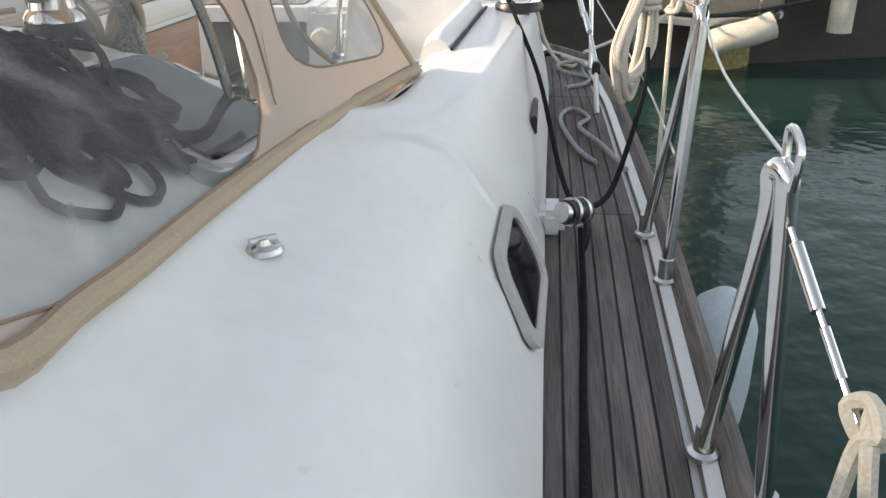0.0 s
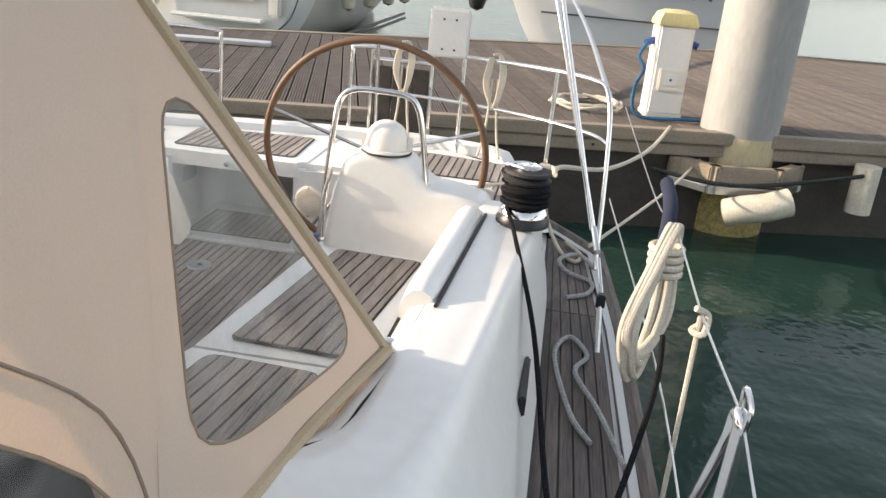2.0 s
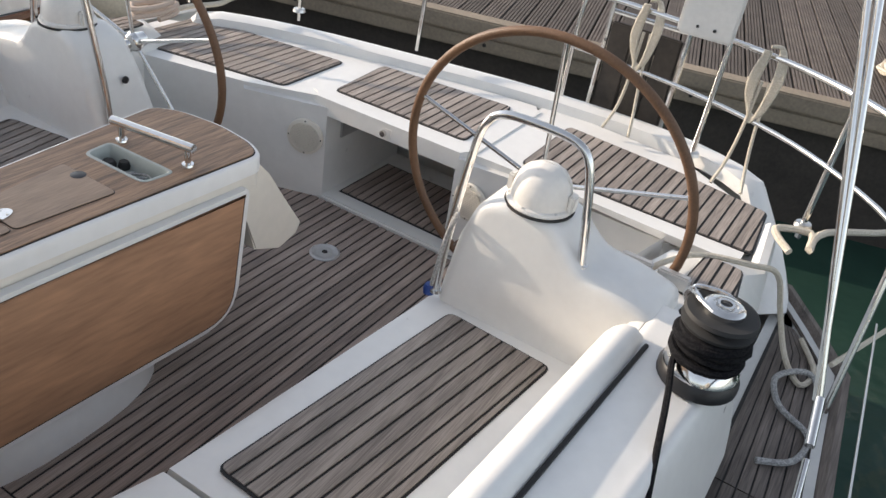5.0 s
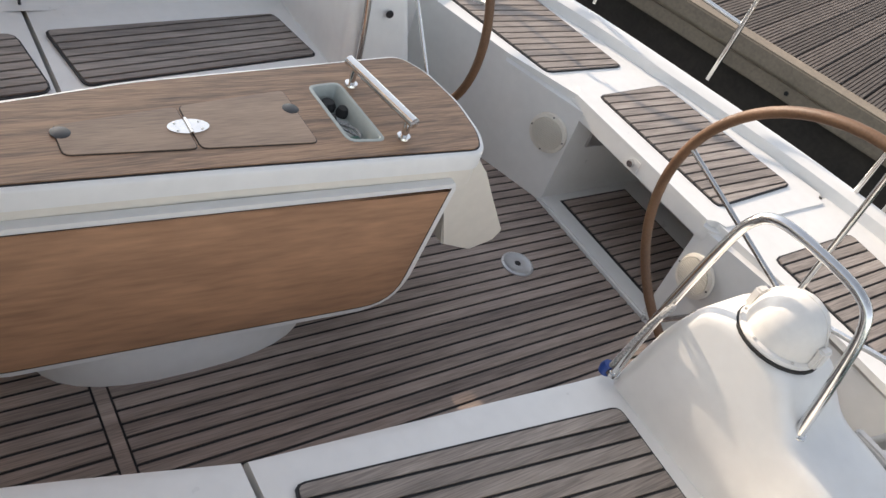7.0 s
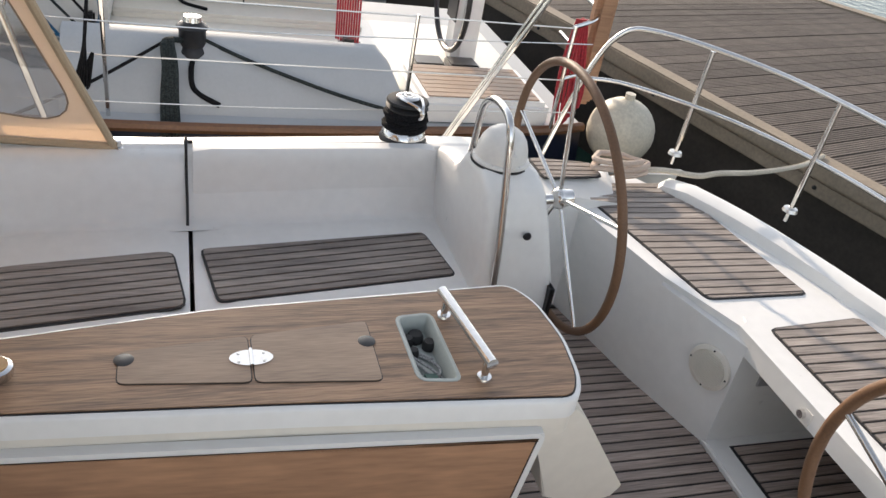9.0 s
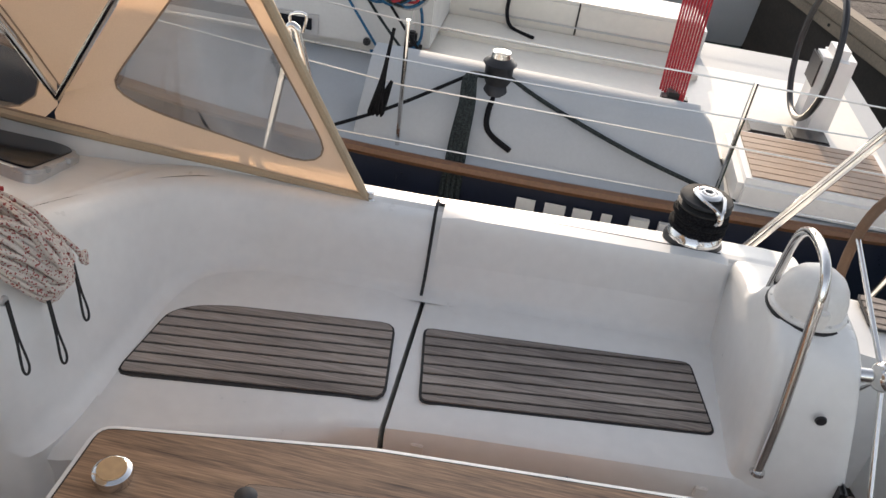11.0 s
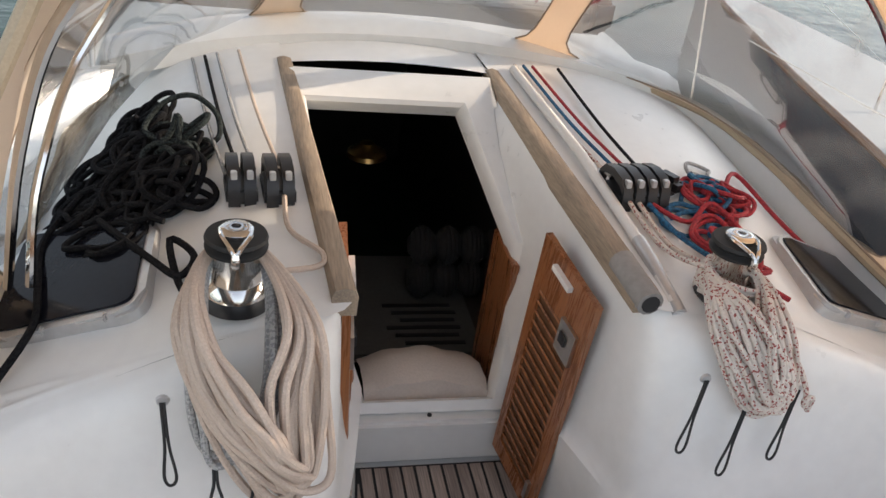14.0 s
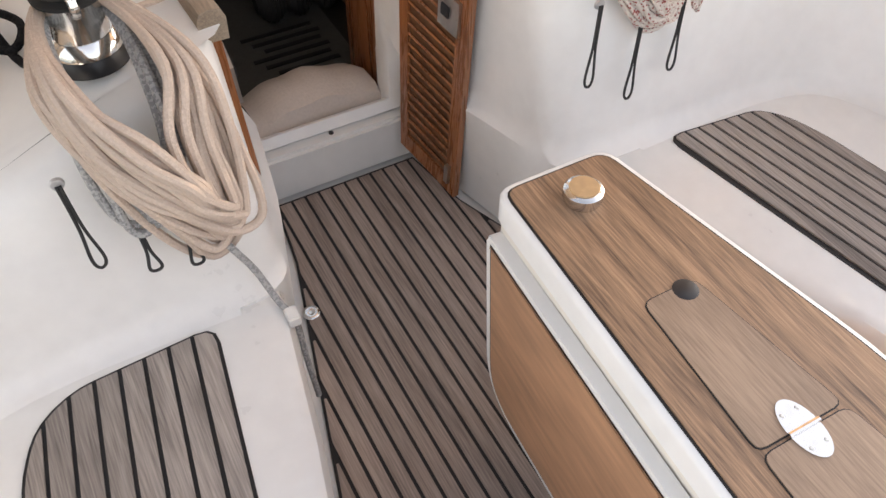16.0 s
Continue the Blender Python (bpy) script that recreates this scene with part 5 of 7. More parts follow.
bm = grid([rowat(0.19, 0.004), rowat(0.6, 0.004)], closed=True)
bm.faces.new([bm.verts.new(p) for p in rowat(0.6, 0.004)])
part("pane", bm, ACRYL, pl, "dark smoked pane")
tb = thing("turn_fastener", "small steel turn button on the cabin top", "deck fitting")
part("plate", lathe([(0, 0), (0.034, 0), (0.030, 0.008), (0.015, 0.012), (0.012, 0.022), (0, 0.024)], 18, pose(1.268, -0.66, 0.625)), STEEL_DULL, tb)
part("wing", tube([(1.250, -0.674, 0.644), (1.287, -0.646, 0.644)], 0.007, 8), STEEL_DULL, tb)
vs = thing("vent_slot", "narrow dark vent let into the coaming side", "vent")
part("slot", box((1.676, 0.99, 0.33), (1.70, 1.27, 0.40), 0.006, Matrix.Translation((0.004, 0, 0))), BLACK, vs)

# hatches beside the companionway
def hatch(corners, label):
    t = thing("deck_hatch", label, "hatch", "cabin top hatches")
    c = [Vector((x, y, roof_z(x, y))) for x, y in corners]
    o = sum(c, Vector()) / 4
    ex = ((c[1] - c[0]) + (c[2] - c[3])).normalized()
    ey = ((c[3] - c[0]) + (c[2] - c[1])).normalized()
    ez = ex.cross(ey).normalized()
    if ez.z < 0:
        ez = -ez
    ey = ez.cross(ex)
    m = Matrix.Translation(o + ez * 0.004) @ Matrix((ex, ey, ez)).transposed().to_4x4()
    loc = [(m.inverted() @ p).xy for p in c]
    ring = rounded([tuple(p) for p in loc], 0.07, 5)
    part("frame", prism(ring, -0.05, 0.03, 0.012, m=m), ALU, t, "grey aluminium frame")
    part("pane", prism(inset(ring, 0.024), 0.02, 0.036, 0.004, m=m), ACRYL, t, "smoked acrylic pane")
    a, b = Vector(loc[2]), Vector(loc[3])
    for f in (0.3, 0.68):
        p = a.lerp(b, f)
        part("hinge", box((-0.035, -0.012, 0.016), (0.035, 0.012, 0.036), 0.004, m @ Matrix.Translation((p.x, p.y, 0)) @ Matrix.Rotation(math.atan2((b - a).y, (b - a).x), 4, "Z")), ALU, t)
    return t


hatch([(1.15, -0.56), (0.79, -0.42), (0.785, -0.055), (1.16, -0.125)], "smoked acrylic hatch partly under a black rope heap")
hatch([(-1.34, -0.475), (-0.94, -0.40), (-0.88, -0.015), (-1.28, -0.105)], "smoked acrylic hatch with a grey frame")

# wooden slide rails beside the companionway
SLEEVE = material("grey_rubber_sleeve", (0.27, 0.255, 0.24), 0.7, var=0.2)
for s in (1, -1):
    a, b = Vector((s * 0.366, 0.0, 0.895)), Vector((s * 0.366 + 0.105, -1.24, 1.0))
    r = thing("slide_rail", "bare grey wooden rail beside the companionway", "rail", "slide rails")
    rows = [[p + Vector((dx, 0, dz)) for dx, dz in ((-0.028, -0.05), (-0.03, 0.0), (-0.022, 0.018), (0.0, 0.024), (0.022, 0.018), (0.03, 0.0), (0.028, -0.05))] for p in [a.lerp(b, i / 6) for i in range(7)]]
    bm = grid(rows)
    for q in (rows[0], rows[-1]):
        bm.faces.new([bm.verts.new(v) for v in q])
    part("wood", bm, RAIL_WOOD, r)
    if s < 0:
        part("sleeve", tube([a + Vector((0, 0.02, -0.01)), a.lerp(b, 0.12) + Vector((0, 0, -0.006))], 0.034, 12), SLEEVE, r, "grey rubber sleeve")
        part("end_hole", tube([a + Vector((0, 0.023, -0.01)), a + Vector((0, 0.01, -0.01))], 0.024, 12), BLACK, r)
tub = thing("grey_tube", "grey plastic covered tube beside the starboard slide rail", "tube")
part("sleeve", tube([(-0.435, 0.0, 0.87), (-0.43, -0.15, 0.91), (-0.40, -0.65, 0.975), (-0.34, -1.24, 1.025)], 0.016, 10), PLASTIC_W, tub)
part("wrap", tube([(-0.445, 0.03, 0.862), (-0.43, -0.15, 0.91), (-0.425, -0.22, 0.922)], 0.019, 10), ALU, tub, "grey tape wrap")


# rope clutches and the lines that run aft to them
def clutch(x, y, n, label):
    t = thing("rope_clutch", label, "rope clutch", "rope clutches")
    z = roof_z(x, y)
    tilt = pose(x, y, z, 6, 0, 5)
    part("base", box((-0.02 * n, -0.075, -0.01), (0.02 * n, 0.075, 0.03), 0.006, tilt), BLACK, t)
    for i in range(n):
        u = -0.02 * n + 0.02 + 0.04 * i
        bm = grid([[tilt @ Vector((u + dx, yy, zz)) for dx in (-0.015, -0.010, 0.010, 0.015)] for yy, zz in ((-0.085, 0.02), (-0.08, 0.06), (-0.05, 0.088), (0.0, 0.092), (0.05, 0.08), (0.075, 0.055), (0.08, 0.01))])
        r = bmesh.ops.extrude_face_region(bm, geom=bm.faces[:])
        bmesh.ops.translate(bm, verts=[v for v in r["geom"] if isinstance(v, bmesh.types.BMVert)], vec=(0, 0, -0.025))
        lv = part("lever", bm, BLACK, t)
        part("label_plate", box((u - 0.008, 0.055, 0.056), (u + 0.008, 0.075, 0.078), 0.002, tilt), ALU, lv)
    return t


clutch(0.60, -0.47, 2, "black rope clutches on the cabin top")
clutch(0.505, -0.45, 2, "black rope clutches on the cabin top")
clutch(-0.505, -0.46, 4, "bank of four black rope clutches")


def line(name, pts, r, mat, label, per=5, n=7, cat="rope", group=""):
    return tagged(finish(name, tube(spline(pts, per), r, n), mat), label, cat, group)


def on_roof(x, y, dz=0.012):
    return (x, y, roof_z(x, y) + dz)


for x0, x1, mat, lab in ((0.64, 0.77, ROPE_GREY, "grey halyard led aft"), (0.605, 0.73, ROPE_BLACK, "black halyard led aft"), (0.565, 0.69, ROPE_GREY, "grey halyard led aft"), (0.50, 0.62, ROPE_CREAM, "cream halyard led aft"),
                         (-0.44, -0.35, ROPE_FLECK, "flecked halyard led aft"), (-0.485, -0.385, ROPE_BLUE, "blue halyard led aft"), (-0.525, -0.42, ROPE_RED, "red halyard led aft"), (-0.565, -0.52, ROPE_BLACK, "black halyard led aft")):
    line("halyard", [on_roof(x0, -0.50, 0.04), on_roof(lerp(x0, x1, 0.5), -0.85, 0.02), on_roof(x1, -1.27, 0.03)], 0.0055, mat, lab, group="lines along the cabin top")
line("halyard_tail", [on_roof(0.49, -0.38, 0.03), on_roof(0.48, -0.25, 0.02), on_roof(0.41, -0.15, 0.02), on_roof(0.42, -0.10, 0.02), on_roof(0.52, -0.06, 0.05)], 0.007, ROPE_CREAM, "cream line bent back to the winch")
for k, x in enumerate((-0.46, -0.49)):
    line("halyard_tail", [on_roof(x, -0.38, 0.03), on_roof(x - 0.02, -0.2, 0.02), (x - 0.06, -0.05, 0.95), (-0.60, -0.0, 0.97)], 0.007, ROPE_FLECK, "flecked white line led to the winch")


# heaps and coils of line
def heap(name, centre, rx, ry, n, r, mat, label, high, seed, per=3):
    """One long line thrown down in loose loops."""
    rnd = random.Random(seed)
    pts = []
    a, rl, spin = rnd.uniform(0, 6), 0.05, 1
    cx, cy, tx, ty, lift, tl = 0.0, 0.0, 0.0, 0.0, 0.4, 0.4
    for i in range(n):
        if i % 8 == 0:
            b, q = rnd.uniform(0, 2 * math.pi), math.sqrt(rnd.random())
            tx, ty, tl = q * math.cos(b), q * math.sin(b), rnd.random()
            rl = rnd.uniform(0.028, 0.085)
            spin = -spin if rnd.random() < 0.4 else spin
        cx, cy, lift = lerp(cx, tx, 0.22), lerp(cy, ty, 0.22), lerp(lift, tl, 0.3)
        a += spin * rnd.uniform(0.45, 0.95)
        x, y = centre[0] + rx * 0.8 * cx + rl * math.cos(a), centre[1] + ry * 0.8 * cy + rl * 0.9 * math.sin(a)
        q = min(1.0, math.hypot(cx, cy))
        pts.append((x, y, roof_z(x, y) + r + high * max(0.0, lift + 0.3 * math.sin(a * 1.3)) * (1 - 0.7 * q)))
    return line(name, pts, r, mat, label, per, 7)


heap("tangled_line", (0.90, -0.66), 0.24, 0.26, 330, 0.0085, ROPE_BLACK, "tangled heap of black line on the cabin top", 0.08, 3)
heap("tangled_line", (0.97, -0.55), 0.16, 0.12, 80, 0.0085, ROPE_BLACK, "black line spilling over the cabin-top hatch", 0.06, 31)
heap("tangled_line", (0.88, -0.62), 0.23, 0.20, 150, 0.0085, ROPE_BLACK, "tangled heap of black line on the cabin top", 0.12, 8)
heap("tangled_line", (0.80, -0.70), 0.14, 0.20, 90, 0.008, ROPE_DARK, "dark olive line lying over the black heap", 0.13, 11)
heap("tangled_line", (0.78, -0.52), 0.17, 0.20, 150, 0.0085, ROPE_BLACK, "black line heaped beside the clutches", 0.10, 41)
heap("tangled_line", (0.88, -0.86), 0.13, 0.15, 110, 0.0085, ROPE_BLACK, "black line heaped under the hood window", 0.10, 42)
heap("tangled_line", (0.93, -0.37), 0.14, 0.06, 50, 0.0085, ROPE_BLACK, "black line lying across the hatch", 0.04, 43)
line("black_tail", [on_roof(0.95, -0.45, 0.05), on_roof(0.80, -0.22, 0.04), on_roof(0.73, -0.14, 0.03), on_roof(0.70, -0.2, 0.03), on_roof(0.76, -0.26, 0.05), on_roof(0.72, -0.10, 0.02), on_roof(0.66, -0.06, 0.04)], 0.009, ROPE_BLACK, "black line looped beside the winch")
line("black_tail", [on_roof(1.02, -0.6, 0.06), on_roof(1.09, -0.45, 0.05), on_roof(1.06, -0.25, 0.055), on_roof(1.04, -0.10, 0.05), on_roof(1.10, 0.02, 0.015)], 0.009, ROPE_BLACK, "black line trailing over the hatch")
heap("tangled_line", (-0.82, -0.47), 0.21, 0.19, 100, 0.0072, ROPE_RED, "heap of red line on the cabin top", 0.06, 21)
heap("tangled_line", (-0.76, -0.49), 0.15, 0.15, 70, 0.0072, ROPE_BLUE, "heap of blue line on the cabin top", 0.05, 22)
heap("tangled_line", (-0.71, -0.24), 0.10, 0.14, 40, 0.0072, ROPE_RED, "red line lying beside the winch", 0.03, 24)
heap("tangled_line", (-0.68, -0.30), 0.12, 0.12, 40, 0.0072, ROPE_BLUE, "blue line lying beside the winch", 0.03, 25)
heap("tangled_line", (-0.84, -0.57), 0.16, 0.15, 40, 0.006, ROPE_GREY, "grey line under the coloured heap", 0.03, 23)
line("red_tail", [on_roof(-0.86, -0.55, 0.03), on_roof(-1.0, -0.72, 0.02), on_roof(-1.07, -0.55, 0.02), on_roof(-1.13, -0.42, 0.02), on_roof(-1.25, -0.20, 0.02)], 0.0075, ROPE_RED, "red line along the hood hem")
line("red_tail", [on_roof(-0.53, -0.38, 0.03), on_roof(-0.62, -0.32, 0.02), on_roof(-0.72, -0.38, 0.05), on_roof(-0.78, -0.2, 0.03), on_roof(-0.72, -0.08, 0.02), on_roof(-0.78, -0.02, 0.02)], 0.0075, ROPE_RED, "red line from the clutch")
line("blue_tail", [on_roof(-0.52, -0.38, 0.03), on_roof(-0.56, -0.25, 0.02), on_roof(-0.64, -0.12, 0.02)], 0.0075, ROPE_BLUE, "blue line from the clutch")
bb = thing("turning_block", "black turning block on the cabin top", "block")
part("cheek", box((-0.03, -0.045, 0), (0.03, 0.045, 0.06), 0.018, pose(-0.63, -0.50, roof_z(-0.63, -0.5) + 0.005, 0, 0, 25)), BLACK, bb)


def hank(name, turns, r, loops, mat, label, jitter, out, seed, middle=((0.60, 0.98), (0.49, 0.55)), narrow=0.25, late=0.85):
    """A coil of line hung on a winch: loops round the drum that fall along the given turn, each a little off its neighbours."""
    rnd = random.Random(seed)
    t = tagged(new(name), label, "rope coil", "hung rope coils")
    for i in range(loops):
        f = i / max(1, loops - 1)
        drift = Vector((rnd.uniform(-1, 1), 0, rnd.uniform(-1, 1)))
        wide = lerp(1.0, narrow, ((i * 0.618) % 1.0) ** 0.9)
        pts = []
        for k, p in enumerate(turns):
            near = 0.25 if k in (0, 1, len(turns) - 1) else 1.0
            (xa, za), (xb, zb) = middle
            xm = lerp(xa, xb, (p[2] - za) / (zb - za))
            fall = max(0.0, min(1.0, (za - p[2]) / (za - zb)))
            slim = lerp(1.0, wide, fall ** late)
            p = (lerp(p[0], xm + (p[0] - xm) * slim, near), p[1] + 0.02 * (1 - wide) * near, p[2] + 0.08 * (1 - wide) * (near > 0.5) * fall)
            own = Vector((rnd.uniform(-1, 1), 0, rnd.uniform(-1, 1)))
            pts.append(Vector(p) + (drift * 0.65 + own * 0.45) * jitter * near + Vector(out) * (r * 3.2 * f + r * 0.8 * rnd.random()) * near)
        part("loop", tube(spline(pts, 6, closed=True), r, 8, closed=True), mat, t)
    return t


hank("line_coil", [(0.60, -0.11, 0.955), (0.665, -0.02, 0.96), (0.675, 0.13, 0.90), (0.67, 0.185, 0.78), (0.66, 0.20, 0.66), (0.62, 0.205, 0.62), (0.56, 0.20, 0.70), (0.515, 0.17, 0.84), (0.535, -0.02, 0.95)], 0.0088, 8, ROPE_GREY, "grey line coiled under the cream one", 0.028, (0, 0.5, 0.1), 6)
hank("line_coil", [(0.60, -0.115, 0.965), (0.67, -0.02, 0.97), (0.69, 0.13, 0.93), (0.68, 0.205, 0.80), (0.60, 0.225, 0.60), (0.53, 0.225, 0.51), (0.455, 0.225, 0.56), (0.43, 0.21, 0.72), (0.44, 0.13, 0.90), (0.53, -0.02, 0.97)], 0.0095, 5, ROPE_CREAM, "thick cream line coiled over the winch", 0.02, (0, 0.9, 0.2), 5)
hank("line_coil", [(0.60, -0.115, 0.975), (0.67, -0.02, 0.975), (0.685, 0.13, 0.92), (0.64, 0.235, 0.80), (0.545, 0.27, 0.68), (0.46, 0.25, 0.585), (0.415, 0.235, 0.62), (0.42, 0.205, 0.77), (0.445, 0.13, 0.91), (0.53, -0.02, 0.975)], 0.0092, 18, ROPE_CREAM, "thick cream line coiled over the winch", 0.032, (0, 0.9, 0.2), 15, ((0.615, 0.98), (0.47, 0.56)), -0.45)
hank("line_coil", [(-0.585, -0.11, 0.94), (-0.515, -0.02, 0.955), (-0.475, 0.10, 0.90), (-0.53, 0.155, 0.77), (-0.60, 0.18, 0.685), (-0.69, 0.18, 0.69), (-0.705, 0.16, 0.77), (-0.66, 0.11, 0.88), (-0.645, 0.0, 0.955)], 0.0066, 26, ROPE_FLECK, "white line with red flecks coiled over the winch", 0.024, (0, 0.9, 0.3), 7, ((-0.565, 0.97), (-0.645, 0.67)), -0.4, 0.3)
for k in range(5):
    z = 0.90 + 0.012 * k
    line("winch_turn", [(-0.585 + 0.075 * math.cos(a), -0.02 + 0.075 * math.sin(a), z + 0.01 * math.sin(2 * a)) for a in [0.45 * i + k for i in range(14)]], 0.0068, ROPE_FLECK, "flecked line turned round the winch")
line("knot_tail", [(-0.66, 0.10, 0.88), (-0.72, 0.16, 0.80), (-0.745, 0.19, 0.74), (-0.755, 0.195, 0.70), (-0.74, 0.20, 0.72), (-0.76, 0.20, 0.73), (-0.765, 0.195, 0.685)], 0.0072, ROPE_FLECK, "knotted end of the flecked line")

# shock-cord loops on grey buttons
for x, y, z in ((0.74, 0.175, 0.77), (0.64, 0.205, 0.62), (0.56, 0.21, 0.60), (-0.478, 0.16, 0.77), (-0.60, 0.175, 0.70), (-0.735, 0.165, 0.735)):
    t = thing("shock_cord_loop", "black shock-cord loop hung from a grey button", "cord loop", "cord loops")
    L = 0.19 if abs(x) > 0.45 and z > 0.65 else 0.07
    part("button", lathe([(0, 0), (0.014, 0), (0.012, 0.007), (0, 0.009)], 14, Matrix.Translation((x, y, z)) @ pose(0, 0, 0, -90, 0, 0)), ALU, t, "grey plastic button")
    w = 0.012
    dx = (0.036 if x < 0 else -0.012) * L / 0.19
    pts = [(x - 0.003, y + 0.01, z), (x + dx * 0.5 - 0.004, y + 0.03, z - L * 0.5), (x + dx - w, y + 0.05, z - L * 0.88), (x + dx, y + 0.052, z - L), (x + dx + w, y + 0.05, z - L * 0.88), (x + dx * 0.5 + 0.004, y + 0.03, z - L * 0.5), (x + 0.003, y + 0.01, z)]
    part("cord", tube(spline(pts, 5), 0.0035, 6), RUBBER, t)


# louvred doors folded back against the recess walls
def louvre_door(c):
    """c: hinge top, outer top, outer foot, hinge foot."""
    t = thing("louvred_door", "open varnished louvred companionway door", "door", "companionway doors")
    ht, ot, of, hf = [Vector(p) for p in c]
    nrm = (ot - ht).cross(hf - ht).normalized() * 0.011

    def P(u, v, d=0.0):
        return ht.lerp(ot, u).lerp(hf.lerp(of, u), v) + nrm * d

    def bar(u0, v0, u1, v1, d0=-1.0, d1=1.0, name="stile", mat=DOOR_WOOD):
        bm = bmesh.new()
        vs = [bm.verts.new(P(u, v, d)) for d in (d0, d1) for u, v in ((u0, v0), (u1, v0), (u1, v1), (u0, v1))]
        for q in ((0, 1, 2, 3), (7, 6, 5, 4), (0, 4, 5, 1), (1, 5, 6, 2), (2, 6, 7, 3), (3, 7, 4, 0)):
            bm.faces.new([vs[i] for i in q])
        return part(name, bm, mat, t)

    bar(0, 0, 0.13, 1)
    bar(0.84, 0, 1, 1)
    bar(0.12, 0.15, 0.85, 0.95, -0.2, 0.2, "backing", BROWN_RAIL)
    bar(0.13, 0.0, 0.84, 0.20, -0.9, 0.9, "top_rail")
    bar(0.13, 0.93, 0.84, 1.0, -0.9, 0.9, "bottom_rail")
    for i in range(17):
        v = 0.205 + i * 0.0425
        bm = bmesh.new()
        vs = [bm.verts.new(P(u, vv, d)) for u in (0.125, 0.845) for vv, d in ((v, -0.75), (v + 0.010, -0.9), (v + 0.036, 0.75), (v + 0.026, 0.9))]
        for q in ((0, 1, 2, 3), (7, 6, 5, 4), (0, 4, 5, 1), (1, 5, 6, 2), (2, 6, 7, 3), (3, 7, 4, 0)):
            bm.faces.new([vs[j] for j in q])
        part("slat", bm, DOOR_WOOD, t)
    for sgn in (-1, 1):
        lk = bar(0.62, 0.16, 0.90, 0.29, 1.0 * sgn, 2.0 * sgn, "lock", STEEL_DULL)
        bar(0.68, 0.20, 0.78, 0.24, 2.0 * sgn, 2.6 * sgn, "key_hole", BLACK)
        bar(0.86, 0.86, 0.92, 0.94, 1.0 * sgn, 2.2 * sgn, "bolt", STEEL_DULL)
        bar(0.30, 0.04, 0.62, 0.06, 1.0 * sgn, 2.5 * sgn, "hook", PLASTIC_W)


louvre_door([(-0.245, -0.385, 0.845), (-0.305, -0.10, 0.785), (-0.25, -0.085, 0.035), (-0.192, -0.32, 0.10)])
louvre_door([(0.335, -0.40, 0.86), (0.348, -0.10, 0.80), (0.315, -0.08, 0.03), (0.262, -0.335, 0.115)])
cush = thing("cabin_cushion", "crumpled cream cushion behind the companionway sill", "cushion")
rows = []
for i in range(15):
    x = lerp(-0.19, 0.22, i / 14)
    h = 0.20 + 0.05 * math.sin(math.pi * i / 14) + 0.005 * math.sin(i * 1.3)
    rows.append([(x, -0.455 - 0.006 * math.sin(i * 2.1), 0.17), (x, -0.47, h - 0.01), (x, -0.51, h + 0.008), (x, -0.60, h), (x, -0.70, h - 0.05), (x, -0.74, 0.1)])
part("cover", grid(rows), CUSHION, cush)
trim_p = thing("bulkhead_board", "varnished mahogany panel just inside the companionway", "panel")
part("board", box((-0.25, -0.80, -0.05), (-0.225, -0.56, 0.62), 0.005), DOOR_WOOD, trim_p)
# the lamp's golden glint is painted with its metal colour
lamp = thing("cabin_dome_lamp", "round lamp on the cabin ceiling, gold colour in place of a glint", "lamp")
part("shade", lathe([(0.0, 0.0), (0.09, 0.0), (0.085, 0.02), (0.05, 0.035), (0.03, 0.06), (0, 0.062)], 24, pose(0.088, -1.75, 0.43)), GLINT_GOLD, lamp)
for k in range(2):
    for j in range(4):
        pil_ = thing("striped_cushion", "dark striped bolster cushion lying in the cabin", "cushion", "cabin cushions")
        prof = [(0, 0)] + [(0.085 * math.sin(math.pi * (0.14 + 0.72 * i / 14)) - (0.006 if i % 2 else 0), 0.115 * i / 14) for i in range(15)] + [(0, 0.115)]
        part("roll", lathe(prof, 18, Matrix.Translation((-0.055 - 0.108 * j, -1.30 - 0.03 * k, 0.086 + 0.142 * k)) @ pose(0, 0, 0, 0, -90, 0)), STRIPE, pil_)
# bunk darkened by colour, like the treads, to sit in the cabin shade
part("shelf", box((-0.56, -1.55, -0.12), (-0.30, -0.95, 0.0), 0.01), SHADE_STEP, thing("cabin_bunk", "bunk inside the cabin, coloured dark for shade", "bunk"))

line("loose_cord", [(-0.10 + 0.05 * math.cos(a), 1.625 + 0.03 * math.sin(a * 1.3), 0.684 + 0.004 * math.sin(a * 1.7)) for a in [0.8 * i for i in range(14)]], 0.004, ROPE_GREY, "grey cord lying in the table tray")
odd = thing("green_shackle_key", "small green plastic piece in the table tray", "oddment")
part("piece", box((-0.06, 1.60, 0.6765), (-0.01, 1.64, 0.70), 0.006), material("bottle_green", (0.01, 0.07, 0.05), 0.4), odd)
for x, y, w in ((-0.215, 1.62, 0.022), (-0.18, 1.65, 0.018), (-0.20, 1.595, 0.016), (-0.15, 1.60, 0.014)):
    t = thing("plastic_oddment", "dark plastic oddment lying in the table tray", "oddment", "tray oddments")
    part("piece", lathe([(0, 0), (w, 0.0), (w * 1.1, 0.012), (w * 0.8, 0.026), (0, 0.028)], 12, pose(x, y, 0.6765)), RUBBER, t)

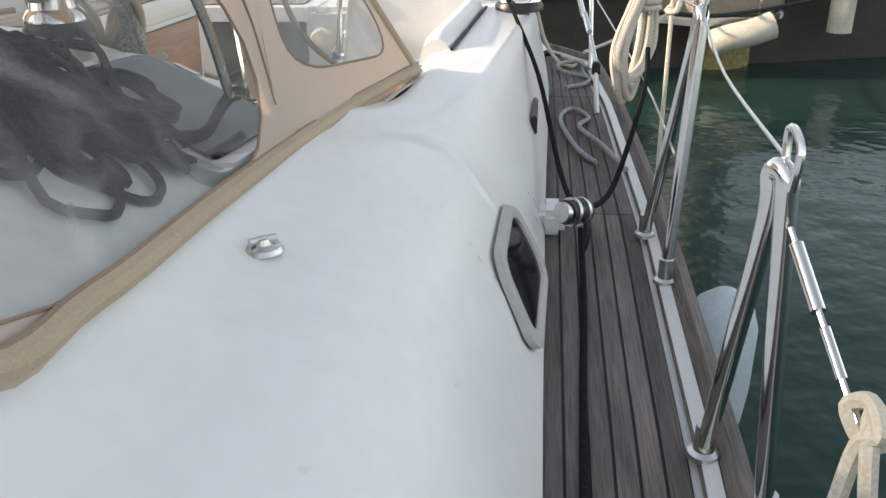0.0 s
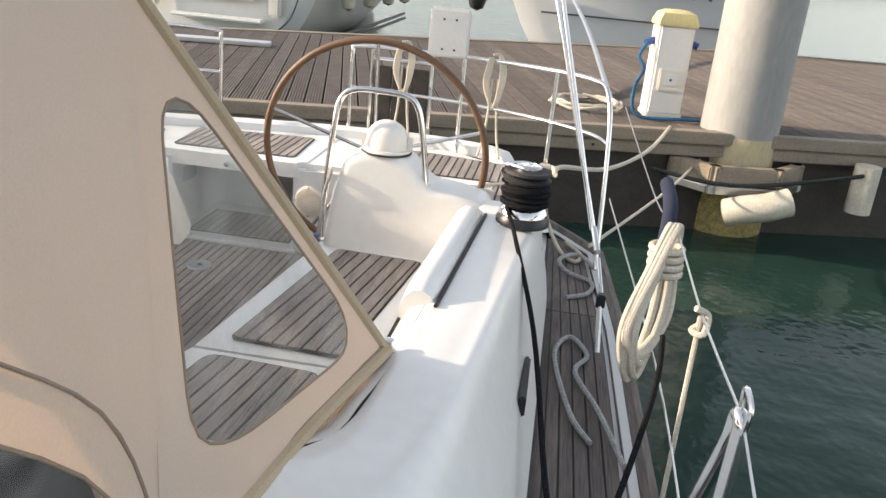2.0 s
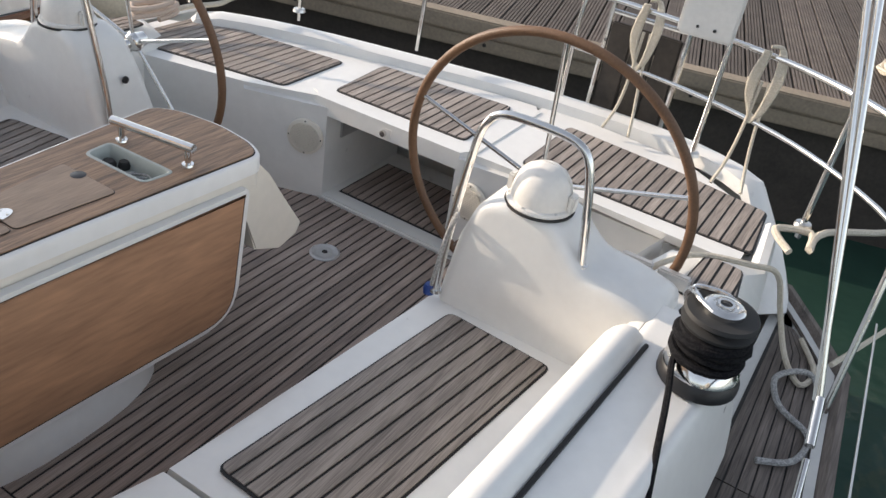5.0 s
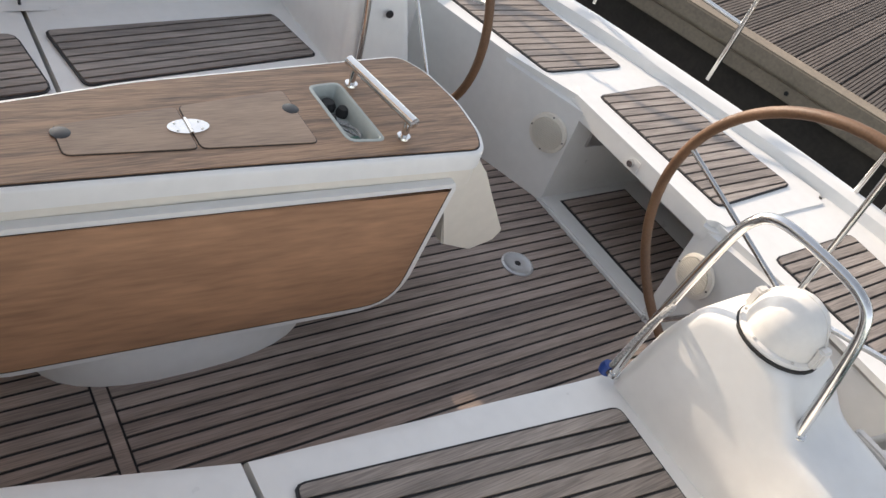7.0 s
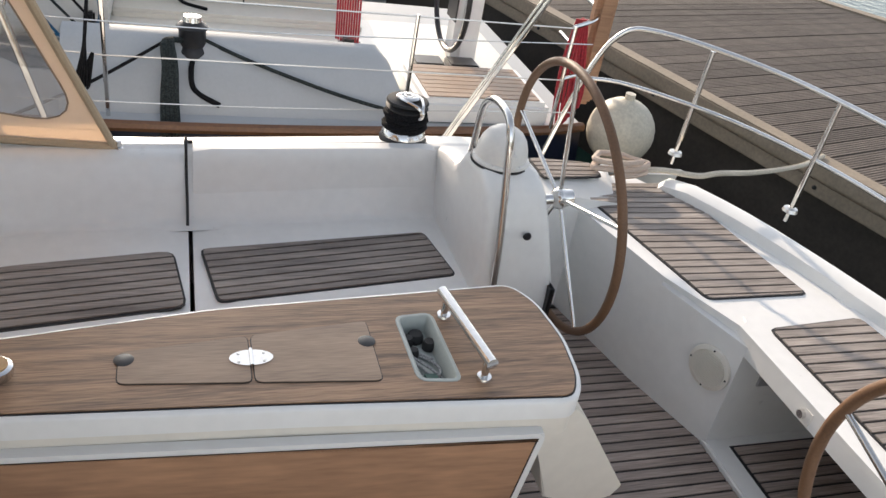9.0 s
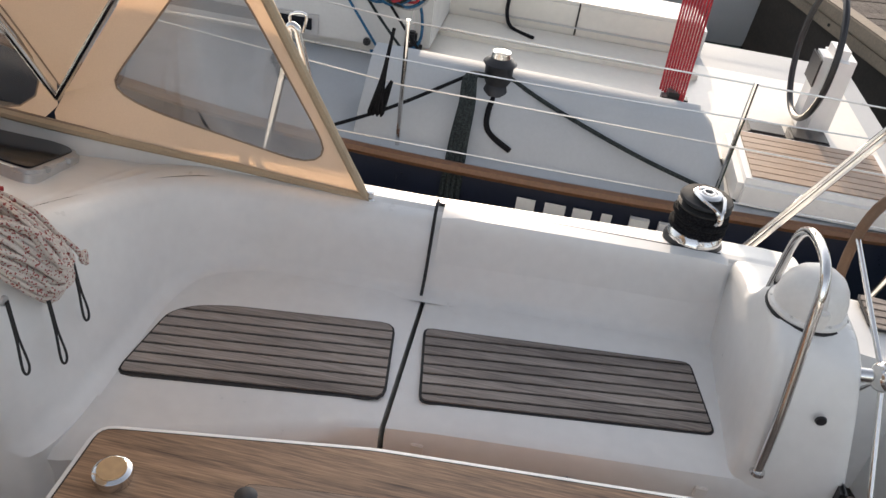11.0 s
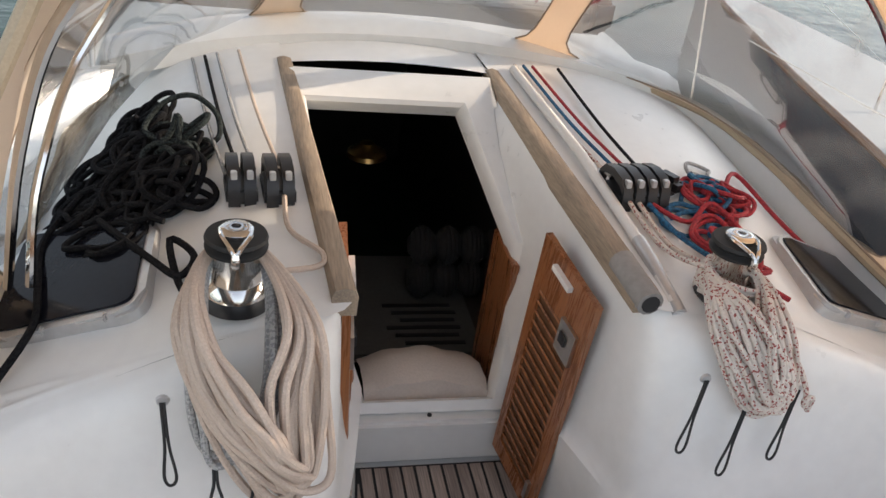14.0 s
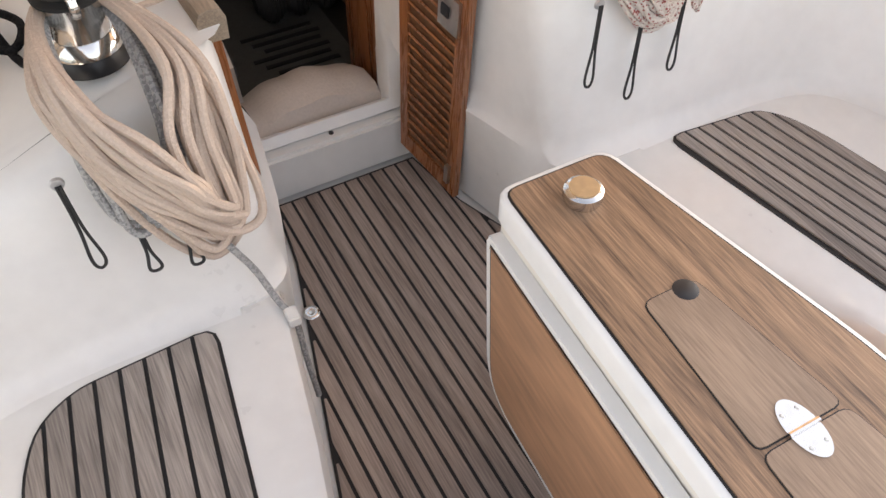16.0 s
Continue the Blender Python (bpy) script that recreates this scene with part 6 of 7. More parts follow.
# ---- small cockpit fittings ----
dr = thing("deck_filler", "round steel inspection cap let into the sole", "deck cap")
part("plate", lathe([(0, 0.0), (0.066, 0.0), (0.066, 0.004), (0.060, 0.008), (0.056, 0.008), (0.053, 0.006), (0.03, 0.0065), (0.0, 0.0065)], 28, pose(-0.03, 2.515, 0)), ALU, dr)
for k in range(6):
    part("screw", lathe([(0, 0.008), (0.004, 0.008), (0.003, 0.010), (0, 0.010)], 8, pose(-0.03 + 0.0585 * math.cos(1.05 * k), 2.515 + 0.0585 * math.sin(1.05 * k), 0)), STEEL_DULL, dr)
part("socket", lathe([(0, 0.0062), (0.013, 0.0062), (0.012, 0.0085), (0, 0.0085)], 14, pose(-0.03, 2.515, 0)), BLACK, dr)
dv = thing("sole_drain", "small chrome drain at the edge of the sole", "drain")
part("ring", lathe([(0.008, 0.002), (0.014, 0.004), (0.022, 0.003), (0.025, 0.0), (0.0, 0.0)], 20, pose(0.305, 0.09, 0)), STEEL, dv)
def speaker(x, y, z, yaw):
    t = thing("loudspeaker", "round cream loudspeaker in the bench front", "loudspeaker", "cockpit loudspeakers")
    m = Matrix.Translation((x, y, z)) @ pose(0, 0, 0, 90, 0, yaw)
    part("ring", lathe([(0.068, 0.0), (0.088, 0.0), (0.086, 0.012), (0.072, 0.016), (0.068, 0.01)], 28, m), GEL_CREAM, t)
    part("grille", lathe([(0, 0.006), (0.07, 0.006), (0.06, 0.009), (0, 0.010)], 28, m), STEP_TOP, t, "dark cloth behind the louvres")
    for k in range(-7, 8):
        w = math.sqrt(0.068 ** 2 - (0.0085 * k) ** 2)
        part("louvre", box((-w, 0.0085 * k - 0.0022, 0.010), (w, 0.0085 * k + 0.0022, 0.019), 0.0, m), GEL_CREAM, t)
    for k in range(4):
        part("screw", lathe([(0, 0.014), (0.004, 0.014), (0.003, 0.017), (0, 0.017)], 8, m @ pose(0.078 * math.cos(k * 1.571), 0.078 * math.sin(k * 1.571), 0)), RUBBER, t)
speaker(-0.428, 2.836, 0.304, 19)
speaker(0.43, 2.888, 0.30, -6)
lt = thing("vent_grille", "small grey vent plate in the bench side", "vent")
part("plate", box((-0.345, 2.98, 0.28), (-0.332, 3.16, 0.37), 0.004), ALU, lt)
for x, y, z in ((-0.657, 2.868, 0.39), (-0.01, 2.895, 0.455)):
    t = thing("locker_latch", "chrome locker latch on a bench front", "latch", "locker latches")
    part("body", box((-0.022, -0.02, -0.03), (0.022, 0.0, 0.03), 0.005, pose(x, y - 0.002, z)), STEEL if z < 0.42 else PLASTIC_W, t)
    part("catch", lathe([(0, 0), (0.016, 0), (0.014, 0.015), (0, 0.017)], 12, Matrix.Translation((x - 0.02, y - 0.02, z)) @ pose(0, 0, 0, 90, 0, 0)), STEEL, t)
sv = thing("seat_front_vent", "chrome vent in the bench front", "vent")
part("ring", lathe([(0, 0), (0.02, 0), (0.018, 0.006), (0.01, 0.008), (0, 0.004)], 18, Matrix.Translation((sx(inner_x(1.6), -1) + 0.004, 1.6, 0.24)) @ pose(0, 0, 0, 0, 90, 0)), STEEL, sv)
for y in (1.16, 1.98, 0.42):
    t = thing("bench_catch", "small white plastic catch on the bench front", "catch", "bench catches")
    part("plate", box((-0.006, -0.018, -0.022), (0.006, 0.018, 0.022), 0.003, pose(sx(inner_x(y), -1) + 0.004, y, 0.28)), PLASTIC_W, t)
bk = thing("blue_bung", "blue plastic bung tied beside the steering pod", "bung")
part("knob", lathe([(0, 0), (0.02, 0), (0.022, 0.02), (0.016, 0.035), (0, 0.038)], 14, pose(0.69, 2.155, 0.36)), BLUE_PAINT, bk)
line("pod_lanyard", [(0.70, 2.15, 0.40), (0.715, 2.14, 0.5), (0.725, 2.15, 0.6), (0.74, 2.14, 0.66), (0.735, 2.165, 0.68), (0.75, 2.15, 0.70), (0.742, 2.14, 0.66)], 0.008, ROPE_GREY, "grey lanyard tied round the guard rail")
wire = line("grey_cable", [(0.49, 0.27, 0.56), (0.45, 0.262, 0.45), (0.425, 0.30, 0.37), (0.40, 0.32, 0.30), (0.398, 0.34, 0.18), (0.392, 0.36, 0.03)], 0.008, ROPE_GREY, "grey cable running down the bench front")
cl = thing("cable_clip", "white plastic cable clip", "clip")
part("clip", box((-0.014, -0.02, -0.015), (0.014, 0.02, 0.015), 0.003, pose(0.408, 0.335, 0.34)), PLASTIC_W, cl)
for s, yy in ((1, 2.44), (-1, 2.28)):
    t = thing("engine_panel", "black instrument panel low on the steering pod", "panel", "pod panels")
    part("plate", box((s * 0.80, yy + 0.055, 0.22), (s * 1.0, yy + 0.075, 0.40), 0.01), BLACK, t)
pads = thing("pod_pocket", "pair of dark slots in the moulding beside the helm", "slot")
for k in range(2):
    part("slot", box((1.20 + 0.13 * k, 2.50, 0.545), (1.31 + 0.13 * k, 2.53, 0.60), 0.006), ALU, pads)

# ---- rails, stanchions and rigging ----
def stanchion(top, foot, brace, label):
    t = thing("stanchion", label, "stanchion", "stanchions")
    T, F, B = Vector(top), Vector(foot), Vector(brace)
    pts = [F, F.lerp(T, 0.5), T + (F - T).normalized() * 0.04, T + Vector((0, 0.0, 0.012)) + (B - F) * 0.02, T + (B - F).normalized() * 0.035 + Vector((0, 0, 0.008)), T.lerp(B, 0.1) + (B - F).normalized() * 0.02, T.lerp(B, 0.5) + (B - F).normalized() * 0.01, B]
    part("tube", tube(spline(pts, 6), 0.016, 12), STEEL, t)
    for p in (F, B):
        part("socket", lathe([(0, -0.01), (0.032, -0.01), (0.030, 0.0), (0.02, 0.006), (0.019, 0.06), (0, 0.06)], 16, Matrix.Translation(p)), STEEL_DULL, t)
    part("bail", tube(spline([T + Vector((0.0, -0.02, 0.0)), T + Vector((0.0, -0.03, 0.06)), T + Vector((0, 0.03, 0.07)), T + Vector((0, 0.02, 0.0))], 5), 0.006, 8), STEEL, t)
    return t


stanchion((2.045, -0.775, 0.80), (2.105, -0.74, 0.19), (2.04, -0.56, 0.19), "braced steel gate stanchion on the side deck")
stanchion((2.09, 0.20, 0.86), (2.06, 0.16, 0.19), (2.04, 0.47, 0.19), "braced steel gate stanchion on the side deck")
stanchion((-2.04, 0.36, 0.93), (-2.04, 0.55, 0.19), (-2.05, 0.18, 0.19), "braced steel gate stanchion on the side deck")
line("lifeline", [(2.045, -0.76, 0.83), (2.07, -0.2, 0.82), (2.09, 0.18, 0.87)], 0.003, STEEL_DULL, "steel wire lifeline along the side deck", cat="lifeline", group="lifelines")
line("lifeline", [(2.09, 0.22, 0.88), (2.10, 0.76, 0.85), (2.13, 1.6, 0.83), (2.13, 2.1, 0.76), (2.02, 3.0, 0.98)], 0.003, STEEL_DULL, "steel wire lifeline along the side deck", cat="lifeline", group="lifelines")
line("lifeline", [(2.06, 0.22, 0.52), (2.09, 1.2, 0.48), (2.0, 2.8, 0.55)], 0.0035, STEEL_DULL, "thin lower lifeline along the side deck", cat="lifeline", group="lifelines")
line("lifeline", [(-2.04, 0.33, 0.92), (-2.06, -0.6, 0.9), (-2.0, -2.4, 0.88)], 0.003, STEEL_DULL, "steel wire lifeline along the side deck", cat="lifeline", group="lifelines")
for dz in (0.9, 0.55):
    line("lifeline", [(-2.04, 0.38, dz), (-2.1, 1.4, dz - 0.03), (-2.0, 2.9, dz + 0.05)], 0.003, STEEL_DULL, "steel wire lifeline along the side deck", cat="lifeline", group="lifelines")
gt = thing("gate_turnbuckle", "steel turnbuckle and wire of the lifeline gate", "turnbuckle")
part("wire", tube([(2.05, -0.80, 0.75), (2.09, -1.02, 0.60)], 0.004, 6), STEEL_DULL, gt)
part("barrel", tube([(2.054, -0.82, 0.735), (2.068, -0.90, 0.68)], 0.010, 10), STEEL, gt)
part("barrel", tube([(2.072, -0.92, 0.668), (2.082, -0.975, 0.63)], 0.007, 10), STEEL, gt)
line("gate_rope", [(2.07, -1.02, 0.30), (2.08, -1.03, 0.46), (2.09, -1.035, 0.58), (2.10, -1.06, 0.615), (2.10, -1.02, 0.63), (2.085, -1.0, 0.61), (2.095, -1.03, 0.585), (2.11, -1.05, 0.60), (2.10, -1.03, 0.62), (2.095, -1.06, 0.57), (2.11, -1.07, 0.45), (2.12, -1.08, 0.30)], 0.011, ROPE_WHITE, "knotted off-white rope on the gate wire")
sw = thing("genoa_car_block", "black sheet block standing on the side deck", "block")
part("pedestal", box((1.72, 0.46, 0.165), (1.80, 0.60, 0.25), 0.02), GEL, sw)
part("sheave", tube([(1.795, 0.33, 0.305), (1.85, 0.40, 0.285)], 0.036, 20), BLACK, sw)
part("cheek", tube([(1.782, 0.318, 0.31), (1.795, 0.33, 0.305)], 0.030, 20), STEEL_DULL, sw)
part("rim", tube([(1.806, 0.345, 0.301), (1.814, 0.353, 0.298)], 0.042, 20), STEEL_DULL, sw)
part("rim", tube([(1.832, 0.377, 0.291), (1.840, 0.387, 0.288)], 0.042, 20), STEEL_DULL, sw)
part("shackle", tube(spline([(1.83, 0.37, 0.33), (1.86, 0.36, 0.25), (1.85, 0.35, 0.18)], 4), 0.012, 8), BLACK, sw)
line("genoa_sheet", [(1.60, 2.10, 0.72), (1.535, 1.98, 0.70), (1.58, 1.80, 0.645), (1.70, 1.30, 0.48), (1.78, 0.75, 0.30), (1.82, 0.42, 0.29), (1.84, 0.35, 0.32)], 0.009, ROPE_BLACK, "black genoa sheet from winch to block")
line("genoa_sheet", [(1.86, 0.38, 0.30), (1.95, 0.62, 0.28), (2.06, 0.95, 0.50), (2.08, 1.1, 0.62)], 0.009, ROPE_BLACK, "black sheet tail up to the lifeline")
line("genoa_sheet", [(1.84, 0.34, 0.25), (1.84, 0.0, 0.18), (1.82, -0.5, 0.178), (1.79, -1.6, 0.178)], 0.009, ROPE_BLACK, "black sheet lying along the side deck")
line("deck_rope", [(1.93, 1.15, 0.18), (1.86, 1.32, 0.185), (1.80, 1.75, 0.18), (1.86, 1.92, 0.185), (1.93, 1.78, 0.18), (1.88, 1.62, 0.185), (1.96, 1.35, 0.19), (2.03, 1.02, 0.20)], 0.010, ROPE_GREY, "loose grey rope on the side deck")
line("deck_rope", [(1.84, 2.35, 0.18), (1.94, 2.42, 0.185), (1.96, 2.58, 0.18), (1.84, 2.66, 0.19), (1.80, 2.8, 0.2), (1.9, 2.9, 0.2), (1.98, 2.75, 0.19)], 0.011, ROPE_GREY, "mooring rope snaking over the quarter")
hang = tagged(new("hanging_rope_coil"), "cream rope coil hung on the lifeline", "rope coil")
rr = random.Random(4)
for i in range(9):
    a = rr.uniform(-0.02, 0.02)
    w = rr.uniform(0.02, 0.06)
    low = rr.uniform(0.36, 0.52)
    pts = [(2.11 + a, 1.45, 0.86), (2.09 + a + w * 0.6, 1.42 + w, 0.74), (2.06 + a + w, 1.30 + w, 0.58), (2.03 + a, 1.22, low), (2.02 + a - w, 1.20 - w * 0.5, 0.58), (2.07 + a - w * 0.6, 1.36 - w, 0.74)]
    part("loop", tube(spline(pts, 6, closed=True), 0.0115, 8, closed=True), ROPE_WHITE, hang)
for k in range(4):
    part("wrapping", tube([(2.095 + 0.05 * math.cos(a), 1.42 + 0.05 * math.sin(a) - 0.01 * k, 0.79 - 0.024 * k) for a in [math.pi * i / 8 for i in range(16)]], 0.0115, 8, closed=True), ROPE_WHITE, hang)
slv = thing("blue_sleeve", "dark blue cloth sleeve on the lifeline", "sleeve")
part("cloth", tube(spline([(2.12, 1.85, 0.90), (2.12, 1.66, 0.86), (2.10, 1.52, 0.74), (2.09, 1.45, 0.55)], 5), 0.026, 10), material("navy_cloth", (0.015, 0.02, 0.045), 0.9, var=0.2), slv)
line("thin_lanyard", [(2.10, 0.76, 0.84), (2.10, 0.75, 0.5), (2.10, 0.74, 0.1)], 0.007, ROPE_WHITE, "off-white lanyard hanging from the lifeline")
line("lanyard_knot", [(2.085, 0.76, 0.86), (2.12, 0.77, 0.84), (2.11, 0.74, 0.80), (2.085, 0.76, 0.80), (2.115, 0.77, 0.82)], 0.009, ROPE_WHITE, "knot in the lanyard")
fd = thing("hull_fender", "white fender hanging at the hull side", "fender")
part("body", lathe([(0, -0.30), (0.05, -0.29), (0.09, -0.22), (0.10, -0.1), (0.10, 0.1), (0.08, 0.17), (0.03, 0.21), (0, 0.215)], 20, pose(2.26, 0.30, -0.12)), material("pale_blue_vinyl", (0.45, 0.52, 0.55), 0.45), fd)

# backstay legs
bs = thing("backstay", "pair of steel backstay tubes with turnbuckles at deck level", "backstay")
for dx in (0.0, 0.035):
    part("leg", tube([(1.91 - dx * 0.2, 2.26, 0.55), (1.53 + dx, 2.6, 1.76), (1.14 + dx, 2.95, 3.0)], 0.011, 10), STEEL, bs)
part("turnbuckle", tube([(1.93, 2.12, 0.50), (1.91, 2.26, 0.56)], 0.014, 10), STEEL, bs)
part("turnbuckle", tube([(1.955, 1.90, 0.40), (1.935, 2.08, 0.485)], 0.010, 10), STEEL, bs)
part("toggle", box((-0.018, -0.02, -0.03), (0.018, 0.02, 0.03), 0.006, pose(1.955, 1.88, 0.38)), BLACK, bs)
part("strap", tube([(1.955, 1.87, 0.36), (1.965, 1.78, 0.2)], 0.012, 8), STEEL_DULL, bs)
for s in (1, -1):
    pp = thing("pushpit", "steel pushpit rails round the stern", "rail", "pushpit rails")
    top = [(s * 0.42, 3.70, 0.52), (s * 0.42, 3.72, 0.98), (s * 0.47, 3.72, 1.05), (s * 0.9, 3.66, 1.06), (s * 1.45, 3.48, 1.07), (s * 1.84, 3.14, 1.08), (s * 1.93, 2.98, 1.02), (s * 1.96, 2.86, 0.75), (s * 1.98, 2.72, 0.2)]
    part("top_rail", tube(spline(top, 6), 0.0125, 10), STEEL, pp)
    part("mid_rail", tube(spline([(s * 0.42, 3.71, 0.80), (s * 1.0, 3.63, 0.80), (s * 1.5, 3.43, 0.80), (s * 1.86, 3.08, 0.81), (s * 1.955, 2.88, 0.80)], 6), 0.010, 10), STEEL, pp)
    for x, y in ((1.12, 3.60), (1.66, 3.32)):
        part("post", tube([(s * x, y - 0.02, 0.5), (s * x, y, 1.065)], 0.0125, 10), STEEL, pp)
        part("foot", lathe([(0, 0.5), (0.035, 0.5), (0.03, 0.515), (0, 0.52)], 14, pose(s * x, y - 0.02, 0.05)), STEEL_DULL, pp)
line("backstay_wire", [(-1.25, 3.1, 2.9), (-1.75, 2.4, 1.0), (-1.9, 2.15, 0.35)], 0.010, STEEL, "steel backstay tube on the far side", cat="backstay")
line("backstay_wire", [(-1.29, 3.1, 2.9), (-1.79, 2.4, 1.0), (-1.94, 2.15, 0.35)], 0.010, STEEL, "steel backstay tube on the far side", cat="backstay")
cd = thing("outboard_bracket_board", "white plastic board with four bolts on the pushpit", "board")
part("board", box((-0.115, -0.012, -0.135), (0.115, 0.012, 0.135), 0.012, pose(1.03, 3.50, 1.20, 0, 0, 4)), PLASTIC_W, cd)
for dx in (-0.035, 0.035):
    for dz in (-0.09, 0.075):
        part("bolt", lathe([(0, 0), (0.007, 0), (0.006, 0.005), (0, 0.006)], 10, pose(1.03 + dx, 3.487, 1.20 + dz, 90, 0, 4)), BLACK, cd)
lad = thing("folded_gangway", "folded gangway of dark wooden boards between steel rails", "gangway")
for x in (0.515, 0.895):
    part("rail", tube([(x, 3.83, 0.36), (x, 3.86, 1.02)], 0.014, 8), STEEL, lad)
for k in range(3):
    part("board", box((0.535 + 0.116 * k, 3.835, 0.38), (0.645 + 0.116 * k, 3.86, 0.93), 0.006), PIER_DARK, lad, "dark wooden board")
part("cross_bar", tube([(0.515, 3.86, 0.97), (0.895, 3.86, 0.97)], 0.012, 8), STEEL, lad)
for x, y in ((0.75, 3.70), (1.31, 3.55)):
    for k in range(7):
        w = 0.03 + 0.005 * k
        line("hung_line", [(x - w * 0.6, y - 0.03, 1.09), (x - w, y - 0.035, 0.93 + 0.003 * k), (x - w * 0.3, y - 0.03, 0.80 + 0.006 * k), (x + w * 0.5, y - 0.035, 0.84), (x + w, y - 0.03, 1.0), (x + w * 0.4, y, 1.10), (x - w * 0.4, y - 0.015, 1.105)], 0.0075, ROPE_WHITE, "thin white line hung on the pushpit", group="hung lines")
    for dx in (-0.012, 0.02):
        line("hung_line", [(x + dx, y - 0.03, 0.97), (x + dx * 1.6, y - 0.035, 0.76), (x + dx * 2.6, y - 0.06, 0.62), (x + dx * 4.0, y - 0.14, 0.535)], 0.0075, ROPE_WHITE, "end of the white line hanging to the deck", group="hung lines")
line("mooring_rope", [(1.66, 3.05, 0.55), (1.58, 3.15, 0.57), (1.70, 3.22, 0.57), (1.72, 3.1, 0.56), (1.75, 3.3, 0.56), (2.05, 3.9, 0.44), (2.40, 4.9, 0.38), (2.64, 5.75, 0.42)], 0.014, ROPE_WHITE, "off-white mooring rope to the pier")
line("mooring_rope", [(-1.47, 2.98, 0.56), (-1.46, 3.12, 0.565), (-1.42, 3.28, 0.56), (-1.45, 3.42, 0.56), (-1.60, 3.75, 0.49), (-1.8, 4.2, 0.43), (-1.95, 4.48, 0.42)], 0.014, ROPE_WHITE, "twisted white mooring rope from the stern to the pier")
line("mooring_rope", [(1.30, 2.52, 0.565), (1.33, 2.64, 0.558), (1.41, 2.78, 0.552), (1.57, 2.86, 0.545), (1.66, 2.95, 0.50), (1.72, 3.05, 0.30), (1.80, 2.95, 0.19), (1.88, 2.83, 0.185), (1.91, 2.95, 0.185), (1.83, 3.12, 0.185)], 0.011, ROPE_WHITE, "twisted white rope lying over the port quarter")
heap_pts = [(-1.47 + (0.05 + 0.03 * (i % 4) / 3) * math.cos(a), 2.88 + (0.10 + 0.05 * (i % 3) / 2) * math.sin(a), 0.553 + 0.004 * i) for i, a in enumerate([0.7 * k for k in range(20)])]
line("mooring_coil", heap_pts, 0.014, ROPE_CREAM, "small coil of mooring rope on the stern")
line("mooring_rope", [(1.95, 2.95, 0.24), (2.40, 4.3, 0.14), (2.7, 5.2, 0.10), (2.95, 5.85, 0.16)], 0.010, ROPE_WHITE, "white mooring rope to the piling")
ccoil = [mp @ Vector((2.26 + (0.35 - 0.0014 * i + 0.02 * math.sin(i * 0.9)) * math.cos(a), 0.92 + (0.33 - 0.001 * i) * math.sin(a), 0.018 + 0.018 * (i % 3) + 0.0003 * i)) for i, a in enumerate([0.45 * k for k in range(60)])]
line("pier_rope_coil", ccoil, 0.013, ROPE_WHITE, "coil of pale rope lying on the pier", 2)
pf = thing("piling_fender", "grimy white fender lashed to the piling", "fender")
part("body", tube(spline([(3.16, 5.45, -0.17), (3.27, 5.41, -0.12), (3.45, 5.39, -0.07), (3.62, 5.41, -0.01)], 5), 0.115, 16), FENDER, pf)
pf2 = thing("pier_fender", "white fender against the pier", "fender")
part("body", tube([(4.34, 5.95, 0.25), (4.34, 5.95, -0.16)], 0.105, 16), FENDER, pf2)
line("spring_line", [(2.52, 5.5, 0.11), (3.16, 5.45, 0.06), (3.98, 5.72, 0.14), (4.89, 6.2, 0.25)], 0.018, ROPE_DARK, "dark mooring line slung along the pier")
line("blue_hose", [mp @ Vector(p) for p in ((2.66, 0.69, 0.63), (2.58, 0.62, 0.52), (2.62, 0.56, 0.42), (2.56, 0.56, 0.25), (2.60, 0.5, 0.03), (2.95, 0.42, 0.03), (3.15, 0.45, 0.03))], 0.016, ROPE_BLUE, "blue shore power cable at the pedestal")
pla = thing("pier_ladder", "low metal ramp lying on the pier", "ramp")
part("plate", box((-3.6, 3.35, 0.006), (-0.8, 3.6, 0.05), 0.01, mp), ALU, pla)

# ---- cabin top forward, seen through the hood ----
tr = thing("mainsheet_traveller", "black mainsheet traveller across the cabin top", "traveller")
part("beam", box((-0.85, -1.78, 1.04), (1.0, -1.70, 1.125), 0.01), BLACK, tr)
part("car", box((0.0, -1.80, 1.125), (0.2, -1.68, 1.18), 0.02), STEEL_DULL, tr)
for k in range(3):
    part("control_line", tube([(-0.8, -1.72 - 0.02 * k, 1.14), (0.95, -1.72 - 0.02 * k, 1.14)], 0.005, 6), ROPE_GREY, tr)
for x in (-0.83, 0.97):
    part("end_block", box((x - 0.05, -1.81, 1.06), (x + 0.05, -1.67, 1.19), 0.02), BLACK, tr)
ms = thing("mainsheet_tackle", "grey mainsheet tackle rising from the traveller", "tackle")
for k in range(4):
    part("fall", tube([(0.06 + 0.03 * k, -1.74, 1.14), (0.03 + 0.025 * k, -1.70, 2.6)], 0.006, 6), ROPE_GREY, ms)
fh = thing("deck_hatch", "dark acrylic hatch on the cabin top forward", "hatch")
part("frame", prism(rounded([(0.2, -3.5), (0.8, -3.5), (0.8, -2.95), (0.2, -2.95)], 0.06), 0.97, 1.03, 0.01), ALU, fh)
part("pane", prism(rounded([(0.24, -3.46), (0.76, -3.46), (0.76, -2.99), (0.24, -2.99)], 0.05), 1.0, 1.035), ACRYL, fh)
for x, y, mat in ((1.1, -2.9, ROPE_GREY), (-1.2, -2.6, ROPE_GREY)):
    line("shroud", [(x * 1.6, y, 0.25), (x * 0.9, y, 6.0)], 0.006, STEEL_DULL, "steel shroud beside the cabin top", cat="shroud")

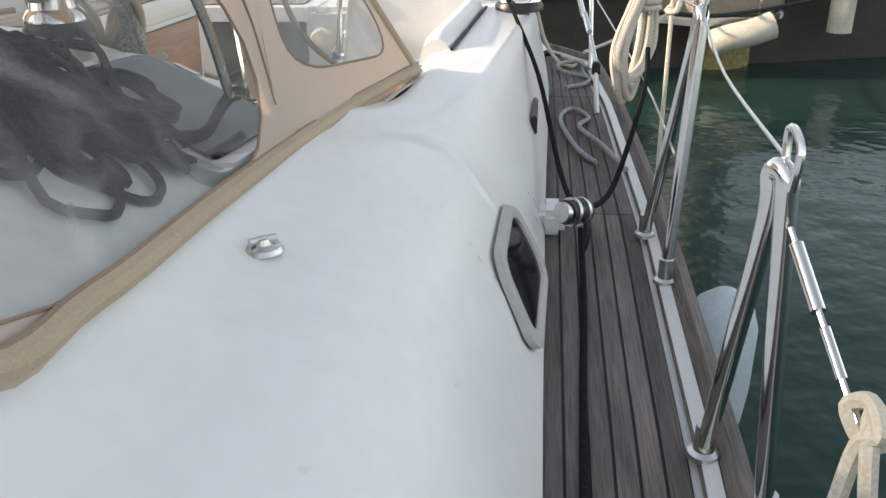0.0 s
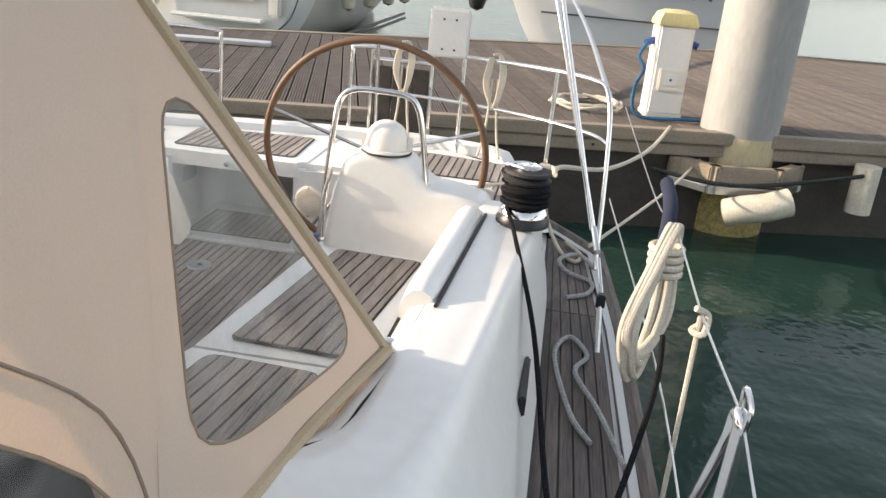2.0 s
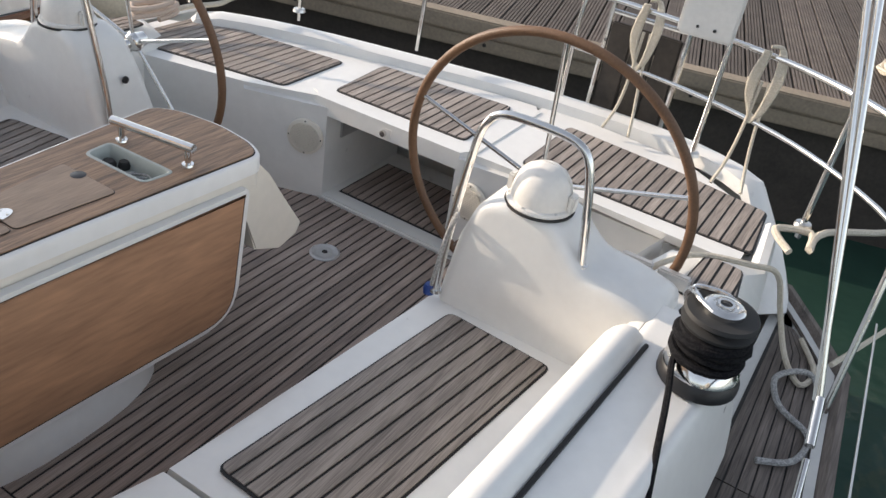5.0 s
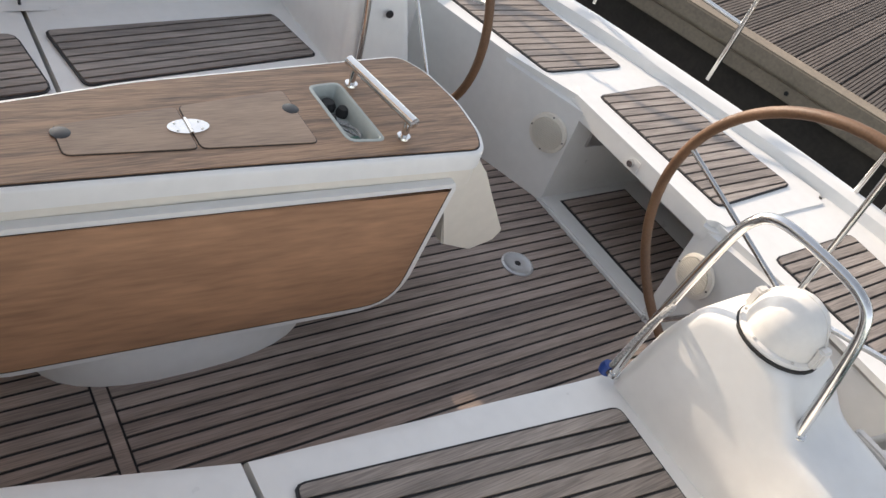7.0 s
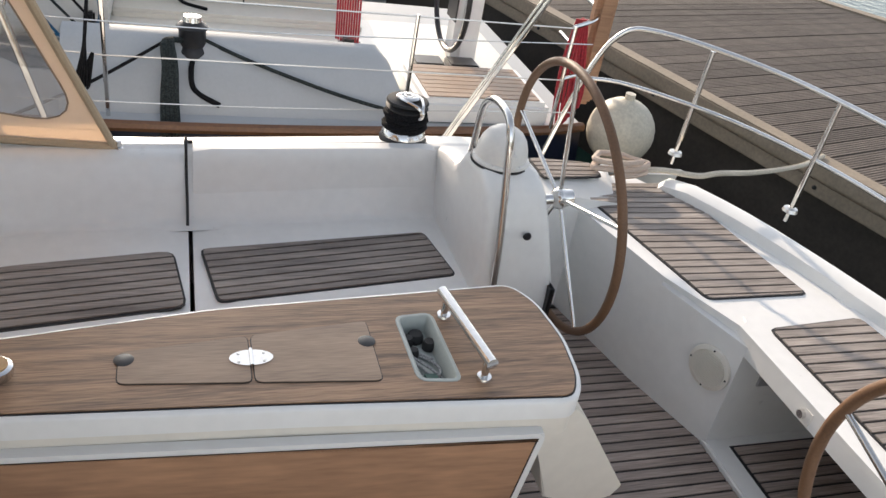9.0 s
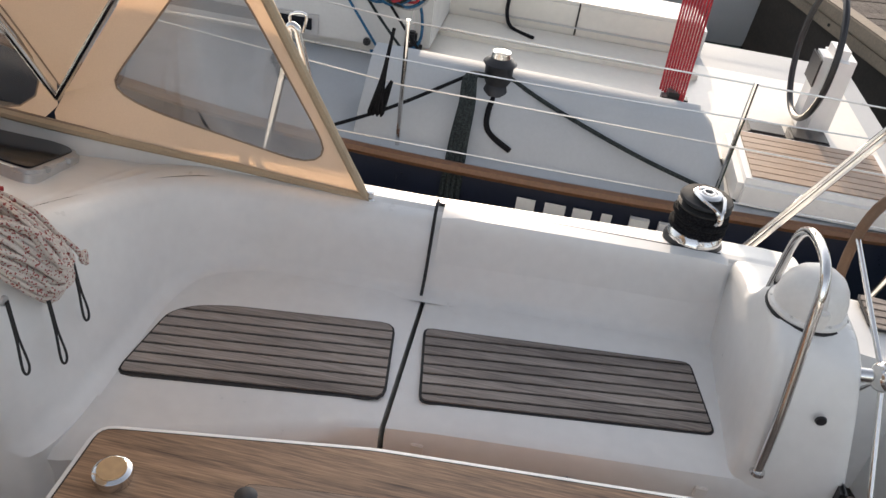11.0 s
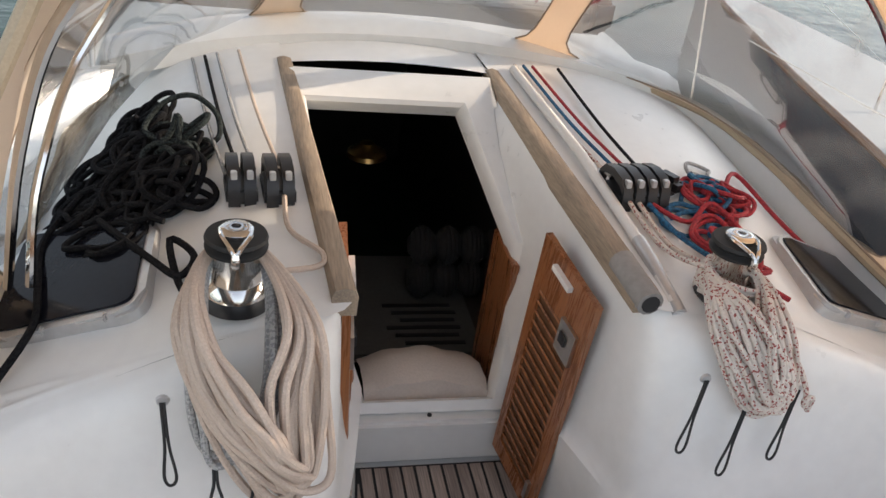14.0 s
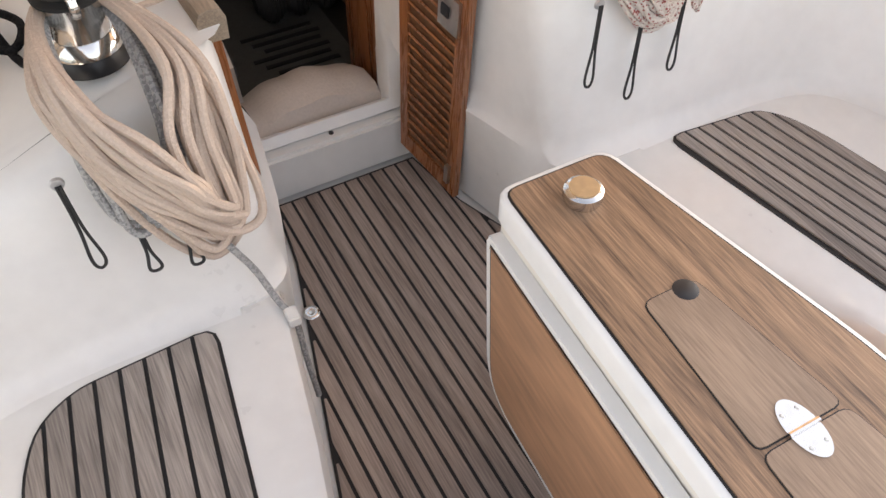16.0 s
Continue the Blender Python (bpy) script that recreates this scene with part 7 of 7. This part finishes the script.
# ---- details of the neighbouring yacht ----
def nbp(name, bm, mat, label=""):
    return part(name, bm, mat, nb, label)


for y in (-3.2, -1.3, 0.68, 2.2, 3.1):
    st = nbp("stanchion", tube([(-2.62 - 0.38 * max(0.0, -0.4 - y), y, 0.2), (-2.60 - 0.38 * max(0.0, -0.4 - y), y, 0.85)], 0.011, 8), STEEL)
for z in (0.84, 0.54):
    nbp("lifeline", tube([(-2.60 - 0.38 * max(0.0, -0.4 - y), y, z) for y in (-5, -1.3, 0.68, 2.2, 3.1)], 0.004, 6), STEEL_DULL)
for k in range(4):
    nbp("sheet_tail", tube(spline([(-2.93, 1.06 - 0.02 * k, 0.52), (-2.85, 0.95 + 0.012 * k, 0.54), (-2.74, 0.95 + 0.018 * k, 0.44), (-2.64, 0.94 + 0.022 * k, 0.30), (-2.50, 0.94 + 0.025 * k, 0.10), (-2.46, 0.93 + 0.025 * k, -0.25)], 6), 0.014, 8), ROPE_DARK, "dark line gathered over the rail")
nbp("sheet", tube(spline([(-2.96, 1.15, 0.52), (-2.85, 1.4, 0.45), (-2.72, 1.85, 0.34), (-2.62, 2.3, 0.26)], 6), 0.011, 8), ROPE_DARK, "dark green sheet")
nbp("sheet", tube(spline([(-2.93, 1.10, 0.46), (-2.80, 1.08, 0.40), (-2.74, 1.10, 0.32), (-2.68, 1.22, 0.27)], 6), 0.014, 8), ROPE_BLACK, "black sheet end")
nbp("sheet", tube(spline([(-2.9, 0.95, 0.52), (-2.7, 0.60, 0.36), (-2.58, 0.25, 0.22)], 6), 0.009, 8), ROPE_BLACK)
for k in range(4):
    nbp("tied_line", tube(spline([(-2.60, 0.62, 0.80), (-2.58 + 0.02 * k, 0.60, 0.6), (-2.57, 0.60 - 0.02 * k, 0.38), (-2.60, 0.63, 0.55)], 5), 0.008, 6), ROPE_BLACK)
for y, z, r in ((-0.13, 0.80, 0.03), (-0.02, 0.62, 0.018), (0.08, 0.70, 0.035), (0.27, 0.32, 0.02), (0.53, 0.40, 0.03), (0.55, 0.33, 0.045), (0.53, 0.235, 0.04), (-0.13, 0.335, 0.02)):
    nbp("deck_block", box((-3.62, y - r, z - r), (-3.57, y + r, z + r), r * 0.4), BLACK)
rnb = random.Random(9)
nbp("hung_winch", lathe([(0, 0), (0.06, 0), (0.05, 0.03), (0.045, 0.1), (0.055, 0.12), (0, 0.13)], 16, pose(-3.60, 0.47, 0.86)), BLACK)
for mat, n, w in ((ROPE_BLUE, 34, 1.0), (ROPE_RED, 16, 0.8), (ROPE_GREY, 14, 1.1), (ROPE_DARK, 16, 1.0)):
    pts = []
    for i in range(n):
        a = i * 0.8 + rnb.uniform(-0.2, 0.2)
        lean = 0.16 * math.sin(i * 0.21)
        pts.append((-3.55 + rnb.uniform(0, 0.05), 0.40 + w * 0.13 * math.cos(a) + lean * 0.5, 0.70 + w * 0.12 * math.sin(a)))
    nbp("hung_line", tube(spline(pts, 5), 0.008, 7), mat)
nbp("hung_line", tube(spline([(-3.56, 0.50, 0.7), (-3.56, 0.58, 0.55), (-3.56, 0.56, 0.35), (-3.56, 0.30, 0.28)], 5), 0.009, 7), ROPE_BLUE)
for k, y in enumerate((0.05, 0.30, 0.18)):
    nbp("deck_line", tube(spline([(-3.66, y, 0.635), (-3.56, y + 0.15, 0.50), (-3.5, y + 0.35, 0.27 + 0.02 * k)], 5), 0.008, 6), (ROPE_BLUE, ROPE_BLACK, ROPE_DARK)[k])
nbp("seat_joint", box((-4.419, 1.45, 0.29), (-4.412, 1.46, 0.50)), CAULK)
nbp("seat_slot", box((-4.415, 0.75, 0.335), (-4.405, 2.15, 0.345)), ALU)
nbp("cockpit_winch", lathe([(0, 0), (0.07, 0), (0.06, 0.03), (0.05, 0.05), (0.05, 0.1), (0.06, 0.12), (0, 0.14)], 18, pose(-4.62, 1.0, 0.47)), BLACK)
nbp("cockpit_line", tube(spline([(-4.56, 1.0, 0.56), (-4.41, 1.0, 0.48), (-4.40, 1.0, 0.36), (-4.32, 1.05, 0.30), (-4.2, 1.2, 0.30)], 5), 0.012, 8), ROPE_BLACK)
nbp("wheel", tube([(-3.75 + 0.36 * math.cos(a), 2.75, 0.66 + 0.36 * math.sin(a)) for a in [2 * math.pi * i / 40 for i in range(40)]], 0.018, 8, closed=True), BLACK)
nbp("pedestal", box((-3.86, 2.77, 0.2), (-3.62, 2.95, 0.72), 0.05), GEL)
nbp("pedestal_panel", box((-3.84, 2.758, 0.5), (-3.64, 2.768, 0.66), 0.01), BLACK)
for y in (2.43, 2.66):
    nbp("instrument_panel", box((-3.46, y, 0.242), (-3.30, y + 0.2, 0.34), 0.01), BLACK)
for k in range(10):
    x0 = -3.48 + 0.016 * k
    nbp("tackle_line", tube([(x0, 1.95 + 0.012 * k, 0.40), (x0 - 0.1, 1.93 + 0.014 * k, 1.72)], 0.007, 6), ROPE_RED, "red tackle line")
nbp("tackle_block", box((-3.45, 1.95, 0.24), (-3.33, 2.09, 0.44), 0.03), BLACK)
nbp("pushpit_rail", tube(spline([(-2.62, 3.1, 0.84), (-2.75, 3.3, 0.88), (-3.2, 3.36, 0.9), (-4.5, 3.36, 0.9)], 6), 0.013, 8), STEEL)
nbp("pushpit_rail", tube(spline([(-2.62, 3.1, 0.54), (-2.75, 3.3, 0.58), (-3.3, 3.36, 0.6)], 6), 0.012, 8), STEEL)
nbp("buoy", lathe([(0, -0.2)] + [(0.205 * math.cos(a), 0.205 * math.sin(a)) for a in [math.pi * (k / 14 - 0.5) for k in range(1, 14)]] + [(0.03, 0.206), (0.03, 0.24), (0, 0.24)], 28, pose(-2.6, 3.56, 0.24)), FENDER, "round grey buoy fender")
for k in range(7):
    nbp("red_line", tube(spline([(-2.72, 3.16 + 0.01 * k, 0.86), (-2.70, 3.12 + 0.025 * k, 0.55), (-2.69, 3.16 + 0.02 * k, 0.16 + 0.03 * k), (-2.71, 3.22 + 0.012 * k, 0.5), (-2.74, 3.2, 0.86)], 6), 0.009, 7), ROPE_RED, "red line hung on the rail")
nbp("wood_board", box((-2.82, 3.27, 0.34), (-2.72, 3.40, 1.05), 0.03), LEAF_WOOD)
mst = nbp("mast", tube([(-4.48, -3.2, 0.7), (-4.48, -3.2, 12.0)], 0.09, 14), ALU)
nbp("boom", tube([(-4.48, -3.1, 1.72), (-4.4, 2.5, 1.80)], 0.075, 12), ALU)
# out of view: sail bundle added to throw a shade band over the table
nbp("furled_sail", grid([[(-4.46 + 0.14 * math.cos(a) * (1 + 0.12 * math.sin(i * 1.9 + a)), lerp(-3.0, 2.45, i / 24), lerp(2.08, 2.04, i / 24) + 0.25 * math.sin(a) * (1 + 0.08 * math.sin(i * 1.3 + 2 * a))) for a in [2 * math.pi * j / 14 for j in range(14)]] for i in range(25)], closed=True), CUSHION, "unseen furled sail added on the boom to cast shade")
# a third boat beyond the neighbour
nb2 = tagged(new("far_side_yacht"), "pale grey yacht moored beyond the navy one", "sailing yacht")
NX2 = -9.0
stn2 = [(-9.0, 0.1), (-6.0, 1.2), (-3.0, 1.8), (0.0, 2.0), (3.0, 1.9), (5.0, 1.6)]
bm = grid([[(NX2 + q * h, y, z) for q, z in ((1.0, 0.45), (1.02, 0.1), (1.0, -0.4), (0.9, -0.9))] for y, h in stn2])
part("hull", bm, HULL_G, nb2)
part("deck", grid([[(NX2 - h, y, 0.45), (NX2, y, 0.5), (NX2 + h, y, 0.45)] for y, h in stn2]), GEL, nb2)
part("cabin", box((NX2 - 1.1, -5.0, 0.45), (NX2 + 1.1, 0.8, 0.95), 0.15), GEL, nb2)
part("cabin_window", box((NX2 + 1.09, -3.5, 0.62), (NX2 + 1.12, -0.4, 0.8), 0.03), ACRYL, nb2)
part("coaming", box((NX2 + 0.9, 0.8, 0.45), (NX2 + 1.4, 3.4, 0.8), 0.05), GEL, nb2)
for i in range(7):
    part("hull_marking", box((NX2 + 1.97, 1.62 + 0.11 * i, 0.02), (NX2 + 2.01, 1.69 + 0.11 * i, 0.15)), LETTER, nb2, "dark painted marking")
for y in (-3.0, -1.0, 1.0, 3.0):
    part("stanchion", tube([(NX2 + 1.85, y, 0.45), (NX2 + 1.85, y, 1.05)], 0.012, 8), STEEL, nb2)
part("lifeline", tube([(NX2 + 1.85, -4, 1.04), (NX2 + 1.85, 3.5, 1.04)], 0.005, 6), STEEL_DULL, nb2)
# ---- names on the far sterns ----
def lettering(text, size, m, mat, parent):
    cu = bpy.data.curves.new("lettering", "FONT")
    cu.body, cu.size, cu.align_x, cu.align_y, cu.extrude = text, size, "CENTER", "CENTER", 0.004
    tmp = new("lettering_source", cu)
    dg = bpy.context.evaluated_depsgraph_get()
    me = bpy.data.meshes.new_from_object(tmp.evaluated_get(dg))
    bpy.data.objects.remove(tmp)
    me.materials.clear()
    me.materials.append(mat)
    ob = new("lettering", me)
    ob.parent = parent
    ob.matrix_basis = m
    return ob
part("name_board", box((-5.5, 13.86, 0.40), (-4.1, 13.90, 0.92), 0.02), PLASTIC_W, fb1, "white name board")
lettering("ALCHIAR", 0.30, Matrix.Translation((-4.8, 13.85, 0.70)) @ pose(0, 0, 0, 90, 0, 0), LETTER, fb1)
part("small_print", box((-5.1, 13.85, 0.47), (-4.5, 13.858, 0.51)), LETTER, fb1, "line of small lettering")
part("cockpit_well", box((-5.5, 13.88, 0.95), (-3.6, 14.6, 1.5), 0.05), GEL_CREAM, fb1)
# flat dark panel painted as the shade inside the well
part("well_opening", box((-4.9, 13.87, 1.0), (-4.0, 13.89, 1.45), 0.02), SHADE_IN, fb1)
part("swim_platform", box((-5.7, 13.70, 0.02), (-3.9, 13.95, 0.10), 0.03), GEL, fb1, "white swim platform")
for x in (-6.1, -3.7):
    part("stern_post", box((x - 0.12, 13.82, 0.15), (x + 0.12, 13.95, 1.2), 0.05), GEL_CREAM, fb1)
for k in range(4):
    part("fender", lathe([(0, -0.45), (0.12, -0.4), (0.16, -0.25), (0.16, 0.25), (0.1, 0.4), (0, 0.45)], 14, pose(-2.65 + 0.12 * k, 15.2 + 1.3 * k, 0.75)), FENDER, fb1)
for k, z in enumerate((0.05, 0.16)):
    part("waterline_stripe", tube([(-2.72 + 0.08 * j - 0.02 * k, 14.3 + 1.4 * j, z - 0.35 + 0.05 * j) for j in range(5)], 0.035, 6), LETTER, fb1, "dark waterline stripe")
lettering("WYÄN", 0.55, Matrix.Translation((3.3, 14.02, 1.35)) @ pose(0, 0, 0, 90, 0, 0), LETTER, fb2)
part("transom_line", box((1.2, 14.08, 0.72), (5.0, 14.10, 0.75)), LETTER, fb2, "thin dark line")
fbf = thing("hanging_fender", "black fender hanging from the far yacht", "fender")
part("body", lathe([(0, -0.5), (0.12, -0.45), (0.17, -0.3), (0.17, 0.25), (0.1, 0.42), (0, 0.45)], 18, pose(0.05, 13.9, 1.15)), BLACK, fbf)
for x in (-6.0, -3.2):
    line("far_mooring", [(x, 14.0, 0.9), (x + 0.6, 11.5, 0.4), (x + 1.0, 9.0, 0.3)], 0.012, ROPE_DARK, "dark mooring line to the pier")
line("far_mooring", [(-6.2, 13.9, 0.9), (-8.2, 11.0, 0.4), (-9.5, 8.2, 0.25)], 0.014, ROPE_DARK, "dark mooring line to the pier")
line("far_mooring", [(1.2, 14.3, 1.7), (1.9, 10.5, 0.9), (2.2, 7.0, 0.4)], 0.03, STEEL_DULL, "long steel boathook or stay")

# distant quay and low shore that closes the harbour
shore = tagged(finish("backdrop", grid([[(300 * math.cos(a), 300 * math.sin(a), -1.0) for a in [2 * math.pi * i / 48 for i in range(49)]], [(300 * math.cos(a), 300 * math.sin(a), 7.0 + 4 * math.sin(a * 5)) for a in [2 * math.pi * i / 48 for i in range(49)]]]), material("hazy_shore", (0.28, 0.31, 0.32), 0.95, var=0.2, scale=(0.02, 0.02, 0.1), fine=(0.2, 0.2, 0.3))), "hazy low shore round the harbour", "shore", kind="structure")
